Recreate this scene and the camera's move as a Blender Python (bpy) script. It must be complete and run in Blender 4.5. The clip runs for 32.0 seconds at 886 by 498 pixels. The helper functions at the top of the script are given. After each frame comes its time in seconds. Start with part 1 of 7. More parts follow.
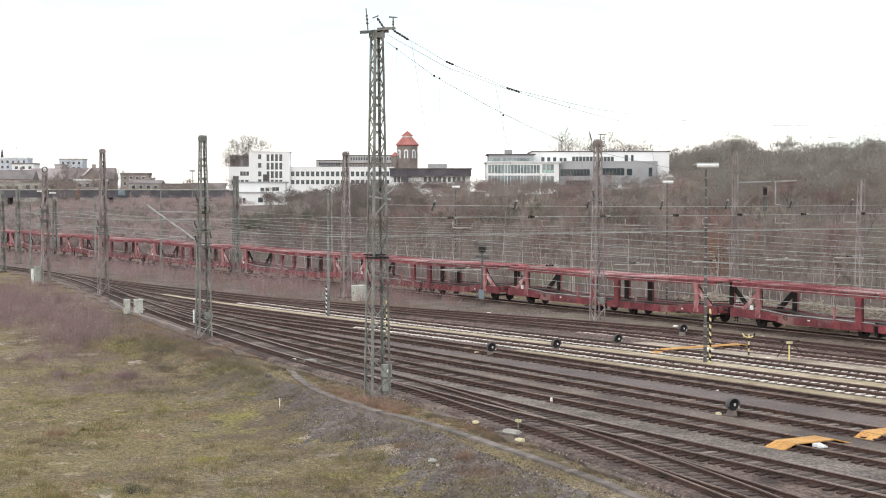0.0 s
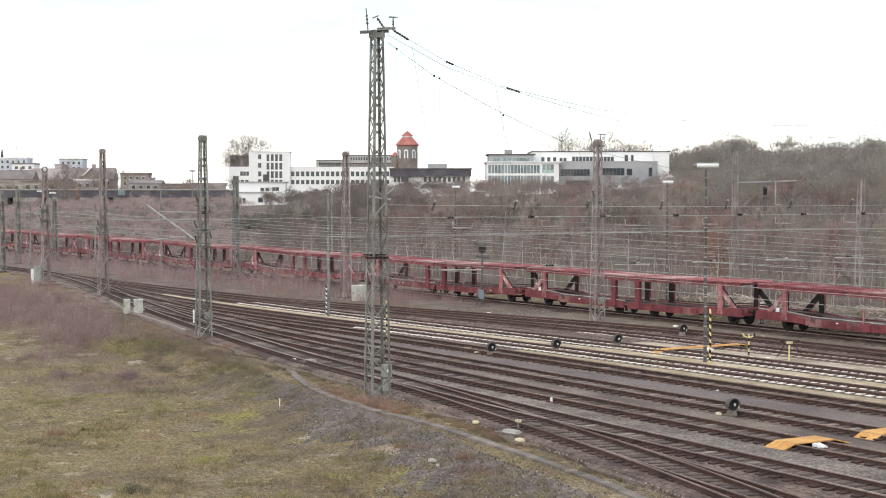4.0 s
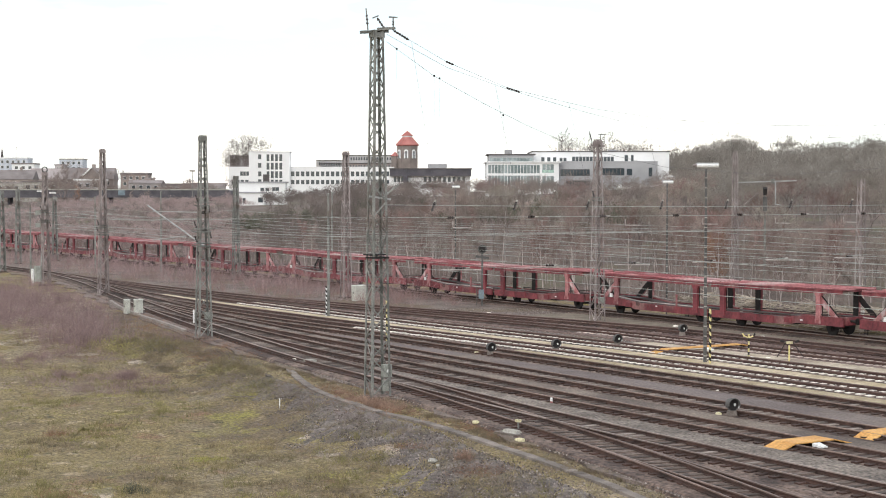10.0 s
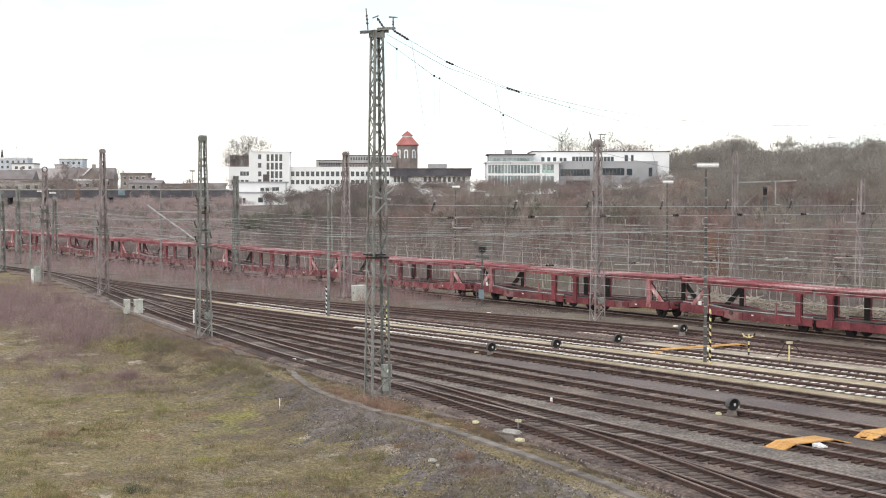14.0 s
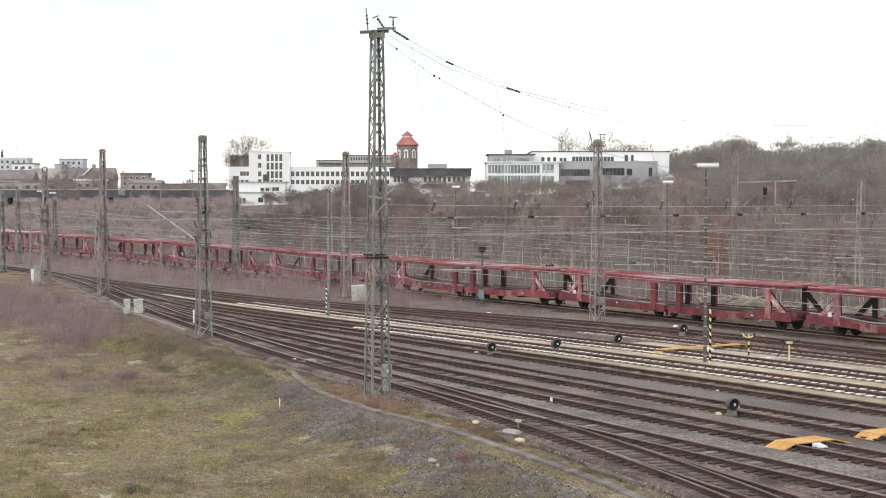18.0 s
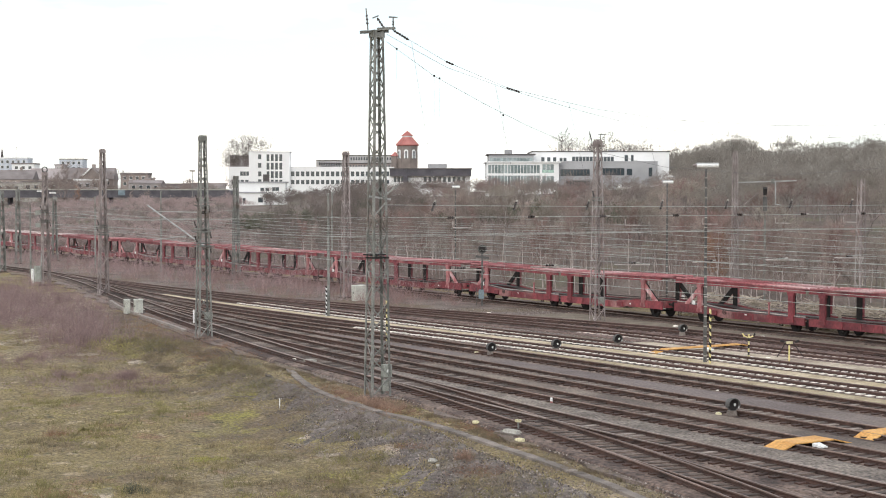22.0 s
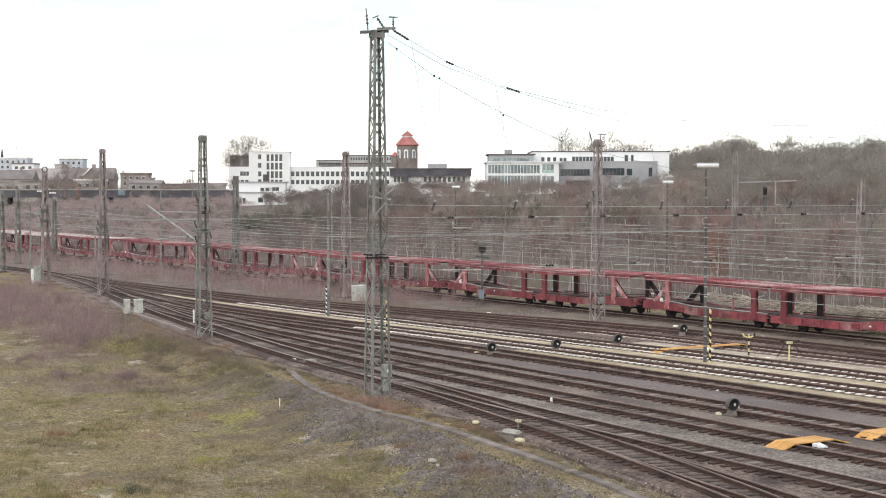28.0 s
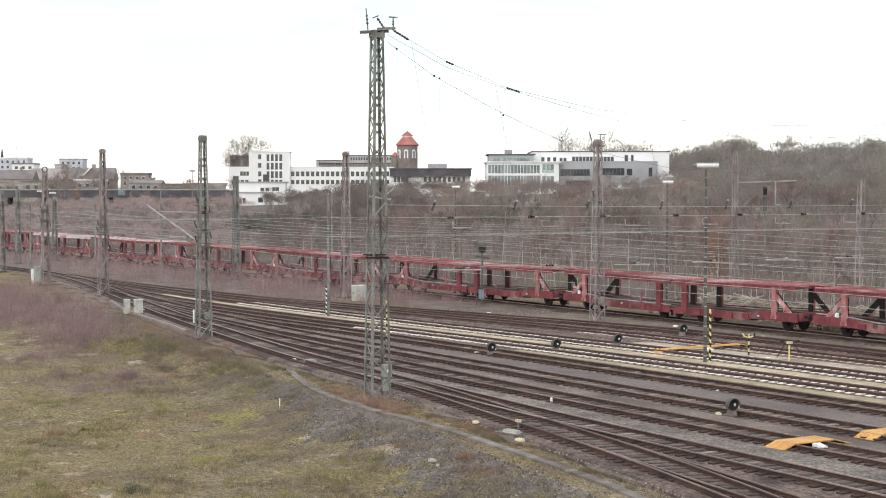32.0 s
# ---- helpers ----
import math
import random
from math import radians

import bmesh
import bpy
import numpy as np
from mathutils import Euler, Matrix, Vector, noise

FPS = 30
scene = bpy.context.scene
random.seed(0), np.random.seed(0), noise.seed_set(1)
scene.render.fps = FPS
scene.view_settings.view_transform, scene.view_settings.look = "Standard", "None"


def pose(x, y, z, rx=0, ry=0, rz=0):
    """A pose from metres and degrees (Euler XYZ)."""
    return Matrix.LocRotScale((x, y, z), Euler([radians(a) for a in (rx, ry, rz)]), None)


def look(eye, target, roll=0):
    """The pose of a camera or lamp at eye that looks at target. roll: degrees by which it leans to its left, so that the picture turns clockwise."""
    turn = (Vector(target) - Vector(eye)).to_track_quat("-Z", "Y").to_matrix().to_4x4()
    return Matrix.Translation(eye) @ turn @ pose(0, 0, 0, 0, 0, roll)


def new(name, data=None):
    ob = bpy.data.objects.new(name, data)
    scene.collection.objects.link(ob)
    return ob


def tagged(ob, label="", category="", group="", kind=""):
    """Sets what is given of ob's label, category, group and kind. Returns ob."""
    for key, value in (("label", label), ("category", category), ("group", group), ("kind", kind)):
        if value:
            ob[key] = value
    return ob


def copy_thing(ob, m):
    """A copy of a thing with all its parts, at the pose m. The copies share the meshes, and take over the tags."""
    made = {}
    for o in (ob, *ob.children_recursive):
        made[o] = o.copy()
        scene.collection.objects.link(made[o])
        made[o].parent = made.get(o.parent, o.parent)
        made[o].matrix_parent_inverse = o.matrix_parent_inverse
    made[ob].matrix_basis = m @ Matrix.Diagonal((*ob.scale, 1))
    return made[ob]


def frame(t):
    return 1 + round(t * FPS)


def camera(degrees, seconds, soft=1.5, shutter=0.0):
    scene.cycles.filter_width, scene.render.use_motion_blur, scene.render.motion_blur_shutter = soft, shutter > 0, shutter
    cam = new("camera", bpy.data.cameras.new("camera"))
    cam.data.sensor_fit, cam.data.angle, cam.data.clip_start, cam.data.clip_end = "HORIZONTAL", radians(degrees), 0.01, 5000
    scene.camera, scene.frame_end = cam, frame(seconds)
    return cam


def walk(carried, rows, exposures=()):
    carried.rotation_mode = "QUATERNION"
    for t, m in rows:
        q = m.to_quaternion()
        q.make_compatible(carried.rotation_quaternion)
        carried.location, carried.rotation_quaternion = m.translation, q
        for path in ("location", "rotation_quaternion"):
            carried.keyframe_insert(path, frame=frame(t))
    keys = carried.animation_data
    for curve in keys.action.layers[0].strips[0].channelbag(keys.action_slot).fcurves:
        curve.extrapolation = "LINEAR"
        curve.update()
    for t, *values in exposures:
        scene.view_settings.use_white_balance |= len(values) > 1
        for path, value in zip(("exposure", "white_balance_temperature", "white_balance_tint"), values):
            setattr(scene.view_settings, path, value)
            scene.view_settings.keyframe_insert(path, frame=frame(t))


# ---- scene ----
# ---------------------------------------------------------------- camera
cam = camera(31.28, 32.0, soft=1.0)
EYE = (0.0, 0.0, 9.3)
AIM = (-84.87, 52.90, 5.693)
walk(cam, [(0.0, look(EYE, AIM)), (32.0, look(EYE, AIM))], exposures=[(0.0, 0.0), (32.0, 0.0)])

# ---------------------------------------------------------------- light: bright overcast afternoon
world = bpy.data.worlds.new("overcast_sky")
scene.world = world
world.use_nodes = True
wn, wl = world.node_tree.nodes, world.node_tree.links
wn.clear()
w_out = wn.new("ShaderNodeOutputWorld")
w_sky = wn.new("ShaderNodeTexSky")
w_sky.sky_type, w_sky.sun_disc = "NISHITA", False
w_sky.sun_elevation, w_sky.sun_rotation = radians(32), radians(150)
w_sky_bg = wn.new("ShaderNodeBackground")
w_sky_bg.inputs["Strength"].default_value = 0.06
w_cloud_bg = wn.new("ShaderNodeBackground")
w_cloud_bg.inputs["Strength"].default_value = 1.06
w_co = wn.new("ShaderNodeTexCoord")
w_map = wn.new("ShaderNodeMapping")
w_map.inputs["Scale"].default_value = (2.2, 2.2, 9.0)
w_noise = wn.new("ShaderNodeTexNoise")
w_noise.inputs["Scale"].default_value, w_noise.inputs["Detail"].default_value = 2.2, 5.0
w_ramp = wn.new("ShaderNodeValToRGB")
w_ramp.color_ramp.elements[0].position, w_ramp.color_ramp.elements[0].color = 0.40, (0.66, 0.73, 0.76, 1)
w_ramp.color_ramp.elements[1].position, w_ramp.color_ramp.elements[1].color = 0.58, (1.22, 1.17, 1.13, 1)
w_add = wn.new("ShaderNodeAddShader")
wl.new(w_co.outputs["Generated"], w_map.inputs["Vector"])
wl.new(w_map.outputs["Vector"], w_noise.inputs["Vector"])
wl.new(w_noise.outputs["Fac"], w_ramp.inputs["Fac"])
wl.new(w_ramp.outputs["Color"], w_cloud_bg.inputs["Color"])
wl.new(w_sky.outputs["Color"], w_sky_bg.inputs["Color"])
wl.new(w_sky_bg.outputs["Background"], w_add.inputs[0])
wl.new(w_cloud_bg.outputs["Background"], w_add.inputs[1])
wl.new(w_add.outputs["Shader"], w_out.inputs["Surface"])

sun = new("sun", bpy.data.lights.new("sun", "SUN"))
sun.data.energy, sun.data.angle, sun.data.color = 0.9, radians(25), (1.0, 0.97, 0.93)
sun.matrix_world = look((30, -60, 60), (-40, 40, 0))


# ---------------------------------------------------------------- materials
def mat(name, dark, light, scale=2.0, fine=30.0, rough=0.85, metal=0.0, bump=0.3, rand=0.0, third=None, third_at=0.62,
        coords="Object", stretch=(1, 1, 1), bump_size=0.02, contrast=0.30):
    """A two-scale procedural surface: patches of dark and light, fine grain, an optional third colour in blotches."""
    m = bpy.data.materials.new(name)
    m.use_nodes = True
    n, l = m.node_tree.nodes, m.node_tree.links
    bsdf = n["Principled BSDF"]
    bsdf.inputs["Metallic"].default_value = metal
    if coords == "World":
        co = n.new("ShaderNodeNewGeometry").outputs["Position"]
    else:
        co = n.new("ShaderNodeTexCoord").outputs[coords]
    mp = n.new("ShaderNodeMapping")
    mp.inputs["Scale"].default_value = stretch
    l.new(co, mp.inputs["Vector"])
    big, small = n.new("ShaderNodeTexNoise"), n.new("ShaderNodeTexNoise")
    big.inputs["Scale"].default_value, big.inputs["Detail"].default_value = scale, 6
    small.inputs["Scale"].default_value, small.inputs["Detail"].default_value = fine, 4
    l.new(mp.outputs["Vector"], big.inputs["Vector"])
    l.new(mp.outputs["Vector"], small.inputs["Vector"])
    ramp = n.new("ShaderNodeValToRGB")
    ramp.color_ramp.elements[0].position, ramp.color_ramp.elements[0].color = 0.36, (*dark, 1)
    ramp.color_ramp.elements[1].position, ramp.color_ramp.elements[1].color = 0.64, (*light, 1)
    l.new(big.outputs["Fac"], ramp.inputs["Fac"])
    colour = ramp.outputs["Color"]
    if third:
        blot = n.new("ShaderNodeTexNoise")
        blot.inputs["Scale"].default_value, blot.inputs["Detail"].default_value = scale * 0.43, 7
        l.new(mp.outputs["Vector"], blot.inputs["Vector"])
        step = n.new("ShaderNodeMapRange")
        step.inputs["From Min"].default_value, step.inputs["From Max"].default_value = third_at - 0.06, third_at + 0.06
        l.new(blot.outputs["Fac"], step.inputs["Value"])
        mix = n.new("ShaderNodeMix")
        mix.data_type = "RGBA"
        mix.inputs["B"].default_value = (*third, 1)
        l.new(step.outputs["Result"], mix.inputs["Factor"])
        l.new(colour, mix.inputs["A"])
        colour = mix.outputs["Result"]
    grain = n.new("ShaderNodeMapRange")
    grain.inputs["From Min"].default_value, grain.inputs["From Max"].default_value = 0.30, 0.70
    grain.inputs["To Min"].default_value, grain.inputs["To Max"].default_value = 1 - contrast, 1 + contrast
    l.new(small.outputs["Fac"], grain.inputs["Value"])
    value = grain.outputs["Result"]
    if rand:
        info = n.new("ShaderNodeObjectInfo")
        vary = n.new("ShaderNodeMapRange")
        vary.inputs["To Min"].default_value, vary.inputs["To Max"].default_value = 1 - rand, 1 + rand
        l.new(info.outputs["Random"], vary.inputs["Value"])
        times = n.new("ShaderNodeMath")
        times.operation = "MULTIPLY"
        l.new(value, times.inputs[0])
        l.new(vary.outputs["Result"], times.inputs[1])
        value = times.outputs["Value"]
    scaled = n.new("ShaderNodeVectorMath")
    scaled.operation = "SCALE"
    l.new(colour, scaled.inputs[0])
    l.new(value, scaled.inputs["Scale"])
    l.new(scaled.outputs["Vector"], bsdf.inputs["Base Color"])
    rr = n.new("ShaderNodeMapRange")
    rr.inputs["To Min"].default_value, rr.inputs["To Max"].default_value = max(rough - 0.15, 0.03), min(rough + 0.12, 1)
    l.new(big.outputs["Fac"], rr.inputs["Value"])
    l.new(rr.outputs["Result"], bsdf.inputs["Roughness"])
    if bump:
        b = n.new("ShaderNodeBump")
        b.inputs["Strength"].default_value, b.inputs["Distance"].default_value = bump, bump_size
        l.new(small.outputs["Fac"], b.inputs["Height"])
        l.new(b.outputs["Normal"], bsdf.inputs["Normal"])
    return m


M = {

    "ballast": mat("brown_ballast", (0.088, 0.058, 0.047), (0.185, 0.134, 0.110), 0.6, 7.0, 0.95, bump=1.0, bump_size=0.06, coords="World",
                   third=(0.058, 0.036, 0.029), third_at=0.56, contrast=0.75),
    "track_gravel": mat("grey_track_gravel", (0.115, 0.092, 0.077), (0.240, 0.203, 0.172), 0.5, 9.0, 0.95, bump=1.0, bump_size=0.05, coords="World",
                        third=(0.120, 0.090, 0.068), third_at=0.60, contrast=0.75),
    "tan_grit": mat("tan_brown_grit", (0.135, 0.103, 0.081), (0.230, 0.186, 0.150), 0.35, 9.0, 0.95, bump=0.7, bump_size=0.03, coords="World",
                    third=(0.100, 0.076, 0.064), third_at=0.56, contrast=0.45),
    "fine_cinder": mat("fine_grey_cinder", (0.112, 0.086, 0.080), (0.172, 0.138, 0.128), 0.35, 9.0, 0.95, bump=0.5, bump_size=0.03, coords="World",
                       third=(0.190, 0.150, 0.120), third_at=0.60, contrast=0.40),
    "cinder": mat("grey_brown_cinder", (0.103, 0.077, 0.065), (0.212, 0.168, 0.145), 0.4, 8.0, 0.95, bump=1.0, bump_size=0.05, coords="World",
                  third=(0.148, 0.111, 0.074), third_at=0.56, contrast=0.50),
    "moss": mat("mossy_verge", (0.29, 0.232, 0.138), (0.43, 0.36, 0.24), 0.7, 8.0, 0.95, bump=0.6, coords="World", third=(0.28, 0.235, 0.12)),
    "sand": mat("sandy_verge", (0.36, 0.288, 0.185), (0.55, 0.46, 0.325), 0.7, 8.0, 0.95, bump=0.6, coords="World", third=(0.34, 0.275, 0.155), third_at=0.6),
    "rust_ballast": mat("rust_stained_ballast", (0.100, 0.064, 0.054), (0.190, 0.130, 0.112), 0.6, 7.0, 0.95, bump=1.0, bump_size=0.06, coords="World",
                        third=(0.075, 0.040, 0.033), third_at=0.56, contrast=0.6),
    "bank": mat("gravelly_bank", (0.098, 0.080, 0.070), (0.190, 0.162, 0.146), 0.7, 5.0, 0.95, bump=1.0, bump_size=0.08, coords="World",
                third=(0.115, 0.092, 0.05), third_at=0.55, contrast=0.6),
    "sleeper_dirty": mat("dirty_concrete_sleeper", (0.40, 0.32, 0.285), (0.62, 0.53, 0.48), 1.5, 30, 0.9, bump=0.3, rand=0.25),
    "rail_shiny": mat("worn_bright_rail_head", (0.205, 0.150, 0.128), (0.36, 0.285, 0.250), 0.15, 5, 0.5, 0.35, 0.05, coords="World"),
    "pale_grit": mat("pale_grit", (0.33, 0.272, 0.20), (0.54, 0.465, 0.365), 0.6, 9.0, 0.95, bump=0.5, coords="World", third=(0.25, 0.195, 0.15), third_at=0.58),
    "rail": mat("rusty_rail_steel", (0.030, 0.016, 0.012), (0.078, 0.040, 0.030), 0.8, 20, 0.85, 0.0, 0.2, coords="World"),
    "rail_red": mat("red_rusted_rail", (0.048, 0.026, 0.021), (0.098, 0.056, 0.046), 0.8, 20, 0.85, 0.0, 0.2, coords="World"),
    "rail_red_head": mat("rust_filmed_rail_head", (0.125, 0.076, 0.064), (0.215, 0.150, 0.132), 0.15, 5, 0.6, 0.2, 0.05, coords="World"),
    "rail_head": mat("worn_rail_head", (0.135, 0.088, 0.070), (0.27, 0.192, 0.160), 0.15, 5, 0.6, 0.2, 0.05, coords="World"),
    "sleeper_wood": mat("old_timber_sleeper", (0.050, 0.035, 0.029), (0.122, 0.093, 0.078), 0.8, 25, 0.9, bump=0.6, rand=0.5),
    "sleeper_grey": mat("bleached_timber_sleeper", (0.100, 0.080, 0.069), (0.240, 0.202, 0.177), 0.8, 25, 0.9, bump=0.6, rand=0.45),
    "sleeper_concrete": mat("pale_concrete_sleeper", (0.74, 0.69, 0.61), (0.92, 0.88, 0.81), 1.5, 30, 0.9, bump=0.2, rand=0.12),
    "slab": mat("weathered_concrete", (0.135, 0.112, 0.097), (0.225, 0.192, 0.168), 1.2, 18, 0.9, bump=0.4, rand=0.25, coords="World"),
    "wagon": mat("faded_red_wagon_paint", (0.125, 0.023, 0.031), (0.260, 0.054, 0.062), 0.9, 7, 0.62, 0.0, 0.15, third=(0.30, 0.150, 0.142), third_at=0.585, rand=0.2,
                 stretch=(1.2, 1.2, 0.8), contrast=0.28),
    "wagon_top": mat("sun_bleached_red_deck", (0.29, 0.088, 0.098), (0.44, 0.20, 0.205), 0.5, 5, 0.7, 0.0, 0.15, third=(0.52, 0.37, 0.365), third_at=0.58, rand=0.16),
    "wagon_post": mat("orange_red_post_paint", (0.235, 0.066, 0.070), (0.43, 0.190, 0.190), 2.2, 14, 0.6, 0.0, 0.1, rand=0.25, third=(0.58, 0.45, 0.44), third_at=0.56,
                      stretch=(1.2, 1.2, 0.7), contrast=0.25),
    "deck_steel": mat("dark_deck_steel", (0.05, 0.038, 0.036), (0.11, 0.08, 0.075), 0.8, 12, 0.7, 0.3, 0.2),
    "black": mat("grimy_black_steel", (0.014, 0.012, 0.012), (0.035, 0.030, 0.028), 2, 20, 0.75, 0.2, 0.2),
    "white": mat("white_enamel", (0.72, 0.72, 0.70), (0.85, 0.85, 0.83), 2, 20, 0.5, 0.0, 0.05),
    "mast": mat("grey_green_mast_paint", (0.135, 0.136, 0.122), (0.285, 0.286, 0.266), 1.0, 14, 0.75, 0.1, 0.2, rand=0.25, third=(0.13, 0.095, 0.078), third_at=0.6),
    "mast_rust": mat("rust_stained_mast_paint", (0.195, 0.158, 0.150), (0.37, 0.322, 0.308), 1.0, 14, 0.75, 0.1, 0.2, rand=0.25),
    "zinc": mat("dull_galvanised_steel", (0.30, 0.30, 0.29), (0.45, 0.45, 0.44), 2, 20, 0.5, 0.6, 0.1),
    "wire": mat("oxidised_copper_wire", (0.30, 0.32, 0.295), (0.42, 0.44, 0.41), 2, 20, 0.6, 0.1, 0.0),
    "insulator": mat("brown_glazed_porcelain", (0.03, 0.022, 0.02), (0.06, 0.045, 0.04), 4, 30, 0.3, 0.0, 0.0),
    "cabinet": mat("grey_green_cabinet_paint", (0.25, 0.26, 0.23), (0.36, 0.37, 0.34), 1.5, 15, 0.7, 0.0, 0.1),
    "concrete": mat("stained_concrete", (0.30, 0.285, 0.25), (0.46, 0.44, 0.40), 1.2, 14, 0.9, bump=0.3),
    "yellow": mat("yellow_signal_paint", (0.66, 0.55, 0.22), (0.78, 0.70, 0.36), 2, 18, 0.6, 0.0, 0.1),
    "orange_board": mat("orange_crossing_board", (0.55, 0.27, 0.07), (0.68, 0.38, 0.12), 1.0, 14, 0.75, 0.0, 0.2),
    "bark": mat("grey_brown_bark", (0.14, 0.113, 0.105), (0.26, 0.217, 0.203), 1.5, 14, 0.95, bump=0.5, rand=0.35),
    "birch": mat("pale_sapling_bark", (0.30, 0.255, 0.235), (0.48, 0.42, 0.39), 1.5, 14, 0.95, bump=0.3, rand=0.3),
    "twig": mat("brown_winter_twigs", (0.205, 0.160, 0.140), (0.315, 0.252, 0.222), 0.3, 5, 0.95, bump=0.0, rand=0.35),
    "twig_red": mat("reddish_winter_twigs", (0.180, 0.114, 0.103), (0.285, 0.186, 0.167), 0.3, 5, 0.95, bump=0.0, rand=0.3),
    "twig_green": mat("grey_olive_winter_twigs", (0.185, 0.162, 0.135), (0.285, 0.252, 0.212), 0.3, 5, 0.95, bump=0.0, rand=0.3),
    "twig_rust": mat("rust_coloured_leaves", (0.225, 0.125, 0.080), (0.33, 0.195, 0.130), 0.3, 5, 0.95, bump=0.0, rand=0.3),
    "render_white": mat("white_facade_render", (0.76, 0.76, 0.75), (0.84, 0.84, 0.83), 0.15, 4, 0.9, 0.0, 0.03, contrast=0.04),
    "render_grey": mat("grey_facade_panels", (0.32, 0.32, 0.328), (0.42, 0.42, 0.43), 0.15, 4, 0.7, 0.0, 0.05, contrast=0.08),
    "brick_dark": mat("dark_brick_facade", (0.175, 0.145, 0.13), (0.26, 0.218, 0.197), 0.3, 6, 0.9, 0.0, 0.1, contrast=0.12),
    # town facade, paled in its colour to imitate distance haze
    "facade_far": mat("grey_town_facade", (0.33, 0.30, 0.29), (0.50, 0.47, 0.455), 0.12, 3, 0.9, 0.0, 0.05, rand=0.3, contrast=0.1),
    "tile_red": mat("red_roof_tiles", (0.36, 0.122, 0.108), (0.47, 0.190, 0.168), 0.4, 5, 0.85, 0.0, 0.3),
    "wagon_pale": mat("pale_weathered_deck", (0.50, 0.42, 0.40), (0.68, 0.62, 0.60), 0.6, 6, 0.7, 0.0, 0.1, third=(0.42, 0.22, 0.20), third_at=0.58),
    "dry_grass": mat("dry_straw_blades", (0.25, 0.195, 0.10), (0.40, 0.325, 0.18), 0.5, 4, 0.95, bump=0.0, coords="World"),
    "green_grass": mat("green_winter_blades", (0.135, 0.135, 0.04), (0.24, 0.23, 0.07), 0.5, 4, 0.95, bump=0.0, coords="World"),
    "bramble": mat("grey_bramble_stems", (0.145, 0.118, 0.108), (0.255, 0.213, 0.198), 0.5, 4, 0.95, bump=0.0, coords="World"),
    "purple_stem": mat("purple_brown_stems", (0.26, 0.178, 0.176), (0.41, 0.295, 0.292), 0.5, 4, 0.95, bump=0.0, coords="World"),
    "scrub_stem": mat("purple_brown_scrub_stems", (0.215, 0.146, 0.143), (0.345, 0.250, 0.242), 0.5, 4, 0.95, bump=0.0, coords="World"),
    "rust_leaf": mat("fallen_rust_leaves", (0.20, 0.10, 0.06), (0.30, 0.16, 0.10), 1.0, 8, 0.95, bump=0.2, coords="World"),
    "cabinet_pale": mat("pale_cabinet_paint", (0.46, 0.46, 0.41), (0.62, 0.62, 0.56), 1.5, 15, 0.7, 0.0, 0.1),
    "yellow_stone": mat("yellowish_painted_stone", (0.50, 0.45, 0.26), (0.68, 0.62, 0.42), 1.5, 15, 0.85, 0.0, 0.3),
    # town roofs, lighter than roof_dark because haze is mixed into the colour
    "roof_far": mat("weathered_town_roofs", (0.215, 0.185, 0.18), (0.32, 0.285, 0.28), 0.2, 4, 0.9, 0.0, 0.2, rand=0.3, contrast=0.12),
    "pole_dark": mat("dark_grey_concrete_pole", (0.07, 0.068, 0.065), (0.125, 0.12, 0.115), 1.0, 14, 0.85, 0.0, 0.2),
    "roof_dark": mat("dark_roofing", (0.075, 0.068, 0.066), (0.13, 0.115, 0.11), 0.4, 5, 0.9, 0.0, 0.3),
    "bridge": mat("dark_bridge_steel", (0.065, 0.060, 0.070), (0.115, 0.108, 0.120), 0.3, 4, 0.8, 0.0, 0.2),
    "blue": mat("faded_blue_panels", (0.14, 0.19, 0.22), (0.21, 0.27, 0.30), 0.5, 5, 0.6, 0.0, 0.1),
}


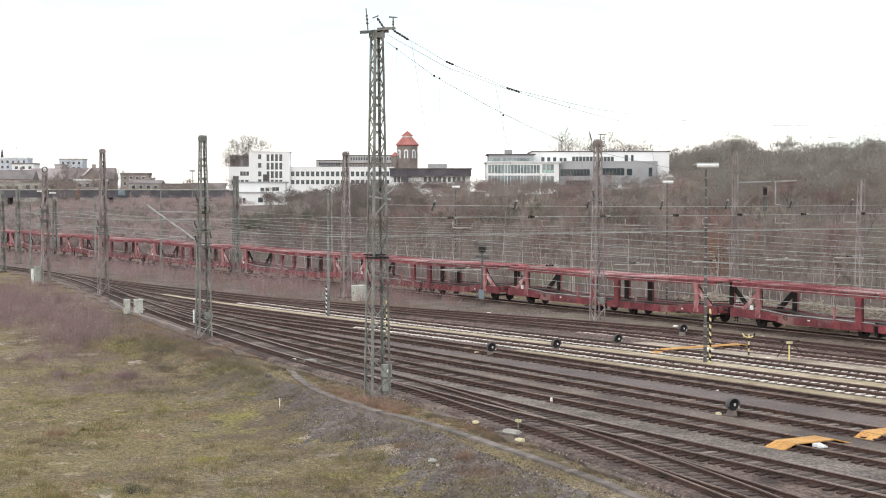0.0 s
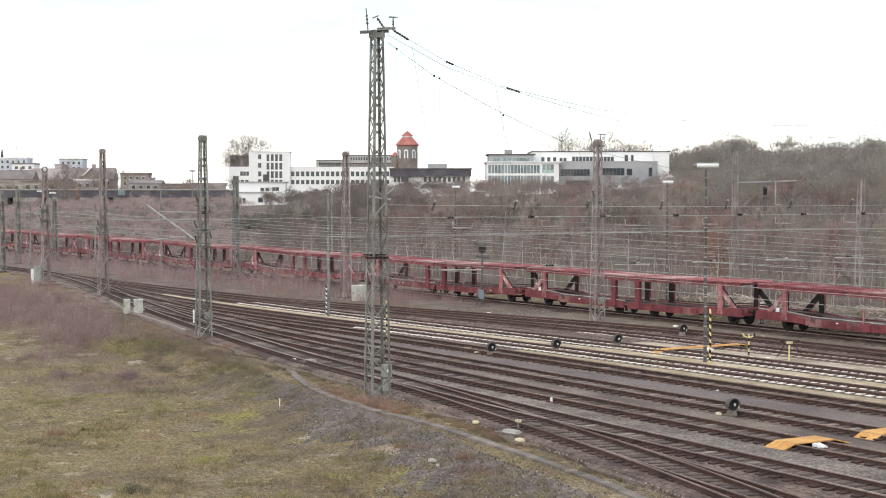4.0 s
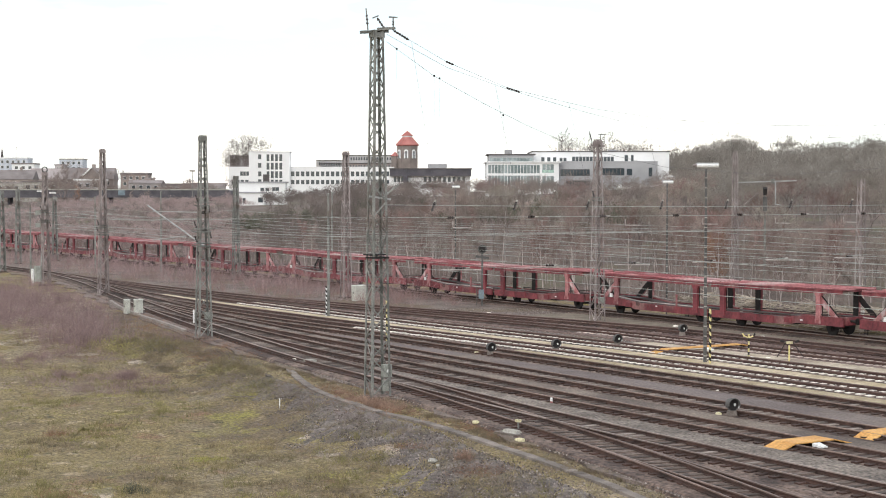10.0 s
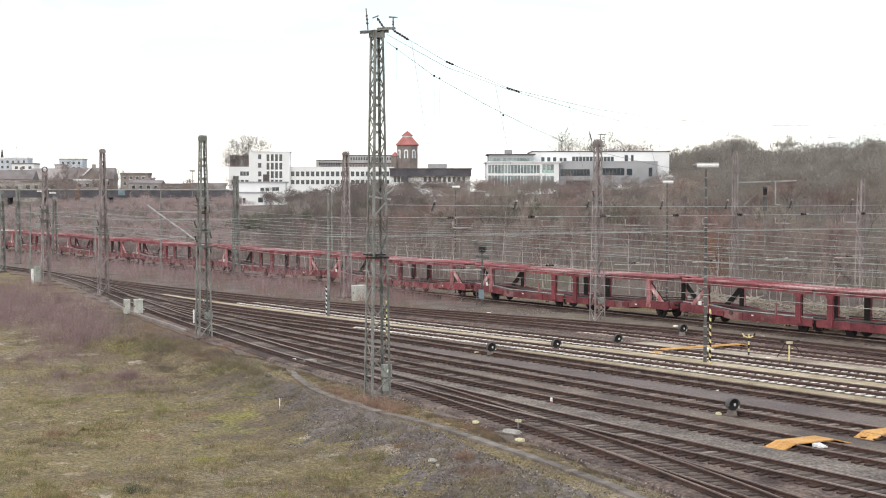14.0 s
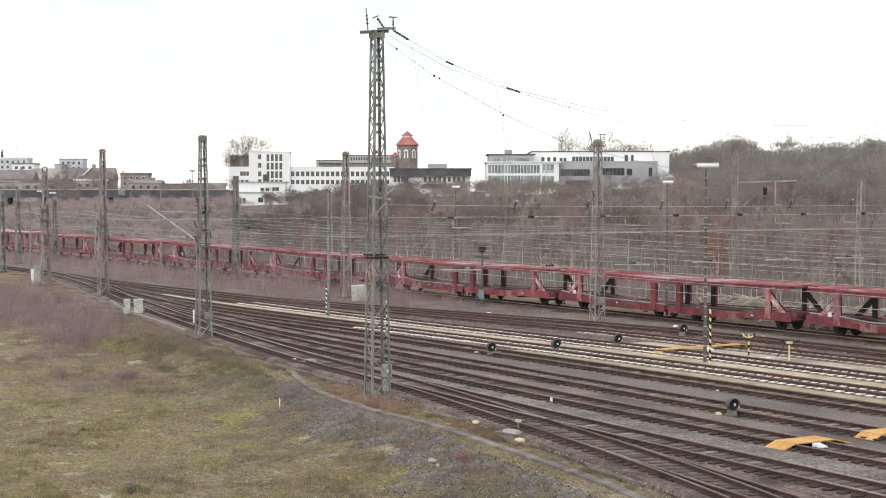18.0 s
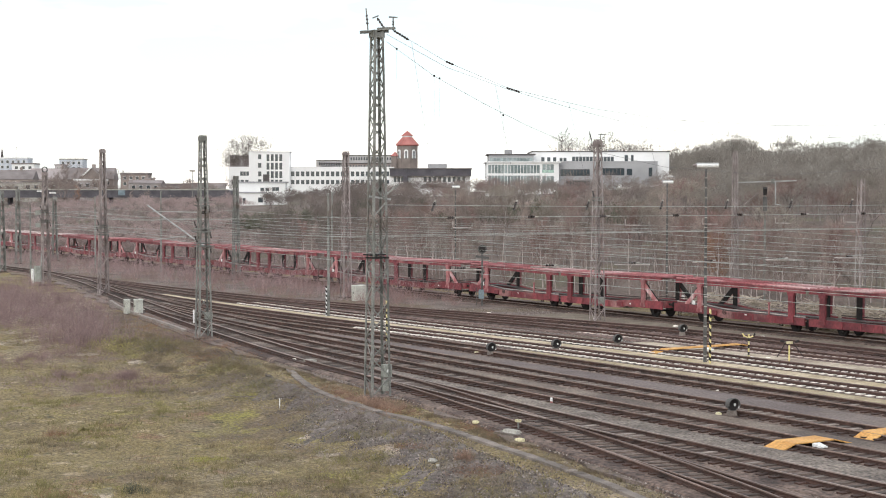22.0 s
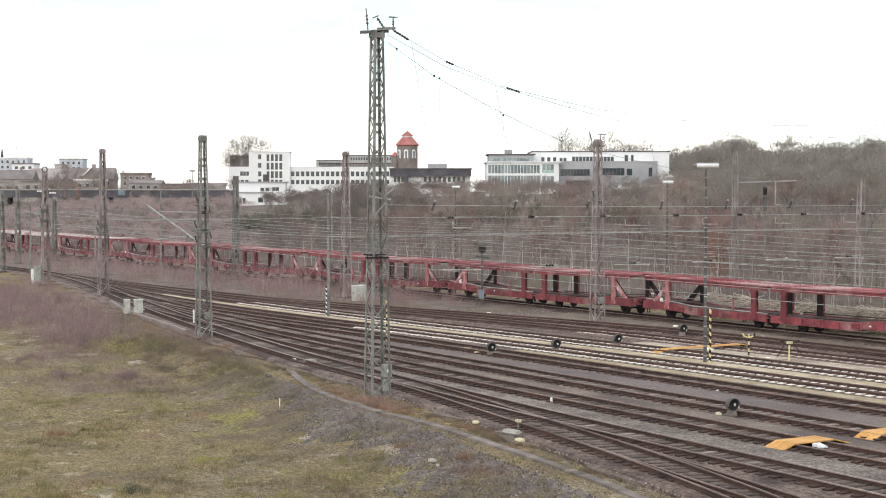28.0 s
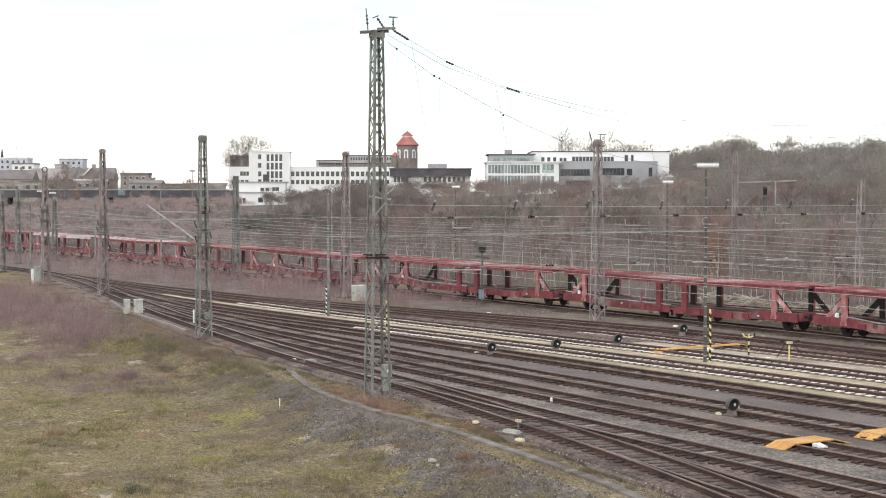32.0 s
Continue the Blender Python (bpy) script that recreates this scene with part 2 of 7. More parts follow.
def soil_mat():
    """Rough winter ground: olive grass, yellow-green moss, straw, bare grey-brown earth, in patches of several sizes."""
    m = bpy.data.materials.new("rough_winter_grass")
    m.use_nodes = True
    n, l = m.node_tree.nodes, m.node_tree.links
    pos = n.new("ShaderNodeNewGeometry").outputs["Position"]

    def blotch(scale, lo, hi, detail=7, offset=0.0):
        mp, tx, rg = n.new("ShaderNodeMapping"), n.new("ShaderNodeTexNoise"), n.new("ShaderNodeMapRange")
        mp.inputs["Location"].default_value = (offset, offset * 0.7, 0)
        tx.inputs["Scale"].default_value, tx.inputs["Detail"].default_value = scale, detail
        rg.inputs["From Min"].default_value, rg.inputs["From Max"].default_value = lo, hi
        l.new(pos, mp.inputs["Vector"])
        l.new(mp.outputs["Vector"], tx.inputs["Vector"])
        l.new(tx.outputs["Fac"], rg.inputs["Value"])
        return rg.outputs["Result"]

    colour = None
    layers = [((0.232, 0.180, 0.088), None), ((0.165, 0.122, 0.072), blotch(0.22, 0.46, 0.60)), ((0.260, 0.230, 0.062), blotch(0.30, 0.55, 0.70, offset=31)),
              ((0.238, 0.190, 0.122), blotch(0.16, 0.54, 0.66, offset=77)), ((0.38, 0.30, 0.20), blotch(0.9, 0.58, 0.72, offset=13)),
              ((0.088, 0.075, 0.040), blotch(1.6, 0.56, 0.72, offset=51)), ((0.225, 0.135, 0.082), blotch(0.45, 0.60, 0.72, offset=93))]
    for tone, fac in layers:
        if fac is None:
            colour = n.new("ShaderNodeRGB")
            colour.outputs[0].default_value = (*tone, 1)
            colour = colour.outputs[0]
            continue
        mix = n.new("ShaderNodeMix")
        mix.data_type = "RGBA"
        mix.inputs["B"].default_value = (*tone, 1)
        l.new(fac, mix.inputs["Factor"])
        l.new(colour, mix.inputs["A"])
        colour = mix.outputs["Result"]
    fine = blotch(7.0, 0.3, 0.7, 5)
    grain = n.new("ShaderNodeMapRange")
    grain.inputs["To Min"].default_value, grain.inputs["To Max"].default_value = 0.45, 1.68
    l.new(fine, grain.inputs["Value"])
    sc = n.new("ShaderNodeVectorMath")
    sc.operation = "SCALE"
    l.new(colour, sc.inputs[0])
    l.new(grain.outputs["Result"], sc.inputs["Scale"])
    bsdf = n["Principled BSDF"]
    l.new(sc.outputs["Vector"], bsdf.inputs["Base Color"])
    bsdf.inputs["Roughness"].default_value = 0.95
    b = n.new("ShaderNodeBump")
    b.inputs["Strength"].default_value, b.inputs["Distance"].default_value = 0.9, 0.10
    l.new(fine, b.inputs["Height"])
    l.new(b.outputs["Normal"], bsdf.inputs["Normal"])
    return m


M["soil"] = soil_mat()


def gravel_mat():
    m = mat("mixed_gravel", (0.12, 0.10, 0.09), (0.24, 0.21, 0.19), 3.0, 20, 0.95, bump=0.3, coords="World")
    n, l = m.node_tree.nodes, m.node_tree.links
    rnd = n.new("ShaderNodeNewGeometry").outputs["Random Per Island"]
    ramp = n.new("ShaderNodeValToRGB")
    for e, (p, c) in zip((ramp.color_ramp.elements[0], ramp.color_ramp.elements[1]), ((0.0, (0.055, 0.043, 0.038, 1)), (1.0, (0.42, 0.37, 0.34, 1)))):
        e.position, e.color = p, c
    mid = ramp.color_ramp.elements.new(0.7)
    mid.color = (0.17, 0.14, 0.125, 1)
    l.new(rnd, ramp.inputs["Fac"])
    l.new(ramp.outputs["Color"], n["Principled BSDF"].inputs["Base Color"])
    return m


M["gravel"] = gravel_mat()


def glass_mat():
    m = bpy.data.materials.new("window_glass")
    m.use_nodes = True
    b = m.node_tree.nodes["Principled BSDF"]
    b.inputs["Base Color"].default_value = (0.05, 0.065, 0.075, 1)
    b.inputs["Roughness"].default_value = 0.08
    b.inputs["Specular IOR Level"].default_value = 0.8
    return m


M["glass"] = glass_mat()


# ---------------------------------------------------------------- mesh helpers
class Geo:
    """Collects quads and triangles for one mesh."""

    def __init__(self):
        self.v, self.f, self.mi = [], [], []

    def face(self, *ids, mi=0):
        self.f.append(ids)
        self.mi.append(mi)

    def hexa(self, pts, mi=0):
        """Eight corners: four below, four above, each ring anticlockwise."""
        b = len(self.v)
        self.v += [tuple(p) for p in pts]
        for q in ((3, 2, 1, 0), (4, 5, 6, 7), (0, 1, 5, 4), (1, 2, 6, 5), (2, 3, 7, 6), (3, 0, 4, 7)):
            self.face(*(b + i for i in q), mi=mi)
        return self

    def box(self, x0, y0, z0, x1, y1, z1, mi=0):
        return self.hexa([(x0, y0, z0), (x1, y0, z0), (x1, y1, z0), (x0, y1, z0),
                          (x0, y0, z1), (x1, y0, z1), (x1, y1, z1), (x0, y1, z1)], mi)

    def beam(self, p, q, w, h=None, mi=0, up=(0, 0, 1)):
        """A square bar from p to q."""
        h = h or w
        p, q = Vector(p), Vector(q)
        d = (q - p).normalized()
        u = Vector(up)
        if abs(d.dot(u)) > 0.98:
            u = Vector((0, 1, 0))
        s = d.cross(u).normalized()
        u = s.cross(d)
        s, u = s * w / 2, u * h / 2
        return self.hexa([p - s - u, p + s - u, p + s + u, p - s + u, q - s - u, q + s - u, q + s + u, q - s + u], mi)

    def tube(self, p, q, r0, r1=None, n=8, mi=0, caps=True):
        r1 = r0 if r1 is None else r1
        p, q = Vector(p), Vector(q)
        d = (q - p).normalized()
        u = Vector((0, 0, 1)) if abs(d.z) < 0.95 else Vector((1, 0, 0))
        s = d.cross(u).normalized()
        u = s.cross(d)
        b = len(self.v)
        for c, r in ((p, r0), (q, r1)):
            for i in range(n):
                a = 2 * math.pi * i / n
                self.v.append(tuple(c + s * (r * math.cos(a)) + u * (r * math.sin(a))))
        for i in range(n):
            j = (i + 1) % n
            self.face(b + i, b + j, b + n + j, b + n + i, mi=mi)
        if caps:
            self.face(*(b + i for i in reversed(range(n))), mi=mi)
            self.face(*(b + n + i for i in range(n)), mi=mi)
        return self

    def lathe(self, prof, n=12, cx=0, cy=0, mi=0):
        """prof: (radius, z) from below upwards."""
        b = len(self.v)
        for r, z in prof:
            for i in range(n):
                a = 2 * math.pi * i / n
                self.v.append((cx + r * math.cos(a), cy + r * math.sin(a), z))
        for k in range(len(prof) - 1):
            for i in range(n):
                j = (i + 1) % n
                self.face(b + k * n + i, b + k * n + j, b + (k + 1) * n + j, b + (k + 1) * n + i, mi=mi)
        self.face(*(b + i for i in reversed(range(n))), mi=mi)
        self.face(*(b + (len(prof) - 1) * n + i for i in range(n)), mi=mi)
        return self

    def poly(self, pts, thick, axis, mi=0):
        """A flat outline pushed along axis by thick."""
        b, n, a = len(self.v), len(pts), Vector(axis) * thick
        self.v += [tuple(p) for p in pts] + [tuple(Vector(p) + a) for p in pts]
        self.face(*(b + i for i in reversed(range(n))), mi=mi)
        self.face(*(b + n + i for i in range(n)), mi=mi)
        for i in range(n):
            j = (i + 1) % n
            self.face(b + i, b + j, b + n + j, b + n + i, mi=mi)
        return self

    def mesh(self, name, *mats, smooth=False):
        me = bpy.data.meshes.new(name)
        me.from_pydata(self.v, [], self.f)
        for m in mats:
            me.materials.append(m)
        if len(mats) > 1:
            me.polygons.foreach_set("material_index", self.mi)
        if smooth:
            me.polygons.foreach_set("use_smooth", [True] * len(self.f))
        me.update()
        return me


def part(name, geo, material, parent, label="", at=None, smooth=False):
    """Links a Geo (or a ready mesh) as one mesh object under a thing."""
    me = geo.mesh(name, *(material if isinstance(material, (list, tuple)) else [material]), smooth=smooth) if isinstance(geo, Geo) else geo
    ob = new(name, me)
    ob.parent = parent
    if at is not None:
        ob.matrix_basis = at
    if label:
        ob["label"] = label
    return ob


def thing(name, at, label, category, group="", kind=""):
    ob = new(name)
    ob.empty_display_size = 0.3
    ob.matrix_basis = at
    return tagged(ob, label, category, group, kind)


def structure(name, geo, material, label="", smooth=False):
    me = geo.mesh(name, *(material if isinstance(material, (list, tuple)) else [material]), smooth=smooth)
    return tagged(new(name, me), label, name.rstrip("_0123456789").replace("_", " "), kind="structure")


def smooth_line(points, step=1.0):
    """A smooth line through plan points (tangents weighted by the distances), sampled about every step metres."""
    pts = [Vector((p[0], p[1], p[2] if len(p) > 2 else 0)) for p in points]
    gaps = [(b - a).length for a, b in zip(pts, pts[1:])]
    slopes = [(b - a) / g for a, b, g in zip(pts, pts[1:], gaps)]
    tang = [slopes[0]]
    for i in range(1, len(pts) - 1):
        g0, g1 = gaps[i - 1], gaps[i]
        tang.append((slopes[i - 1] * g1 + slopes[i] * g0) / (g0 + g1))
    tang.append(slopes[-1])
    out = []
    for i, g in enumerate(gaps):
        n = max(2, int(g / step))
        for k in range(n):
            t = k / n
            h0, h1, h2, h3 = 2 * t ** 3 - 3 * t * t + 1, t ** 3 - 2 * t * t + t, -2 * t ** 3 + 3 * t * t, t ** 3 - t * t
            out.append(pts[i] * h0 + tang[i] * (h1 * g) + pts[i + 1] * h2 + tang[i + 1] * (h3 * g))
    out.append(pts[-1])
    return out


def sweep(geo, line, profile, mi=0):
    """Pushes a closed (side, up) outline along a line."""
    b, n = len(geo.v), len(profile)
    for i, p in enumerate(line):
        d = (line[min(i + 1, len(line) - 1)] - line[max(i - 1, 0)]).normalized()
        s = Vector((d.y, -d.x, 0)).normalized()
        for a, z in profile:
            geo.v.append((p.x + s.x * a, p.y + s.y * a, p.z + z))
    for i in range(len(line) - 1):
        for k in range(n):
            j = (k + 1) % n
            geo.face(b + i * n + k, b + i * n + j, b + (i + 1) * n + j, b + (i + 1) * n + k, mi=mi)
    geo.face(*(b + k for k in reversed(range(n))), mi=mi)
    geo.face(*(b + (len(line) - 1) * n + k for k in range(n)), mi=mi)
    return geo


def along(line, step, start=0.0):
    """Places and headings (degrees) at even steps along a line."""
    out, left = [], start
    for a, b in zip(line, line[1:]):
        seg = (b - a).length
        while left <= seg:
            p = a.lerp(b, left / seg)
            out.append((p, math.degrees(math.atan2(b.y - a.y, b.x - a.x))))
            left += step
        left -= seg
    return out
# ---------------------------------------------------------------- the ground
def step01(a, b, v):
    t = np.clip((v - a) / (b - a), 0, 1)
    return t * t * (3 - 2 * t)


EDGE = smooth_line([(60, 12.6), (20, 21.8), (-20, 29.2), (-39.5, 32.8), (-50, 34.7), (-60, 36.6), (-68, 37.5), (-77, 38.4), (-90, 40.1), (-106, 42.5), (-124, 45.9),
                    (-140, 49.0), (-158, 52.8), (-176, 55.2), (-200, 55.2), (-420, 52)], 2.0)
EDGE_X = np.array([p.x for p in EDGE][::-1])
EDGE_Y = np.array([p.y for p in EDGE][::-1])


def ground_z(x, y):
    """Height of the land: a flat yard, and a wooded slope that climbs behind it to a plateau."""
    x, y = np.asarray(x, float), np.asarray(y, float)
    slope = step01(86, 150, y + 6 * np.sin(x * 0.03)) * 5.2 + step01(120, 330, y) * 3.6
    knoll = step01(-330, -120, x + 0.35 * y) * step01(120, 300, y) * 7.0
    bumps = 0.10 * np.sin(x * 0.31 + 1.3 * np.sin(y * 0.17)) + 0.08 * np.sin(y * 0.43 + 0.7 * x)
    rough = np.where(y < 80, step01(0, 8, np.interp(x, EDGE_X, EDGE_Y) - y), 1.0)
    cut = step01(-104, -97, x) * (1 - step01(-82, -72, x))
    foot = 7.5 - 3.4 * cut + 0.5 * cut * np.sin(x * 1.3)
    bank = 0.75 * step01(2.2, foot, np.interp(x, EDGE_X, EDGE_Y) - y) * np.maximum(step01(-104, -82, x), cut)
    return -0.40 + slope + knoll + bumps * rough - 0.12 * rough * (y < 80) - bank


def make_ground():
    xs = np.concatenate([-np.geomspace(4200, 262, 26), np.arange(-260, 30, 1.6), np.geomspace(32, 3000, 22)])
    ys = np.concatenate([-np.geomspace(3000, 8, 22), np.arange(-6, 170, 1.6), np.geomspace(172, 4000, 34)])
    gx, gy = np.meshgrid(xs, ys)
    gz = ground_z(gx, gy)
    nx, ny = len(xs), len(ys)
    g = Geo()
    g.v = list(zip(gx.ravel().tolist(), gy.ravel().tolist(), gz.ravel().tolist()))
    for j in range(ny - 1):
        wood = ys[j] > 83
        for i in range(nx - 1):
            a = j * nx + i
            g.face(a, a + 1, a + nx + 1, a + nx, mi=1 if wood else 0)
    return structure("ground", g, [M["soil"], M["litter"]], "rough winter grass and leaf-littered wooded slope", smooth=True)


M["litter"] = mat("leaf_litter", (0.092, 0.068, 0.056), (0.165, 0.127, 0.105), 0.15, 2.5, 0.95, bump=0.6, bump_size=0.08, coords="World",
                  third=(0.12, 0.11, 0.065))
make_ground()


def strip(name, line_a, line_b, z, material, label, drop=0.25):
    """A low bed between two plan lines, with sides that go down into the ground."""
    g, n = Geo(), len(line_a)
    for p, q in zip(line_a, line_b):
        g.v += [(p[0], p[1], z - drop), (p[0], p[1], z), (q[0], q[1], z), (q[0], q[1], z - drop)]
    for i in range(n - 1):
        a = i * 4
        for k in range(3):
            g.face(a + k, a + k + 1, a + 5 + k, a + 4 + k)
    return structure(name, g, material, label)


YARD_A = [(p.x, p.y + 0.35 * math.sin(p.x * 0.9) + 0.25 * math.sin(p.x * 2.3)) for p in EDGE]
YARD_B = [(p.x, 80.5) for p in EDGE]
strip("yard_bed", YARD_A, YARD_B, -0.29, M["cinder"], "grey-brown cinder bed of the railway yard", 0.5)

def make_bank():
    """The gravelly slope between the yard edge and the lower grass, with an uneven foot."""
    g, cols, n = Geo(), 9, 0
    for x in np.arange(-76, 30, 0.6):
        top = float(np.interp(x, EDGE_X, EDGE_Y)) - 2.0
        wide = 3.6 + 1.1 * math.sin(x * 0.5) + 0.7 * math.sin(x * 1.7 + 1) - 2.9 * (1 - float(step01(-76, -64, np.float64(x))))
        for k in range(cols + 1):
            y = top - wide * k / cols + 0.12 * math.sin(x * 3.1 + k * 2.3)
            lift = 0.03 if 0 < k < cols else -0.08
            g.v.append((x + 0.1 * math.sin(k * 1.9 + x), y, float(ground_z(x, y)) + lift + 0.04 * math.sin(x * 5 + k * 4)))
        n += 1
    for i in range(n - 1):
        for k in range(cols):
            a = i * (cols + 1) + k
            g.face(a, a + 1, a + cols + 2, a + cols + 1)
    structure("gravel_bank", g, M["bank"], "grey gravelly bank below the yard edge", smooth=True)


make_bank()

# plan of the tracks: x runs along the yard, y away from the camera
TRACKS = {
    "train_line": [(60, 76.35), (-420, 76.35)],
    "far_siding": [(60, 70.6), (-62, 70.6), (-80, 70.3), (-92, 68.6), (-106, 65.2), (-118, 62.3), (-130, 60.4), (-148, 58.7), (-172, 58.4), (-200, 58.0), (-420, 54)],
    "dirty_concrete": [(60, 66.0), (-74, 66.0), (-88, 65.1), (-103, 62.9), (-118, 61.2), (-132, 60.0), (-148, 58.7)],
    "concrete_far": [(60, 61.3), (-58, 61.3), (-70, 61.0), (-82, 60.0), (-96, 58.8), (-110, 58.0), (-124, 57.4), (-148, 57.6), (-172, 58.2)],
    "concrete_near": [(60, 56.6), (-54, 56.6), (-66, 56.3), (-76, 55.8), (-90, 54.8), (-102, 53.9), (-116, 53.3), (-134, 53.4), (-158, 55.6)],
    "timber_a": [(60, 52.1), (-60, 52.1), (-76, 51.8), (-92, 51.2), (-107, 50.5), (-122, 50.6), (-134, 52.0), (-158, 55.5)],
    "timber_b": [(60, 47.3), (-80, 47.3), (-92, 47.5), (-104, 48.2), (-120, 49.9), (-136, 52.0)],
    "timber_c": [(60, 42.85), (-56, 42.85), (-70, 43.3), (-83, 44.0), (-96, 45.1), (-110, 46.6), (-124, 48.5), (-140, 51.6)],
    "timber_d": [(60, 38.1), (-42, 38.15), (-51.5, 38.6), (-65, 39.6), (-77, 40.5), (-90, 42.3), (-106, 45.0), (-124, 48.4), (-140, 51.6), (-158, 55.4),
                 (-176, 58.0), (-200, 57.9)],
    "switch_leg": [(20, 24), (-20, 31.3), (-39.5, 34.75), (-49, 36.5), (-58, 38.1), (-66, 39.4), (-77, 40.5)],
    "second_leg": [(-30, 31.55), (-35, 33.25), (-39.5, 34.45), (-44, 35.5), (-49, 36.49), (-53, 37.2)],
}
LINES = {k: smooth_line(v, 1.5) for k, v in TRACKS.items()}
RAIL_FOOT = [(-0.07, -0.17), (0.07, -0.17), (0.07, -0.155), (0.012, -0.14), (0.012, -0.045), (-0.012, -0.045), (-0.012, -0.14), (-0.07, -0.155)]
RAIL_HEAD = [(-0.036, -0.045), (0.036, -0.045), (0.036, -0.008), (0.026, 0.0), (-0.026, 0.0), (-0.036, -0.008)]


def shifted(line, a):
    out = []
    for i, p in enumerate(line):
        d = (line[min(i + 1, len(line) - 1)] - line[max(i - 1, 0)]).normalized()
        out.append(p + Vector((d.y, -d.x, 0)) * a)
    return out


def sleeper_mesh(kind):
    g = Geo()
    if kind in ("sleeper_concrete", "sleeper_dirty"):   # deeper seats, a lower waist
        for y0, y1, z in ((-1.20, -0.47, 0.0), (-0.47, 0.47, -0.10), (0.47, 1.20, 0.0)):
            g.hexa([(-0.155, y0, z - 0.2), (0.155, y0, z - 0.2), (0.155, y1, z - 0.2), (-0.155, y1, z - 0.2),
                    (-0.14, y0, z), (0.14, y0, z), (0.14, y1, z), (-0.14, y1, z)])
        for y in (-0.86, -0.64, 0.64, 0.86):
            g.box(-0.06, y - 0.04, 0, 0.06, y + 0.04, 0.04, 1)
    else:
        g.hexa([(-0.13, -1.2, -0.16), (0.13, -1.2, -0.16), (0.13, 1.2, -0.16), (-0.13, 1.2, -0.16),
                (-0.11, -1.17, -0.012), (0.11, -1.17, -0.012), (0.11, 1.17, -0.012), (-0.11, 1.17, -0.012)])
        for y0, y1 in ((-1.19, -0.66), (0.66, 1.19)):     # oily dark ends under the rails
            g.box(-0.125, y0, -0.1, 0.125, y1, 0.0, 1)
        for y in (-0.75, 0.75):
            g.box(-0.09, y - 0.17, 0, 0.09, y + 0.17, 0.015, 1)
    return g.mesh(kind, M[kind], M["rail"])


def make_tracks():
    meshes = {k: sleeper_mesh(k) for k in ("sleeper_concrete", "sleeper_wood", "sleeper_dirty", "sleeper_grey")}
    looks = {"train_line": ("ballast", "sleeper_wood"), "far_siding": ("rust_ballast", "sleeper_wood"), "dirty_concrete": ("rust_ballast", "sleeper_dirty"),
             "concrete_far": ("ballast", "sleeper_concrete"), "concrete_near": ("ballast", "sleeper_concrete"),
             "timber_b": ("ballast", "sleeper_grey")}
    for key, line in LINES.items():
        bed, kind = looks.get(key, ("ballast", "sleeper_wood"))
        words = "rusty rails on pale concrete sleepers in brown ballast" if kind in ("sleeper_concrete", "sleeper_dirty") else "rusty rails on dark timber sleepers in brown ballast"
        t = thing("railway_track", pose(0, 0, 0), words, "railway track", "tracks of the yard", kind="structure")
        red = key in ("far_siding", "dirty_concrete", "concrete_far", "concrete_near")
        sink = 0.02 if kind in ("sleeper_concrete", "sleeper_dirty") else 0.03
        g = Geo()
        sweep(g, line, [(-2.0, -0.5), (2.0, -0.5), (1.75, -0.225), (1.30, -0.165 - sink), (0.86, -0.155 - sink), (0.60, -0.155 - sink), (-0.60, -0.155 - sink), (-0.86, -0.155 - sink), (-1.30, -0.165 - sink), (-1.75, -0.225)])
        if key != "second_leg":      # the second leg lies on the bed and the sleepers of the first
            part("ballast_bed", g, M[bed], t)
        for side in (-0.7525, 0.7525):
            g = Geo()
            sweep(g, shifted(line, side), RAIL_FOOT, 0)
            sweep(g, shifted(line, side), RAIL_HEAD, 1)
            part("rail", g, [M["rail_red" if red else "rail"], M["rail_shiny" if key in ("timber_d", "train_line") else "rail_red_head" if red else "rail_head"]], t)
        spots = along(line, 0.63, 0.2)
        near, far = [], []
        for p, head in spots:
            shows = -128 < p.x < -30
            if key in ("train_line", "second_leg"):
                shows = False
            if key == "dirty_concrete" and p.x < -86:
                shows = False
            (near if shows else far).append((p, head))
        for p, head in near[:300]:
            tone = random.choice(("sleeper_grey", "sleeper_wood", "sleeper_wood", "sleeper_wood")) if key in ("timber_c", "timber_d", "timber_a") else "sleeper_wood" if (key == "concrete_far" and p.x < -124) or (key == "concrete_near" and p.x < -97) else kind
            part("sleeper", meshes[tone], None, t, at=pose(p.x, p.y, -0.140 + random.uniform(-0.012, 0.012), 0, 0, head + random.uniform(-1.2, 1.2)))
        g = Geo()
        for p, head in far:
            if p.x < -260 or p.x > 10 or key == "second_leg":
                continue
            c, s = math.cos(radians(head)), math.sin(radians(head))
            q = [(-0.13, -1.3), (0.13, -1.3), (0.13, 1.3), (-0.13, 1.3)]
            q = [(p.x + c * a - s * b, p.y + s * a + c * b) for a, b in q]
            g.hexa([(*a, -0.33) for a in q] + [(*a, -0.140) for a in q])
        if g.f:
            tagged(part("far_sleepers", g, M["sleeper_wood"], t), kind="stuff")


make_tracks()


def between(name, y0, y1, x0, x1, z, material, label, key_a=None, key_b=None):
    """A strip of another surface between two tracks."""
    a, b = [], []
    for x in np.arange(x0, x1 - 0.1, -3.0):
        ya = np.interp(-x, [-p.x for p in LINES[key_a]], [p.y for p in LINES[key_a]]) + y0
        yb = np.interp(-x, [-p.x for p in LINES[key_b]], [p.y for p in LINES[key_b]]) + y1
        if yb - ya < 0.4:
            break
        a.append((x, ya))
        b.append((x, yb))
    return strip(name, a, b, z, M[material], label, 0.05)


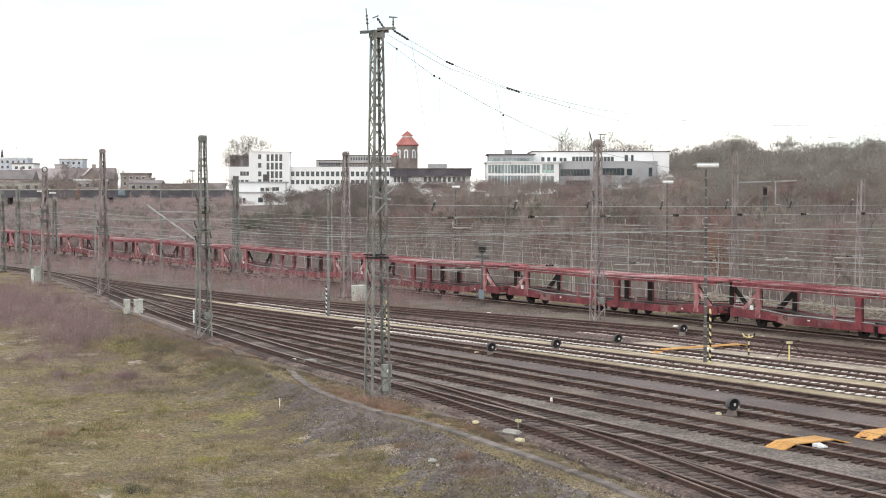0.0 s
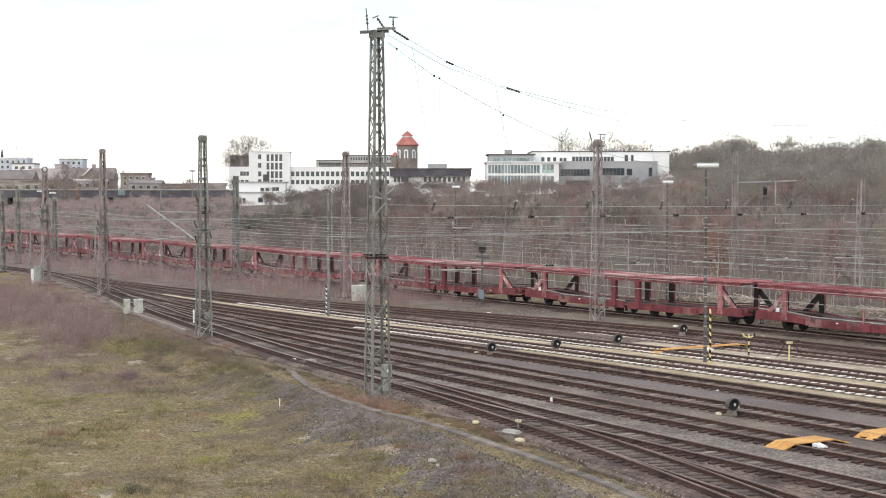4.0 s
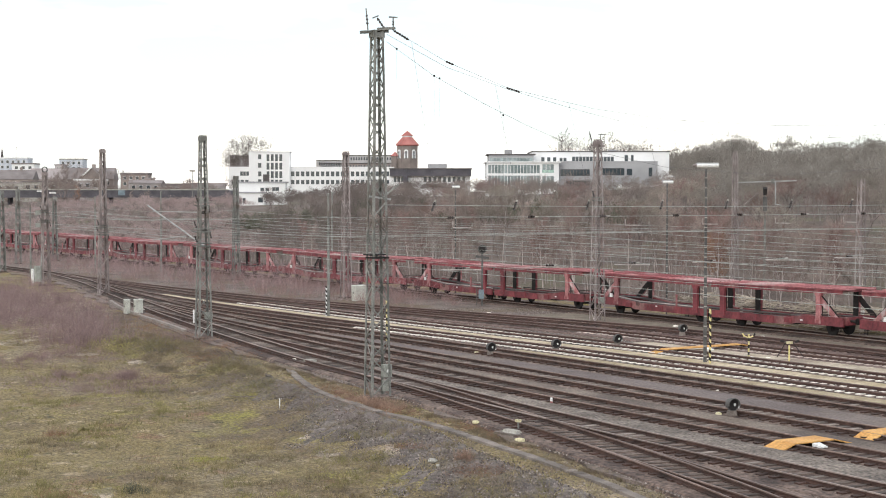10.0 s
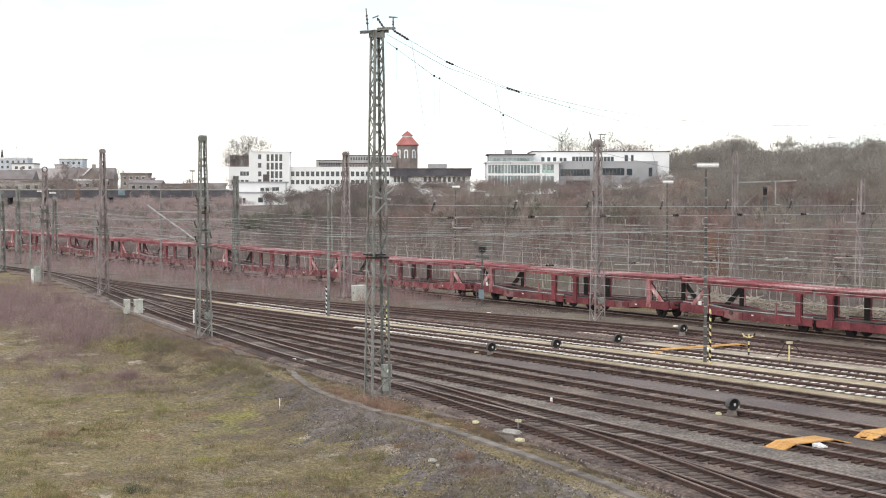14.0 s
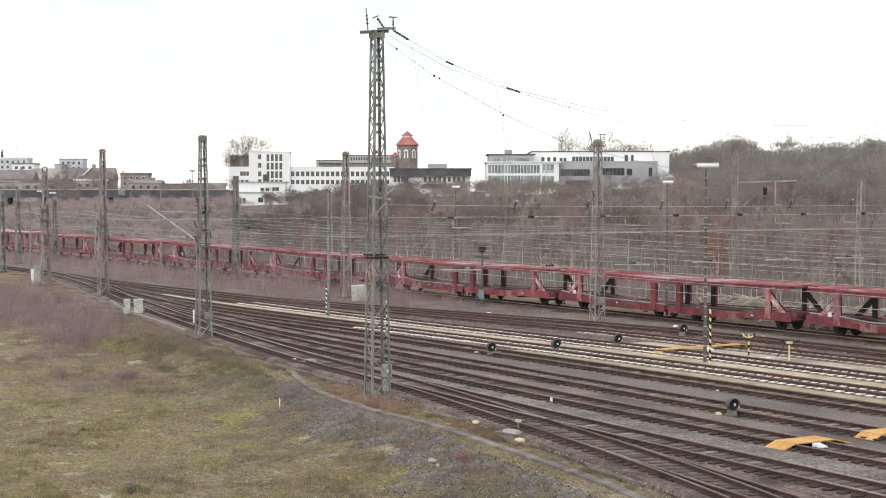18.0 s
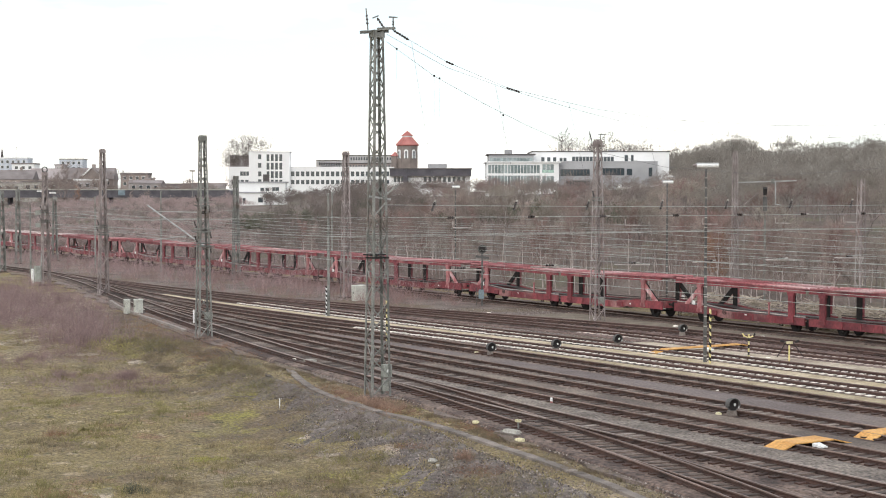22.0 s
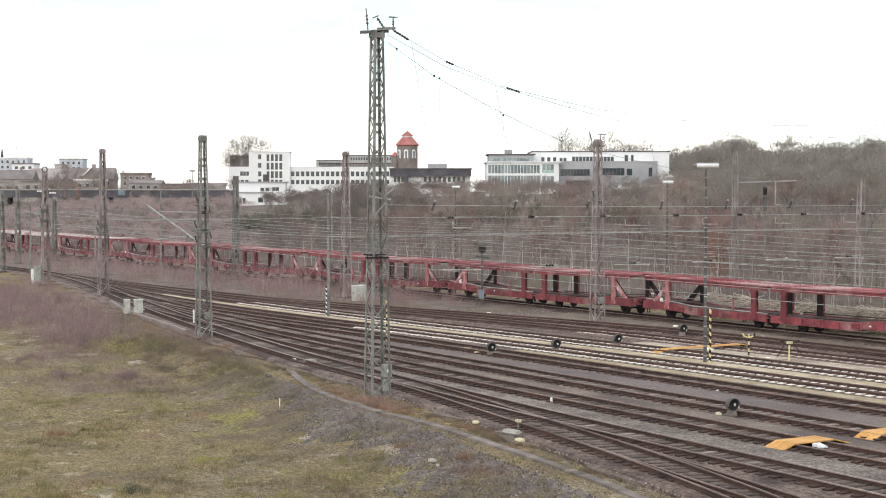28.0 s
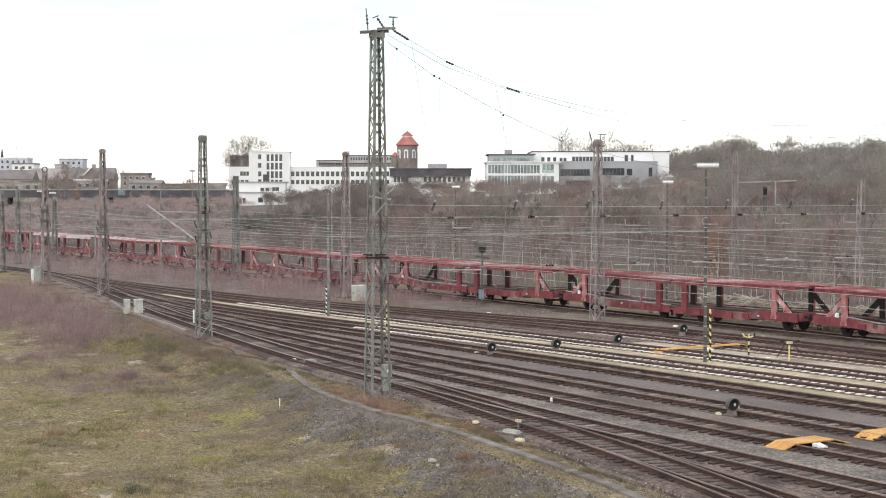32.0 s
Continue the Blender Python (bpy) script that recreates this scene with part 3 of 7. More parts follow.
between("mossy_strip_1", 1.6, -1.6, 0, -150, -0.18, "sand", "sandy strip between tracks", "concrete_near", "concrete_far")
between("mossy_strip_2", 1.9, -1.55, 0, -150, -0.18, "moss", "sandy mossy strip between tracks", "timber_a", "concrete_near")
between("gritty_strip", 1.6, -1.8, 0, -78, -0.18, "pale_grit", "pale gritty strip between tracks", "concrete_far", "dirty_concrete")

between("gravel_strip", 1.35, -1.35, 0, -92, -0.172, "track_gravel", "grey gravel strip between timber tracks", "timber_d", "timber_c")
between("tan_strip", 1.6, -1.6, 0, -100, -0.18, "tan_grit", "tan gritty strip between timber tracks", "timber_c", "timber_b")
between("cinder_strip", 1.6, -1.6, 0, -110, -0.18, "fine_cinder", "smooth dark cinder strip between timber tracks", "timber_b", "timber_a")

M["olive_verge"] = mat("olive_grassy_verge", (0.135, 0.110, 0.080), (0.225, 0.190, 0.145), 0.7, 8.0, 0.95, bump=0.6, coords="World", third=(0.15, 0.115, 0.09))
between("grassy_strip", 1.9, -2.2, -46, -100, -0.20, "olive_verge", "olive grassy strip before the train line", "far_siding", "train_line")

# ---------------------------------------------------------------- the train of empty car carriers
PITCH, MARK0, TRAIN_Y = 27.37, -107.62, 76.35
RUN = [(0, 0.0), (1, 0.44), (2, 0.98), (3, 1.66), (4, 2.51), (5, 3.55), (6, 4.79), (7, 6.25), (8, 7.93), (9, 9.81), (10, 11.90), (11, 14.19), (12, 16.65),
       (13, 19.29), (14, 22.09), (15, 25.03), (16, 28.10), (17, 31.29), (18, 34.60), (19, 38.00), (20, 41.51), (21, 45.10), (22, 48.79), (23, 52.55),
       (24, 56.40), (25, 60.33), (26, 64.34), (27, 68.44), (28, 72.61), (29, 76.85), (30, 81.16), (31, 85.53), (32, 89.95)]
AXLES = (0.15, 9.4, 13.6, 22.2)
WHEEL_R = 0.46
HALF = 1.5


def wagon_meshes():
    """Meshes of one two-unit car carrier; x = 0 at its marker plate, z = 0 at the railhead."""
    out = {}
    x0, xj0, xj1, x1 = -2.1, 10.95, 11.35, 23.9

    def side_sill(a, b, up_end):
        g = Geo()
        lo = 0.52
        if up_end == "start":
            pts = [(a, 0.68), (a + 4.2, 0.68), (a + 5.0, lo), (b, lo), (b, 1.02), (a + 5.6, 1.02), (a + 3.2, 1.24), (a, 1.28)]
        else:
            pts = [(a, lo), (b - 5.0, lo), (b - 4.2, 0.68), (b, 0.68), (b, 1.28), (b - 3.2, 1.24), (b - 5.6, 1.02), (a, 1.02)]
        g.poly([(x, -0.05, z) for x, z in pts], 0.10, (0, 1, 0))
        return g

    out["sill_a"] = side_sill(x0, xj0, "start").mesh("side_sill", M["wagon"])
    out["sill_b"] = side_sill(xj1, x1, "end").mesh("side_sill", M["wagon"])

    def lower_deck(a, b, up_end):
        g = Geo()
        prof = [(a, 1.22), (a + 3.2, 1.18), (a + 5.6, 0.95), (b, 0.95)] if up_end == "start" else [(a, 0.95), (b - 5.6, 0.95), (b - 3.2, 1.18), (b, 1.22)]
        for (xa, za), (xb, zb) in zip(prof, prof[1:]):
            for y0, y1 in ((-0.4, 0.4),):
                g.hexa([(xa, y0, za - 0.05), (xb, y0, zb - 0.05), (xb, y1, zb - 0.05), (xa, y1, za - 0.05),
                        (xa, y0, za), (xb, y0, zb), (xb, y1, zb), (xa, y1, za)])
        return g

    out["deck_a"] = lower_deck(x0, xj0, "start").mesh("lower_deck", M["deck_steel"])
    out["deck_b"] = lower_deck(xj1, x1, "end").mesh("lower_deck", M["deck_steel"])
    # a pale guide rail follows the lower deck
    def guide(prof, paint):
        g = Geo()
        for (xa, za), (xb, zb) in zip(prof, prof[1:]):
            g.beam((xa, 0, za), (xb, 0, zb), 0.05, 0.07)
        return g.mesh("guide_rail", M[paint])
    out["guide_a"] = guide([(x0 + 0.2, 1.42), (1.2, 1.34), (3.2, 1.16), (xj0, 1.10)], "guide")
    out["guide_b"] = guide([(xj1, 1.10), (18.4, 1.16), (20.6, 1.34), (x1 - 0.2, 1.42)], "deck_steel")

    def top_beam(a, b, rise):
        g = Geo()
        za, zb = (3.02, 2.90) if rise == "start" else (2.90, 3.02)
        pts = [(a, za - 0.23), (b, zb - 0.23), (b, zb - 0.03), (a, za - 0.03)]
        g.poly([(x, -0.04, z) for x, z in pts], 0.08, (0, 1, 0))
        g.poly([(x, -0.09, z) for x, z in [(a, za - 0.27), (b, zb - 0.27), (b, zb - 0.23), (a, za - 0.23)]], 0.18, (0, 1, 0))
        g.poly([(x, -0.09, z) for x, z in [(a, za - 0.03), (b, zb - 0.03), (b, zb), (a, za)]], 0.18, (0, 1, 0))
        return g

    out["top_a"] = top_beam(x0 + 0.15, xj0, "start").mesh("upper_beam", M["wagon"])
    out["top_b"] = top_beam(xj1, x1 - 0.15, "end").mesh("upper_beam", M["wagon"])

    for unit, a, b, za, zb in (("a", x0, xj0 + 0.1, 3.06, 2.94), ("b", xj1 - 0.1, x1, 2.94, 3.06)):
        g = Geo()      # a wheel track with turned-up edges
        pts = [(-0.45, 0.07), (-0.45, 0.0), (-0.40, -0.05), (0.40, -0.05), (0.45, 0.0), (0.45, 0.07), (0.42, 0.07), (0.42, 0.0), (-0.42, 0.0), (-0.42, 0.07)]
        g.v = [(a, y, za + z) for y, z in pts] + [(b, y, zb + z) for y, z in pts]
        n = len(pts)
        for i in range(n):
            j = (i + 1) % n
            g.face(i, j, n + j, n + i)
        g.face(*reversed(range(n)))
        g.face(*range(n, 2 * n))
        out["updeck_" + unit] = g.mesh("upper_deck", M["wagon_top"])
    out["cross_beam"] = Geo().box(-0.05, -1.34, -0.19, 0.05, 1.34, -0.052).mesh("cross_beam", M["wagon"])

    for k, src in (("a_deck", "updeck_a"), ("b_deck", "updeck_b"), ("a_beam", "top_a"), ("b_beam", "top_b")):
        me = out[src].copy()
        me.materials.clear()
        me.materials.append(M["wagon_pale"])
        out["pale_" + k] = me

    def post(wd, z0, z1):
        g = Geo()
        g.box(-wd / 2, -0.09, z0, wd / 2, 0.09, z1)
        g.box(-wd / 2 - 0.04, -0.12, z0, wd / 2 + 0.04, 0.12, z0 + 0.25)
        g.box(-wd / 2 - 0.08, -0.10, z1 - 0.22, wd / 2 + 0.08, 0.10, z1)
        g.box(-wd / 2 - 0.02, 0.124, z0 + 0.1, wd / 2 + 0.02, 0.16, z1 + 0.05, 1)   # black sheet added inside, for the shade and grime of the inner face
        return g

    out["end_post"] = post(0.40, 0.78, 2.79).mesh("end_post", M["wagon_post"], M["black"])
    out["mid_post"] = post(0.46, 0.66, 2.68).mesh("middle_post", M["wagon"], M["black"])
    out["short_post"] = Geo().box(-0.05, -0.05, 1.0, 0.05, 0.05, 1.85).box(-0.09, -0.06, 1.80, 0.09, 0.06, 1.88).mesh("stanchion", M["wagon_post"])
    g = Geo()   # triangular gusset, falls away to -x
    g.poly([(-0.18, -0.04, 2.55), (-0.18, -0.04, 2.10), (-1.30, -0.04, 1.15), (-1.80, -0.04, 1.15)], 0.08, (0, 1, 0))
    # black sheet on the gussets' inner face too, shade and grime as one colour
    gi = [(-0.14, 2.72), (-0.14, 2.16), (-1.38, 1.12), (-1.95, 1.12)]
    g.poly([(x, 0.045, z) for x, z in gi], 0.02, (0, 1, 0), 1)
    out["gusset_l"] = g.mesh("gusset", M["wagon_post"], M["black"])
    g = Geo()
    g.poly([(0.18, -0.04, 2.55), (0.18, -0.04, 2.10), (1.30, -0.04, 1.15), (1.80, -0.04, 1.15)], 0.08, (0, 1, 0))
    g.poly([(-x, 0.045, z) for x, z in gi], 0.02, (0, 1, 0), 1)
    out["gusset_r"] = g.mesh("gusset", M["wagon_post"], M["black"])
    out["mark"] = Geo().box(-0.15, -0.02, 0, 0.15, 0.02, 0.28).mesh("marker_plate", M["white"])
    out["label"] = Geo().box(-0.10, -0.008, 0, 0.10, 0.008, 0.08).mesh("lettering_bar", M["white"])
    g = Geo()
    g.box(-0.12, -1.30, 0.78, 0.06, 1.30, 1.30)
    out["headstock"] = g.mesh("headstock", M["wagon"])
    g = Geo()
    g.tube((-0.55, 0, 1.05), (0, 0, 1.05), 0.085, n=8)
    g.tube((-0.60, 0, 1.05), (-0.55, 0, 1.05), 0.22, n=12)
    out["buffer"] = g.mesh("buffer", M["black"])
    g = Geo()
    g.beam((-0.62, 0, 1.03), (0, 0, 1.03), 0.09, 0.14)
    g.beam((-0.5, 0, 1.0), (-0.42, 0, 0.5), 0.06)
    out["hook"] = g.mesh("coupling_hook", M["black"])
    g = Geo()
    g.beam((xj0 - 0.1, 0, 0.85), (xj1 + 0.1, 0, 0.85), 0.35, 0.2)
    out["joint"] = g.mesh("centre_coupling", M["black"])
    # axle with two wheels, spun about its own y
    g = Geo()
    g.tube((0, -1.0, 0), (0, 1.0, 0), 0.08, n=8)
    for y in (-0.75, 0.75):
        sgn = 1 if y > 0 else -1
        g.tube((0, y - 0.06, 0), (0, y + 0.06, 0), WHEEL_R, n=20)
        g.tube((0, y - sgn * 0.09, 0), (0, y - sgn * 0.06, 0), WHEEL_R + 0.028, n=20)
        g.tube((0, y + sgn * 0.06, 0), (0, y + sgn * 0.10, 0), WHEEL_R * 0.45, n=12)
        g.box(-0.3, y + sgn * 0.062 - 0.01, -0.03, 0.3, y + sgn * 0.062 + 0.01, 0.03)
    out["wheelset"] = g.mesh("wheelset", M["black"])
    g = Geo()    # axle box and leaf spring
    g.box(-0.17, -0.10, 0.34, 0.17, 0.10, 0.62)
    for k in range(4):
        w = 0.62 - 0.12 * k
        g.box(-w, -0.05, 0.66 + 0.025 * (3 - k) - 0.02, w, 0.05, 0.68 + 0.025 * (3 - k) - 0.02)
    g.box(-0.30, -0.04, 0.45, -0.22, 0.04, 0.84).box(0.22, -0.04, 0.45, 0.30, 0.04, 0.84)
    out["axle_box"] = g.mesh("axle_box", M["black"])
    g = Geo()
    g.box(-0.7, -0.3, 0.42, 0.7, 0.3, 0.66).tube((-0.5, 0.5, 0.6), (0.5, 0.5, 0.6), 0.17, n=10)
    g.beam((-1.6, 0, 0.5), (1.6, 0, 0.5), 0.05)
    out["brake"] = g.mesh("brake_gear", M["black"])
    g = Geo()
    for k in range(2):
        g.beam((-0.12 + 0.24 * k, -0.03, 0.35), (-0.12 + 0.24 * k, -0.03, 0.85), 0.04)
    for z in (0.40, 0.62):
        g.box(-0.16, -0.12, z - 0.02, 0.16, 0.05, z + 0.02)
    out["step"] = g.mesh("step", M["black"])
    out["pendant"] = Geo().box(-0.10, -0.05, 0.30, 0.10, 0.05, 0.70).box(-0.16, -0.06, 0.62, 0.16, 0.06, 0.74).mesh("hanging_bracket", M["black"])
    g = Geo()      # hand wheel on a short bracket
    for k in range(12):
        a, b = 2 * math.pi * k / 12, 2 * math.pi * (k + 1) / 12
        g.beam((0.17 * math.cos(a), 0, 0.17 * math.sin(a)), (0.17 * math.cos(b), 0, 0.17 * math.sin(b)), 0.03)
    for k in range(3):
        a = 2 * math.pi * k / 3
        g.beam((0, 0, 0), (0.17 * math.cos(a), 0, 0.17 * math.sin(a)), 0.025)
    out["hand_wheel"] = g.mesh("hand_wheel", M["deck_steel"])
    out["side_box"] = Geo().box(-0.32, -0.10, 0.66, 0.32, 0.04, 0.98).box(-0.34, -0.12, 0.97, 0.34, 0.05, 1.0).mesh("side_box", M["wagon"])
    out["rail_hand"] = Geo().tube((0, 0, 1.3), (0, 0, 2.55), 0.022, n=6).beam((0, 0, 1.3), (0.12, 0.05, 1.3), 0.03).beam((0, 0, 2.55), (0.12, 0.05, 2.55), 0.03).mesh("handrail", M["guide"])
    out["rib"] = Geo().box(-0.04, -0.03, 0.56, 0.04, 0.03, 0.98).mesh("sill_rib", M["wagon"])
    return out


M["guide"] = mat("pale_worn_guide_rail", (0.34, 0.30, 0.28), (0.52, 0.47, 0.44), 1.0, 10, 0.6, 0.3, 0.1)


def make_wagon(ms, at, words):
    t = thing("car_carrier_wagon", at, words, "railway wagon", "wagons of the train")
    for s, y in ((-1, -HALF), (1, HALF)):
        for k in ("sill_a", "sill_b", "top_a", "top_b"):
            part("side_sill" if "sill" in k else "upper_beam", ms[k], None, t, at=pose(0, y, 0))
        for k in ("guide_a", "guide_b"):
            part("guide_rail", ms[k], None, t, "pale worn guide rail" if k == "guide_a" else "dark guide rail", at=pose(0, y * 0.97, 0))
        for x in (0.65, 21.7):
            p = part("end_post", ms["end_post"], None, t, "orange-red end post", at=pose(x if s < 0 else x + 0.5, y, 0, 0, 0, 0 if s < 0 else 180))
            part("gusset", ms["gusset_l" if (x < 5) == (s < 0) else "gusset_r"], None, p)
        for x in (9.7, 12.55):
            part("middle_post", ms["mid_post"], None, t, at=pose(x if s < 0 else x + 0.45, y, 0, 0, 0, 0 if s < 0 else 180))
        if s < 0:
            part("stanchion", ms["short_post"], None, t, at=pose(7.6, y, 0))
        part("marker_plate", ms["mark"], None, t, "white marker plate", at=pose(0.02 if s < 0 else 22.6, y * 1.03, 1.28))
        for x in (5.4, 20.2):
            part("lettering_bar", ms["label"], None, t, "small white lettering bar", at=pose(x, y * 1.042, 0.86))
        for x in (10.85, 11.55):
            part("hanging_bracket", ms["pendant"], None, t, at=pose(x, s * 1.2, 0))
        part("hand_wheel", ms["hand_wheel"], None, t, "dark hand brake wheel", at=pose(3.3, y * 1.07, 0.95))
        for x in (2.2, 19.0):
            part("side_box", ms["side_box"], None, t, at=pose(x, y * 1.035, 0))
        for x in (-0.2, 22.6):
            part("handrail", ms["rail_hand"], None, t, at=pose(x, y * 1.03, 0))
        for x in (4.4, 6.1, 8.2, 14.3, 15.9, 17.6):
            part("sill_rib", ms["rib"], None, t, at=pose(x, y * 1.045, 0))
        for x in AXLES:
            part("axle_box", ms["axle_box"], None, t, at=pose(x, s * 0.98, 0))
        for x in (-1.7, 8.6, 14.1, 23.4):
            part("step", ms["step"], None, t, at=pose(x, s * 1.33, 0))
        for x, turn in ((-2.1, 0), (23.9, 180)):
            part("buffer", ms["buffer"], None, t, at=pose(x, s * 0.875, 0, 0, 0, turn))
    for k, nm in (("joint", "centre_coupling"),):
        part(nm, ms[k], None, t)
    for y in (-0.93, 0.93):
        for k in ("a", "b"):
            part("upper_deck", ms["updeck_" + k], None, t, at=pose(0, y, 0))
            part("lower_deck", ms["deck_" + k], None, t, at=pose(0, y * 0.91, 0))
    for x in (-1.6, 2.6, 6.8, 10.6, 11.7, 15.4, 19.6, 23.4):
        part("cross_beam", ms["cross_beam"], None, t, at=pose(x, 0, 3.06 - 0.12 * (1 - abs(x - 11.15) / 13.2)))
    part("headstock", ms["headstock"], None, t, at=pose(-2.0, 0, 0))
    part("headstock", ms["headstock"], None, t, at=pose(23.8, 0, 0, 0, 0, 180))
    part("coupling_hook", ms["hook"], None, t, at=pose(-2.1, 0, 0))
    part("coupling_hook", ms["hook"], None, t, at=pose(23.9, 0, 0, 0, 0, 180))
    for x in (4.8, 17.6):
        part("brake_gear", ms["brake"], None, t, at=pose(x, 0, 0))
    for x in AXLES:
        part("wheelset", ms["wheelset"], None, t, "dark spoked steel wheelset", at=pose(x, 0, WHEEL_R))
    return t


WAGONS = []


def make_train():
    ms = wagon_meshes()
    first = None
    for k in range(2, -11, -1):
        at = pose(MARK0 + k * PITCH, TRAIN_Y, 0)
        if first is None:
            t = first = make_wagon(ms, at, "empty faded-red double-deck car carrier wagon on the rails")
        else:
            t = copy_thing(first, at)
        if k in (-7, -8):      # two wagons with a bleached, almost white upper deck
            t["label"] = "empty red car carrier wagon with pale weathered upper deck"
            for o in t.children:
                if o.name.startswith(("upper_deck", "upper_beam") if k == -8 else "upper_deck"):
                    o.data = ms["pale_" + ("a" if o.data in (ms["updeck_a"], ms["top_a"]) else "b") + ("_deck" if "deck" in o.name else "_beam")]
        WAGONS.append((t, MARK0 + k * PITCH))


make_train()


def run_at(t):
    return float(np.interp(t, [r[0] for r in RUN_FINE], [r[1] for r in RUN_FINE]))


def fine_run():
    """The run as a smooth curve, so that the wheels turn with the wagons."""
    ts, ss = np.array([r[0] for r in RUN], float), np.array([r[1] for r in RUN])
    co = np.polynomial.polynomial.polyfit(ts, ss, 7)
    tt = np.arange(0, 32.01, 0.05)
    return list(zip(tt.tolist(), (np.polynomial.polynomial.polyval(tt, co) - co[0]).tolist()))


RUN_FINE = fine_run()


def motions():
    times = [0.5 * i for i in range(65)]
    turns, last = [0.0], 0.0
    for t, s in RUN_FINE:
        if s - last > 1.2 * WHEEL_R:
            turns.append(t)
            last = s
    if turns[-1] < 31.95:
        turns.append(32.0)
    for wagon, mark in WAGONS:
        walk(wagon, [(t, pose(mark + run_at(t), TRAIN_Y, 0)) for t in times])
        for w in wagon.children:
            if w.name.startswith("wheelset"):
                walk(w, [(t, pose(w.location.x, 0, WHEEL_R, 0, math.degrees(run_at(t) / WHEEL_R) % 360, 0)) for t in turns])
# ---------------------------------------------------------------- lattice masts
def lattice_mast(x, y, h, base, top, panels, paint, words, single=True, cap=True, z=-0.25, turn=0.0, foot=True):
    """Four tapering angle-iron legs with zigzag bracing on all four faces. base, top: (along, across) in metres."""
    t = thing("lattice_mast", pose(x, y, z, 0, 0, turn), words, "lattice mast", "catenary masts")
    h -= z
    thick, flange = (0.055, 0.10) if x > -130 else (0.085, 0.14)

    def corner(sx, sy, f):
        return Vector((sx * (base[0] + (top[0] - base[0]) * f) / 2, sy * (base[1] + (top[1] - base[1]) * f) / 2, h * f))

    for sx in (-1, 1):
        for sy in (-1, 1):
            g = Geo()
            p, q = corner(sx, sy, 0), corner(sx, sy, 1)
            g.beam(p, q, flange, 0.022, up=(0, 1, 0))
            g.beam(p + Vector((sx * 0.04, -sy * 0.045, 0)), q + Vector((sx * 0.04, -sy * 0.045, 0)), 0.022, flange, up=(0, 1, 0))
            part("leg", g, M[paint], t)
    fr, grow, total = [0.0], 1.0, 0.0
    for i in range(panels):
        total += 1.25 - 0.6 * i / panels
        fr.append(total)
    fr = [f / total for f in fr]
    for face in ((0, -1), (0, 1), (-1, 0), (1, 0)):
        joined = Geo()
        for i in range(panels):
            flip = (i + (face[0] + face[1] > 0)) % 2
            if face[0] == 0:
                a, b = corner(-1 if flip else 1, face[1], fr[i]), corner(1 if flip else -1, face[1], fr[i + 1])
            else:
                a, b = corner(face[0], -1 if flip else 1, fr[i]), corner(face[0], 1 if flip else -1, fr[i + 1])
            g = Geo() if single else joined
            g.beam(a, b, thick, 0.035, up=(face[0], face[1], 0.01))
            if single:
                part("brace", g, M[paint], t)
        if not single:
            part("bracing", joined, M[paint], t)
    if cap:
        g = Geo()
        g.box(-top[0] / 2 - 0.03, -top[1] / 2 - 0.03, h - 0.02, top[0] / 2 + 0.03, top[1] / 2 + 0.03, h + 0.05)
        g.box(-top[0] / 2 - 0.06, -top[1] / 2 - 0.06, h - 0.30, top[0] / 2 + 0.06, top[1] / 2 + 0.06, h - 0.06)
        part("cap", g, M[paint], t)
    if foot:
        w, d = base[0] / 2 + 0.14, base[1] / 2 + 0.14
        part("foundation", Geo().hexa([(-w - 0.06, -d - 0.06, -0.5), (w + 0.06, -d - 0.06, -0.5), (w + 0.06, d + 0.06, -0.5), (-w - 0.06, d + 0.06, -0.5),
                                       (-w, -d, 0.02), (w, -d, 0.02), (w, d, 0.02), (-w, d, 0.02)]), M["ballast"], t, "dirty sunken foundation block")
    return t


def insulator(t, p, q, r=0.07, name="insulator"):
    """A string of porcelain discs from p to q."""
    g = Geo()
    p, q = Vector(p), Vector(q)
    n = max(3, int((q - p).length / 0.13))
    g.tube(p, q, r * 0.45, n=6)
    for i in range(n):
        a, b = p.lerp(q, (i + 0.25) / n), p.lerp(q, (i + 0.7) / n)
        g.tube(a, b, r, r * 0.6, n=8)
    return part(name, g, M["insulator"], t, "dark ribbed insulator")


big = lattice_mast(-64.2, 36.4, 16.75, (0.66, 1.02), (0.36, 0.46), 24, "mast", "tall grey-green steel lattice mast beside the tracks")
part("cross_arm", Geo().beam((-0.2, -0.78, 16.93), (0.12, 0.55, 17.03), 0.10, 0.14), M["mast"], big)
part("cross_arm", Geo().beam((0.22, -0.10, 17.08), (0.30, 0.80, 17.16), 0.10, 0.12), M["mast"], big)
for px, py, hh, lean in ((-0.2, -0.36, 0.95, -0.10), (0.3, 0.70, 0.55, 0.0)):
    part("horn", Geo().tube((px, py, 17.05), (px, py + lean, 17.1 + hh), 0.035, n=6), M["mast"], big)
    insulator(big, (px, py + lean * 0.3, 17.3), (px, py + lean * 0.75, 17.05 + hh * 0.8), 0.07)
part("horn_tip", Geo().beam((0.3, 0.48, 17.66), (0.3, 0.92, 17.66), 0.06), M["mast"], big)
insulator(big, (0.0, 0.40, 17.15), (0.0, 0.02, 17.62), 0.075)
part("horn_tip", Geo().beam((0.0, -0.22, 17.60), (0.0, 0.08, 17.72), 0.06), M["mast"], big)
g = Geo()
g.box(-0.02, 0.22, 0.90, 0.30, 0.62, 1.48)
box = part("switch_box", g, M["cabinet"], big, "grey-green switch box")
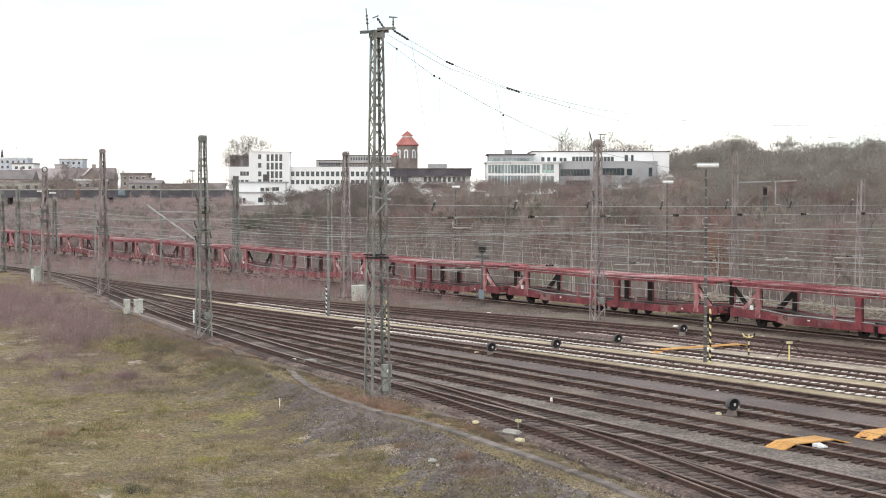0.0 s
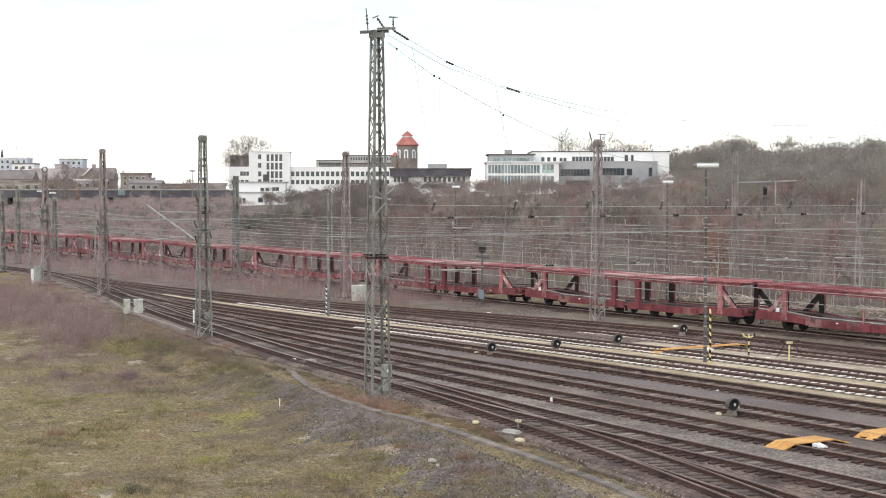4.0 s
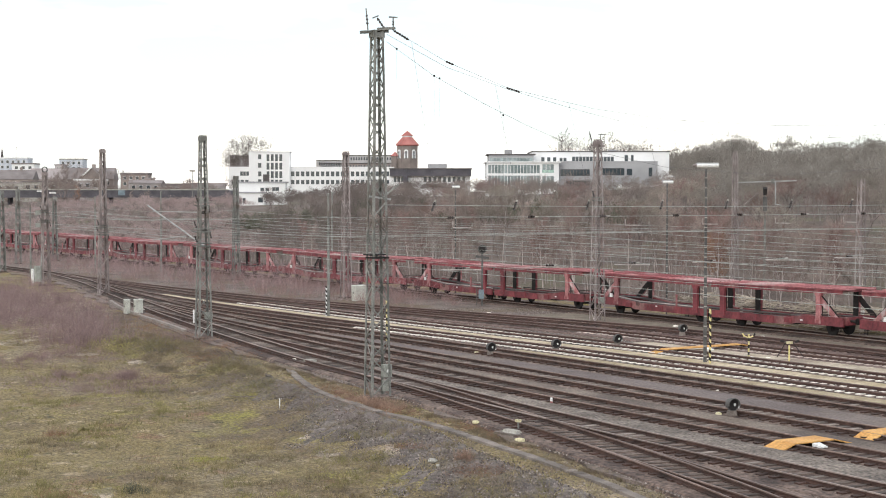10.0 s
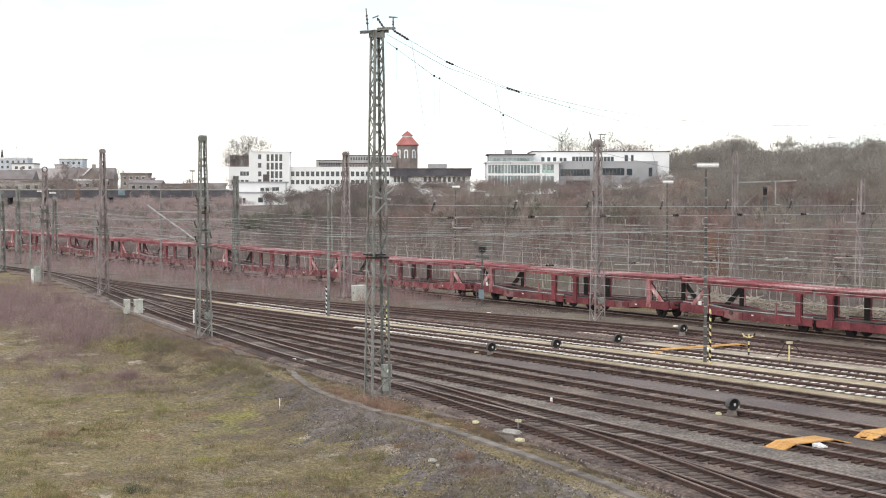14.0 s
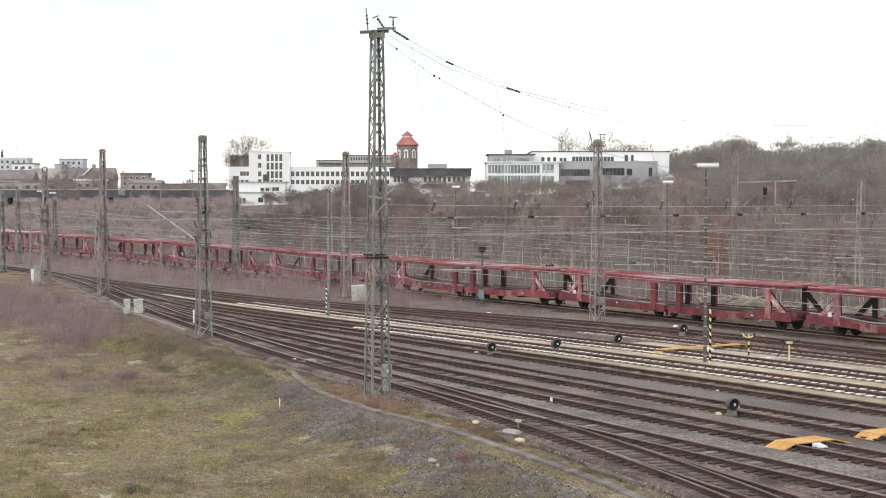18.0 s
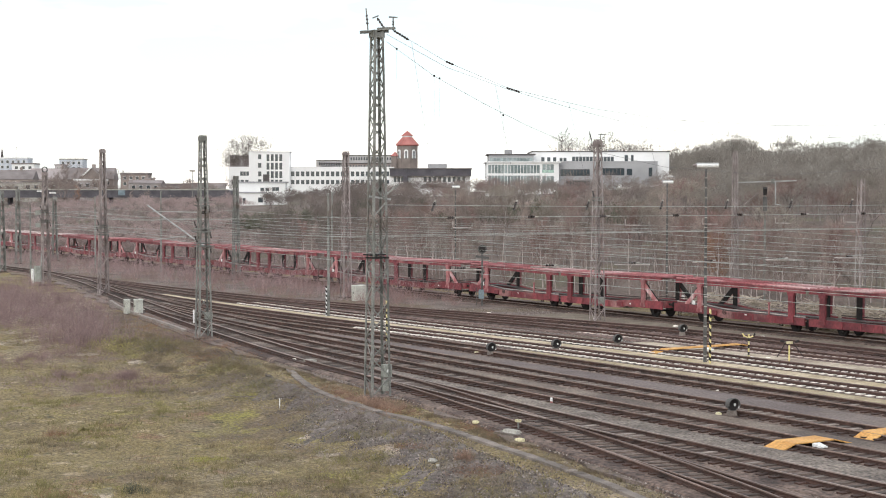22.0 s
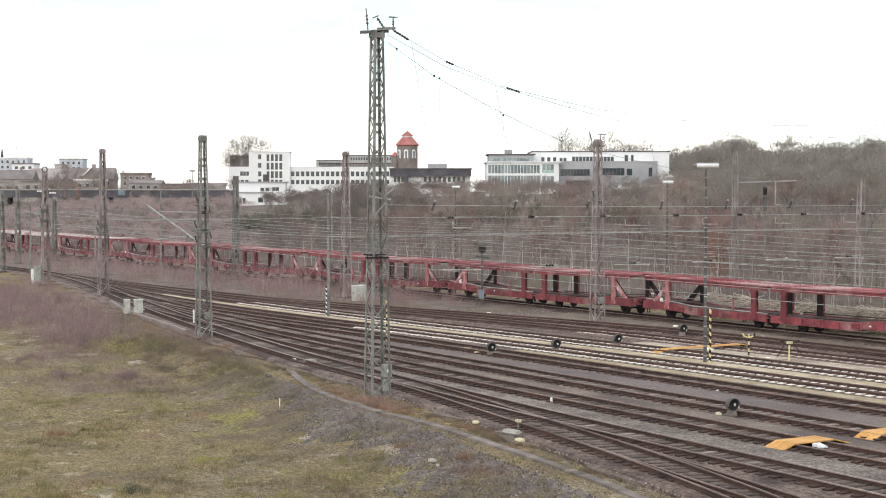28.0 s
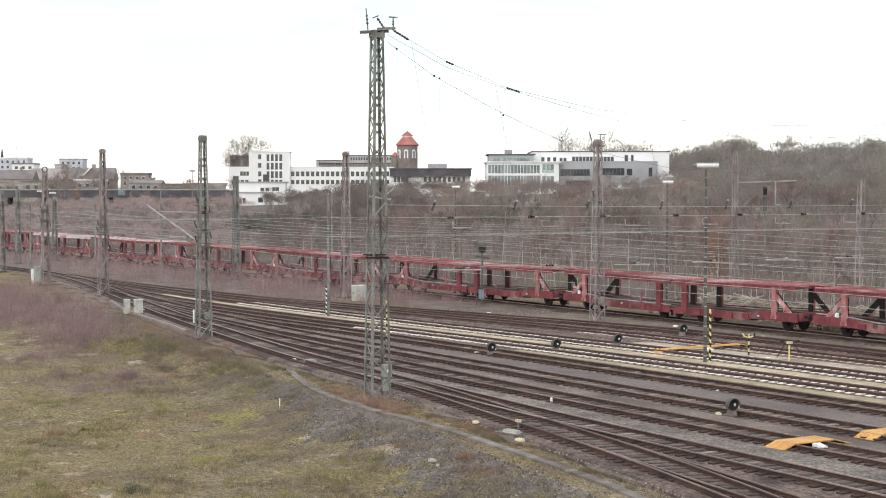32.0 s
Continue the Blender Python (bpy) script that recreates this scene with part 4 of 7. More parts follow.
part("label_plate", Geo().box(0.302, 0.34, 1.12, 0.31, 0.52, 1.26), M["white"], box, "white plate")
part("cable_box", Geo().box(0.0, 0.26, 0.25, 0.27, 0.58, 0.75), M["cabinet"], big, "grey-green cable box")
part("clamp_band", Geo().box(-0.34, -0.46, 6.45, 0.34, 0.46, 6.53).box(-0.38, -0.54, 6.60, 0.30, 0.40, 6.66), M["black"], big, "dark clamp band")
part("strut", Geo().beam((0.15, 0.1, 9.2), (0.25, 1.0, 9.9), 0.07), M["mast"], big)
part("strut", Geo().beam((0.15, -0.5, 9.35), (0.2, 0.6, 9.2), 0.08), M["zinc"], big)
second_mast = lattice_mast(-96.3, 41.5, 12.95, (0.62, 0.95), (0.30, 0.38), 17, "mast", "grey steel lattice mast beside the tracks")
third_mast = lattice_mast(-140.5, 50.6, 13.2, (0.60, 0.90), (0.30, 0.38), 14, "mast_rust", "rust-stained steel lattice mast beside the tracks")
left_mast = lattice_mast(-160.5, 51.6, 11.3, (0.60, 0.90), (0.32, 0.40), 13, "mast_rust", "rust-stained steel lattice mast beside the tracks")
part("relay_box", Geo().box(-0.4, -1.1, 0.3, 0.3, -0.55, 1.9), M["cabinet"], left_mast, "grey-green relay box")
g = Geo()
for k in range(16):
    a, b = 2 * math.pi * k / 16, 2 * math.pi * (k + 1) / 16
    g.beam((0, 0.27 * math.cos(a), 11.85 + 0.27 * math.sin(a)), (0, 0.27 * math.cos(b), 11.85 + 0.27 * math.sin(b)), 0.10)
part("disc_frame", g, M["pole_dark"], left_mast, "dark ring on the mast top")
part("cable_pipe", Geo().tube((0.1, -0.5, 0), (0.1, -0.45, 3.2), 0.06, n=8), M["zinc"], left_mast)
lattice_mast(-189.5, 55.6, 9.4, (0.5, 0.8), (0.3, 0.4), 11, "mast", "grey steel lattice mast beside the tracks")
lattice_mast(-216.0, 70.8, 8.6, (0.5, 0.8), (0.3, 0.4), 10, "mast", "grey steel lattice mast beside the train line")
mid_mast = lattice_mast(-93.0, 71.4, 13.1, (0.62, 0.95), (0.32, 0.42), 17, "mast_rust", "rust-stained lattice mast between tracks")
lattice_mast(-126.0, 68.2, 12.9, (0.60, 0.90), (0.32, 0.42), 15, "mast_rust", "rust-stained lattice mast between tracks")
lattice_mast(-159.0, 72.4, 11.0, (0.55, 0.80), (0.34, 0.42), 12, "mast", "grey steel lattice mast behind the sidings")
lattice_mast(-94.0, 85.8, 12.5, (0.42, 0.5), (0.20, 0.26), 14, "mast_rust", "slender rust-stained lattice mast behind the train", cap=False)
lattice_mast(-80.5, 85.5, 10.2, (0.5, 0.7), (0.30, 0.36), 12, "mast_rust", "rust-stained lattice mast behind the train", cap=False)
lattice_mast(-64.0, 86.0, 16.5, (0.66, 1.02), (0.36, 0.46), 22, "mast", "tall grey-green steel lattice mast behind the train")
lattice_mast(-209.0, 63.5, 9.6, (0.5, 0.8), (0.3, 0.4), 11, "mast", "grey steel lattice mast beside the tracks")

part("cross_arm", Geo().beam((-0.1, -0.55, 12.95), (0.1, 0.55, 12.95), 0.12, 0.16), M["mast_rust"], mid_mast)
part("horn", Geo().tube((-0.1, -0.42, 13.1), (-0.2, -0.62, 14.0), 0.03, n=6), M["mast"], mid_mast)
insulator(mid_mast, (-0.13, -0.5, 13.4), (-0.2, -0.62, 13.9), 0.07)
for yy in (0.15, 0.5):
    part("horn", Geo().tube((0.1, yy, 13.1), (0.1, yy, 13.75), 0.03, n=6), M["mast"], mid_mast)
    insulator(mid_mast, (0.1, yy, 13.2), (0.1, yy, 13.65), 0.06)
part("horn_tip", Geo().beam((0.1, -0.05, 13.78), (0.1, 0.7, 13.78), 0.06), M["mast"], mid_mast)

def mast_fittings(t, bands, boxes=()):
    """Clamp bands with small insulators at given heights, and small boxes (side, height)."""
    for z, w in bands:
        part("clamp_band", Geo().box(-w, -w, z, w, w, z + 0.09).box(-w * 0.9, -w * 1.2, z + 0.2, w * 0.9, w * 1.2, z + 0.27), M["mast"], t)
        part("bracket", Geo().beam((0, -w, z), (0, -w * 2.0, z + 0.12), 0.06), M["mast"], t)
        insulator(t, (0, -w * 1.1, z + 0.30), (0, -w * 1.5, z + 0.75), 0.08)
        insulator(t, (0, w * 1.1, z + 0.05), (0, w * 1.4, z - 0.40), 0.08)
    for y, z in boxes:
        part("junction_box", Geo().box(-0.16, y - 0.22, z, 0.16, y + 0.22, z + 0.45), M["cabinet"], t, "grey-green junction box")


mast_fittings(second_mast, ((8.6, 0.34), (6.9, 0.42), (5.95, 0.40)), ((0.35, 1.2),))
mast_fittings(third_mast, ((5.6, 0.42), (6.2, 0.36)))
mast_fittings(left_mast, ((6.4, 0.42), (7.4, 0.34)), ((-0.75, 7.2), (-0.75, 5.9)))
mast_fittings(mid_mast, ((8.9, 0.32),), ((0.4, 1.3),))

# ---------------------------------------------------------------- overhead wires
def wire_mesh(runs, r=0.012):
    """Thin round wires; each run is a list of points along one wire."""
    g = Geo()
    for run in runs:
        line = [Vector(p) for p in run]
        b = len(g.v)
        for i, p in enumerate(line):
            d = (line[min(i + 1, len(line) - 1)] - line[max(i - 1, 0)]).normalized()
            u = Vector((0, 0, 1)) if abs(d.z) < 0.9 else Vector((1, 0, 0))
            s = d.cross(u).normalized()
            u = s.cross(d)
            for a in range(4):
                g.v.append(tuple(p + s * (r * math.cos(a * math.pi / 2)) + u * (r * math.sin(a * math.pi / 2))))
        for i in range(len(line) - 1):
            for a in range(4):
                c = (a + 1) % 4
                g.face(b + i * 4 + a, b + i * 4 + c, b + i * 4 + 4 + c, b + i * 4 + 4 + a)
    return g


def sagging(p, q, sag, n=10):
    p, q = Vector(p), Vector(q)
    return [p.lerp(q, i / n) - Vector((0, 0, sag * 4 * (i / n) * (1 - i / n))) for i in range(n + 1)]


SPANS = [40, -12, -64, -116, -168, -220, -272]


def line_y(key, x):
    pts = LINES[key]
    return float(np.interp(-x, [-p.x for p in pts], [p.y for p in pts]))


def make_catenary(key, x_to):
    """Contact wire, carrying cable and droppers above one track."""
    t = thing("overhead_line", pose(0, 0, 0), "thin oxidised overhead contact wire and carrying cable", "overhead wire", "overhead lines", kind="structure")
    contact, carry, drops = [], [], []
    for a, b in zip(SPANS, SPANS[1:]):
        if b < x_to - 1:
            break
        n = 8
        for i in range(n):
            xa, xb = a + (b - a) * i / n, a + (b - a) * (i + 1) / n
            ya, yb = line_y(key, xa), line_y(key, xb)
            za, zb = (7.2 - 0.45 * 4 * f * (1 - f) for f in (i / n, (i + 1) / n))
            contact += [(xa, ya, 5.6)] if i < n - 1 else [(xa, ya, 5.6), (xb, yb, 5.6)]
            carry += [(xa, ya, za)] if i < n - 1 else [(xa, ya, za), (xb, yb, zb)]
            if i:
                drops.append([(xa, ya, 5.6), (xa, ya, za)])
    part("contact_wire", wire_mesh([contact], 0.010), M["wire"], t)
    part("carrying_cable", wire_mesh([carry], 0.010), M["wire"], t)
    for d in drops[1::2]:
        part("dropper", wire_mesh([d], 0.004), M["wire"], t)


for key, x_to in (("train_line", -272), ("far_siding", -272), ("dirty_concrete", -168), ("concrete_far", -168), ("concrete_near", -168), ("timber_a", -168),
                  ("timber_b", -168), ("timber_c", -168), ("timber_d", -220)):
    make_catenary(key, x_to)


def make_headspan(x, y0, y1, top, z_up, z_lo):
    """Cables that cross the whole yard between two masts and carry the overhead lines."""
    t = thing("headspan", pose(0, 0, 0), "cables slung across the yard between two masts with insulators", "headspan cable")
    mid = (y0 + y1) / 2
    hung = []
    for half in ([(36.8, 16.98), (40.1, 15.48), (43.7, 14.34), (48.9, 13.50), (53.7, 13.07), (61.2, 12.93)],
                 [(36.8, 16.62), (40.1, 15.22), (43.7, 14.28), (48.1, 13.36), (51.9, 12.68), (56.3, 12.36), (61.2, 12.24)],
                 [(36.8, 16.28), (39.4, 14.78), (42.3, 13.53), (44.8, 12.55), (47.8, 11.55), (53.5, 10.6), (61.2, 10.2)]):
        run = half + [(2 * mid - y, z) for y, z in reversed(half[:-1])]
        hung.append(run)
        part("span_cable", wire_mesh([[(x, y, z) for y, z in run]], 0.008), M["wire_dark"], t)
    insulator(t, (x, 37.2, 16.80), (x, 38.0, 16.42), 0.07)
    insulator(t, (x, 40.05, 15.50), (x, 40.5, 15.36), 0.06)
    insulator(t, (x, 43.55, 14.38), (x, 44.35, 14.18), 0.055)
    for y, z in ((37.35, 15.98), (39.4, 14.80), (39.7, 14.70), (43.35, 13.05)):
        part("clamp", Geo().box(x - 0.025, y - 0.035, z - 0.06, x + 0.025, y + 0.035, z + 0.03), M["black"], t)
        part("hanger", wire_mesh([[(x, y, z), (x, y, 8.7)]], 0.004), M["wire_dark"], t)
    part("cross_wire", wire_mesh([sagging((x, y0, z_up), (x, y1, z_up), 0.18)], 0.014), M["wire"], t)
    part("cross_wire", wire_mesh([sagging((x, y0, z_lo), (x, y1, z_lo), 0.05)], 0.014), M["wire"], t)
    ys = [38.15, 42.85, 47.3, 52.1, 56.6, 61.3, 66.0, 70.6, 76.35]
    for i, y in enumerate(ys):
        insulator(t, (x, y + 1.12, z_up - 0.30), (x, y + 1.28, z_up + 0.12), 0.085)
        part("end_fitting", Geo().tube((x, y + 1.28, z_up + 0.12), (x, y + 1.31, z_up + 0.2), 0.05, n=6), M["concrete"], t)
        insulator(t, (x, y + 2.0, z_lo - 0.03), (x, y + 2.38, z_lo - 0.03), 0.08)
        part("end_fitting", Geo().tube((x, y + 2.38, z_lo - 0.03), (x, y + 2.6, z_lo - 0.03), 0.035, n=6), M["concrete"], t)
        if i:                  # registration arm with its insulator, and the small bracket above it
            yc = 46.2 + 5.23 * (i - 2)
            part("steady_arm", Geo().tube((x, yc - 1.2, 5.59), (x, yc + 1.1, 5.52), 0.036, n=6), M["guide"], t, "pale registration arm")
            insulator(t, (x, yc - 0.28, 5.65), (x, yc + 0.22, 5.64), 0.06)
            part("end_fitting", Geo().tube((x, yc + 0.22, 5.64), (x, yc + 0.42, 5.66), 0.04, n=6), M["concrete"], t)
            part("span_bracket", Geo().beam((x, yc - 0.52, 7.60), (x, yc + 0.52, 7.58), 0.05).beam((x, yc - 0.52, 7.60), (x, yc - 0.52, 7.9), 0.03), M["guide"], t, "pale span wire bracket")
        if i < 6:
            zt = float(np.interp(y, [q[0] for q in hung[0]], [q[1] for q in hung[0]]))
            part("hanger", wire_mesh([[(x, y, zt), (x, y + 1.4, z_up)]], 0.006), M["wire_dark"], t)
    return t


M["wire_dark"] = mat("dark_steel_cable", (0.10, 0.10, 0.105), (0.18, 0.18, 0.185), 2, 20, 0.8, 0.0, 0.0)
make_headspan(-64.0, 36.6, 85.8, 16.95, 8.7, 8.1)

# ---------------------------------------------------------------- buildings on the plateau
FWD, RIGHT = Vector((-0.8487, 0.5290, 0)), Vector((0.5290, 0.8487, 0))


def spot(px, dist):
    """Plan place at dist metres ahead of the camera, px widths of 1/2800 to the side."""
    return FWD * dist + RIGHT * (dist * px / 2800.0)


def facing(px, dist, z, extra=0.0):
    p = spot(px, dist)
    return Matrix.Translation((p.x, p.y, z)) @ pose(0, 0, 0, 0, 0, math.degrees(math.atan2(RIGHT.y, RIGHT.x)) + extra)


def windows_on(t, wall_y, rows, glass="glass", trim="render_white", depth=0.12):
    """rows: (x0, x1, z0, z1, count, share of glass). Each window: a frame set 6 cm proud and a pane behind its edge."""
    for x0, x1, z0, z1, n, share in rows:
        w = (x1 - x0) / n
        gap = w * (1 - share) / 2
        for i in range(n):
            a, b = x0 + i * w + gap, x0 + (i + 1) * w - gap
            g = Geo()
            for q in ((a - 0.08, z0 - 0.08, b + 0.08, z0), (a - 0.08, z1, b + 0.08, z1 + 0.08), (a - 0.08, z0, a, z1), (b, z0, b + 0.08, z1)):
                g.box(q[0], wall_y - 0.06, q[1], q[2], wall_y + 0.05, q[3])
            win = part("window", g, M[trim], t)
            part("pane", Geo().box(a, wall_y - 0.02, z0, b, wall_y + 0.03, z1), M[glass], win)


def block(t, x0, y0, z0, x1, y1, z1, material, name="wall", cap=None, over=0.3):
    part(name, Geo().box(x0, y0, z0, x1, y1, z1), M[material], t)
    if cap:
        part("roof", Geo().box(x0 - over, y0 - over, z1, x1 + over, y1 + over, z1 + 0.35), M[cap], t)
# white office building with the grey annex; 1 unit of picture width is D / 2800 metres
def office_right():
    D = 490.0
    k = D / 2800
    z = lambda y: 9.3 + (340 - y) * k
    X = lambda px: (px - 784) * k
    t = thing("office_building", facing(0, D, 0), "white modern office building with glazed wing and grey annex", "office building")
    base = 7.0
    # glazed wing
    block(t, X(862), 2, base, X(989.7), 26, z(288), "render_white", cap="render_white", over=0.5)
    block(t, X(866), 6, z(287), X(946), 24, z(274), "render_grey", cap="roof_dark", over=0.6)
    windows_on(t, 2, [(X(864), X(956), z(307), z(292), 16, 0.86), (X(864), X(956), z(328), z(311), 16, 0.86), (X(960), X(981), z(306), z(291), 3, 0.86),
                      (X(960), X(981), z(330), z(312), 3, 0.86)], "glass_pale", "render_white")
    part("green_band", Geo().box(X(960), 1.85, z(306), X(981), 1.93, z(301)), M["green_panel"], t, "pale green glass band")
    windows_on(t, 6, [(X(868), X(945), z(286), z(279), 13, 0.9)], "glass_pale", "zinc")
    # white body
    block(t, X(946), 16, base, X(1197), 40, z(267.5), "render_white", cap="roof_dark", over=0.15)
    windows_on(t, 16, [(X(961), X(993), z(285), z(277), 3, 0.5), (X(996), X(1010), z(284), z(278), 2, 0.7), (X(1019), X(1096), z(289), z(276), 12, 0.78),
                       (X(1115), X(1122), z(289), z(273), 1, 0.8), (X(1127), X(1132), z(287), z(273), 1, 0.8)], "glass", "render_grey")
    # grey annex in front
    block(t, X(990), 5, base, X(1167), 16, z(287), "render_grey", cap="render_grey", over=0.1)
    windows_on(t, 5, [(X(994), X(1046), z(311), z(300), 9, 0.85), (X(1067), X(1108), z(310), z(298), 6, 0.85), (X(1112), X(1122), z(310), z(299), 1, 0.9),
                      (X(1151), X(1158), z(312), z(297), 1, 0.8), (X(1004), X(1046), z(330), z(320), 6, 0.85)], "glass", "roof_dark")
    for px in (905, 1098):
        part("roof_plant", Geo().box(X(px) - 1.2, 22, z(270), X(px) + 1.2, 25, z(262)), M["render_grey"], t)
    g = Geo()
    for px in (868, 878, 888):
        g.beam((X(px), 8, z(276)), (X(px), 8, z(268)), 0.12)
    g.beam((X(868), 8, z(268)), (X(888), 8, z(268)), 0.12)
    part("roof_railing", g, M["zinc"], t)
    # entrance canopy with lamp
    part("yard_wall", Geo().box(X(1090), 0.4, 5, X(1166), 0.7, z(327)), M["render_white"], t, "low white yard wall")
    part("yard_wall", Geo().box(X(1172), 0.4, 5, X(1228), 0.7, z(331)), M["render_white"], t, "low white yard wall")
    part("canopy", Geo().box(X(1175), 1, z(314), X(1194), 4, z(311)), M["render_white"], t)


def office_left():
    D = 600.0
    k = D / 2800
    z = lambda y: 9.3 + (340 - y) * k
    X = lambda px: (px - 784) * k
    t = thing("office_building", facing(0, D, 0), "white office block with long low wings", "office building")
    base = 6.0
    block(t, X(441), 0, base, X(513), 7, z(270), "render_white", cap="render_white", over=0.2)
    windows_on(t, 0, [(X(457), X(463), z(282), z(274), 1, 0.9), (X(457), X(463), z(297), z(289), 1, 0.9), (X(457), X(463), z(312), z(304), 1, 0.9),
                      (X(457), X(463), z(327), z(318), 1, 0.9)], "glass", "render_grey")
    windows_on(t, 0, [(X(471), X(501), z(zz + 12), z(zz), 4, 0.66) for zz in (273.5, 288.5, 303.5, 318.5)], "glass", "render_white")
    part("dark_panel", Geo().box(X(466), -0.16, z(322), X(477), -0.07, z(309)), M["roof_dark"], t, "dark square panel")
    block(t, X(404), 2, base, X(441), 9, z(297), "render_white", cap="render_white", over=0.1)
    windows_on(t, 2, [(X(424), X(440), z(311), z(304), 3, 0.8), (X(408), X(440), z(327), z(319), 4, 0.7)], "glass", "render_grey")
    block(t, X(513), 2, base, X(696), 9, z(297), "render_white", cap="render_white", over=0.1)
    windows_on(t, 2, [(X(513), X(690), z(312), z(304), 20, 0.62), (X(513), X(690), z(326), z(319), 20, 0.62)], "glass", "render_grey")
    # lower white house in front
    D2 = 430.0
    k2 = D2 / 2800
    h = thing("low_house", facing(0, D2, 0), "white low house with flat roof below the offices", "house")
    z2 = lambda y: 9.3 + (340 - y) * k2
    X2 = lambda px: (px - 784) * k2
    block(h, X2(418), 0, 3.0, X2(505), 6, z2(324), "render_white", cap="render_grey", over=0.3)
    windows_on(h, 0, [(X2(460), X2(478), z2(338), z2(333), 2, 0.7), (X2(482), X2(494), z2(338), z2(332), 2, 0.9)], "glass", "render_grey")
    block(h, X2(422), -5, 1.0, X2(471), 0, z2(342), "render_white", cap="render_grey", over=0.3)
    windows_on(h, -5, [(X2(460), X2(470), z2(358), z2(350), 1, 0.8), (X2(426), X2(440), z2(360), z2(351), 2, 0.6)], "glass", "render_grey")


def back_blocks():
    D = 760.0
    k = D / 2800
    z = lambda y: 9.3 + (340 - y) * k
    X = lambda px: (px - 784) * k
    for x0, x1, top, mt in ((560, 606, 285, "facade_grey"), (604, 700, 275, "facade_grey"), (566, 700, 290, "brick_far")):
        t = thing("apartment_block", facing(0, D, 0), "grey brick apartment block with flat roof", "apartment block", "far town blocks")
        block(t, X(x0), 0 if top > 280 else 12, 5, X(x1), 30, z(top), mt, cap="roof_dark", over=0.2)
        windows_on(t, 0 if top > 280 else 12, [(X(x0) + 1, X(x1) - 1, z(top + 8), z(top + 3), int((x1 - x0) / 5), 0.5)], "glass", "render_grey")
    t = thing("apartment_tower", facing(0, D, 0), "grey-brown apartment tower with rows of balconies", "apartment block", "far town blocks")
    block(t, X(397), 20, 5, X(410), 40, z(275), "facade_far", cap="roof_dark", over=0.2)
    block(t, X(410), 22, 5, X(441), 40, z(278), "facade_grey", name="rear_wing", cap="render_grey", over=0.2)
    for r in range(9):
        part("balcony", Geo().box(X(398), 18.8, z(282 + 5 * r), X(409), 20, z(280 + 5 * r)), M["brick_dark"], t)
    # flat-roofed long dark building with white base
    D = 520.0
    k = D / 2800
    z = lambda y: 9.3 + (340 - y) * k
    X = lambda px: (px - 784) * k
    t = thing("long_hall", facing(0, D, 0), "long dark flat-roofed hall over white walls", "hall")
    block(t, X(690), 0, 5, X(832), 18, z(312), "render_white")
    block(t, X(690), -1.5, z(312), X(834), 19, z(300), "bridge", name="upper_storey", cap="roof_dark", over=0.2)
    windows_on(t, 0, [(X(696), X(722), z(322), z(314), 4, 0.6), (X(748), X(825), z(322), z(314), 9, 0.5)], "glass", "roof_dark")
    block(t, X(757), 6, z(299), X(791), 16, z(290), "render_grey", name="roof_house")
    block(t, X(714), -2, 5, X(722), 1, z(311), "bridge", name="pier")


def water_tower():
    D = 640.0
    k = D / 2800
    z = lambda y: 9.3 + (340 - y) * k
    p = spot(721 - 784, D)
    t = thing("brick_tower", Matrix.Translation((p.x, p.y, 0)) @ pose(0, 0, 0, 0, 0, 30), "dark brick tower with stepped red tile roof", "tower")
    r = 19 * k
    part("shaft", Geo().lathe([(r, 6), (r, z(258))], 8), M["brick_dark"], t)
    part("cornice", Geo().lathe([(r * 1.04, z(259)), (r * 1.13, z(257.5)), (r * 1.13, z(256.5))], 8), M["tile_red"], t)
    part("roof", Geo().lathe([(r * 1.13, z(256.5)), (r * 0.50, z(243.5))], 8), M["tile_red"], t)
    part("lantern", Geo().lathe([(r * 0.48, z(244)), (r * 0.48, z(241))], 8), M["render_white"], t)
    part("top_roof", Geo().lathe([(r * 0.60, z(241)), (r * 0.28, z(236)), (0.05, z(232))], 8), M["tile_red"], t)
    for a in range(8):
        ang = math.pi / 8 + a * math.pi / 4
        win = part("window", Geo().box(-0.85, -0.2, z(281), 0.85, 0.2, z(269)).tube((0, -0.2, z(269)), (0, 0.2, z(269)), 0.85, n=12), M["render_white"], t,
                   at=pose(r * 0.94 * math.cos(ang), r * 0.94 * math.sin(ang), 0, 0, 0, math.degrees(ang) + 90))
        part("pane", Geo().box(-0.28, -0.26, z(281), 0.28, -0.2, z(268)), M["glass"], win)
        part("pane", Geo().box(-0.28, 0.2, z(281), 0.28, 0.26, z(268)), M["glass"], win)
    s = part("stair_turret", Geo().lathe([(1.6, 6), (1.6, z(277))], 8, cx=-3.9, cy=-3.2), M["brick_dark"], t)
    part("turret_roof", Geo().lathe([(2.0, z(277)), (0.05, z(269))], 8, cx=-3.9, cy=-3.2), M["tile_red"], s)


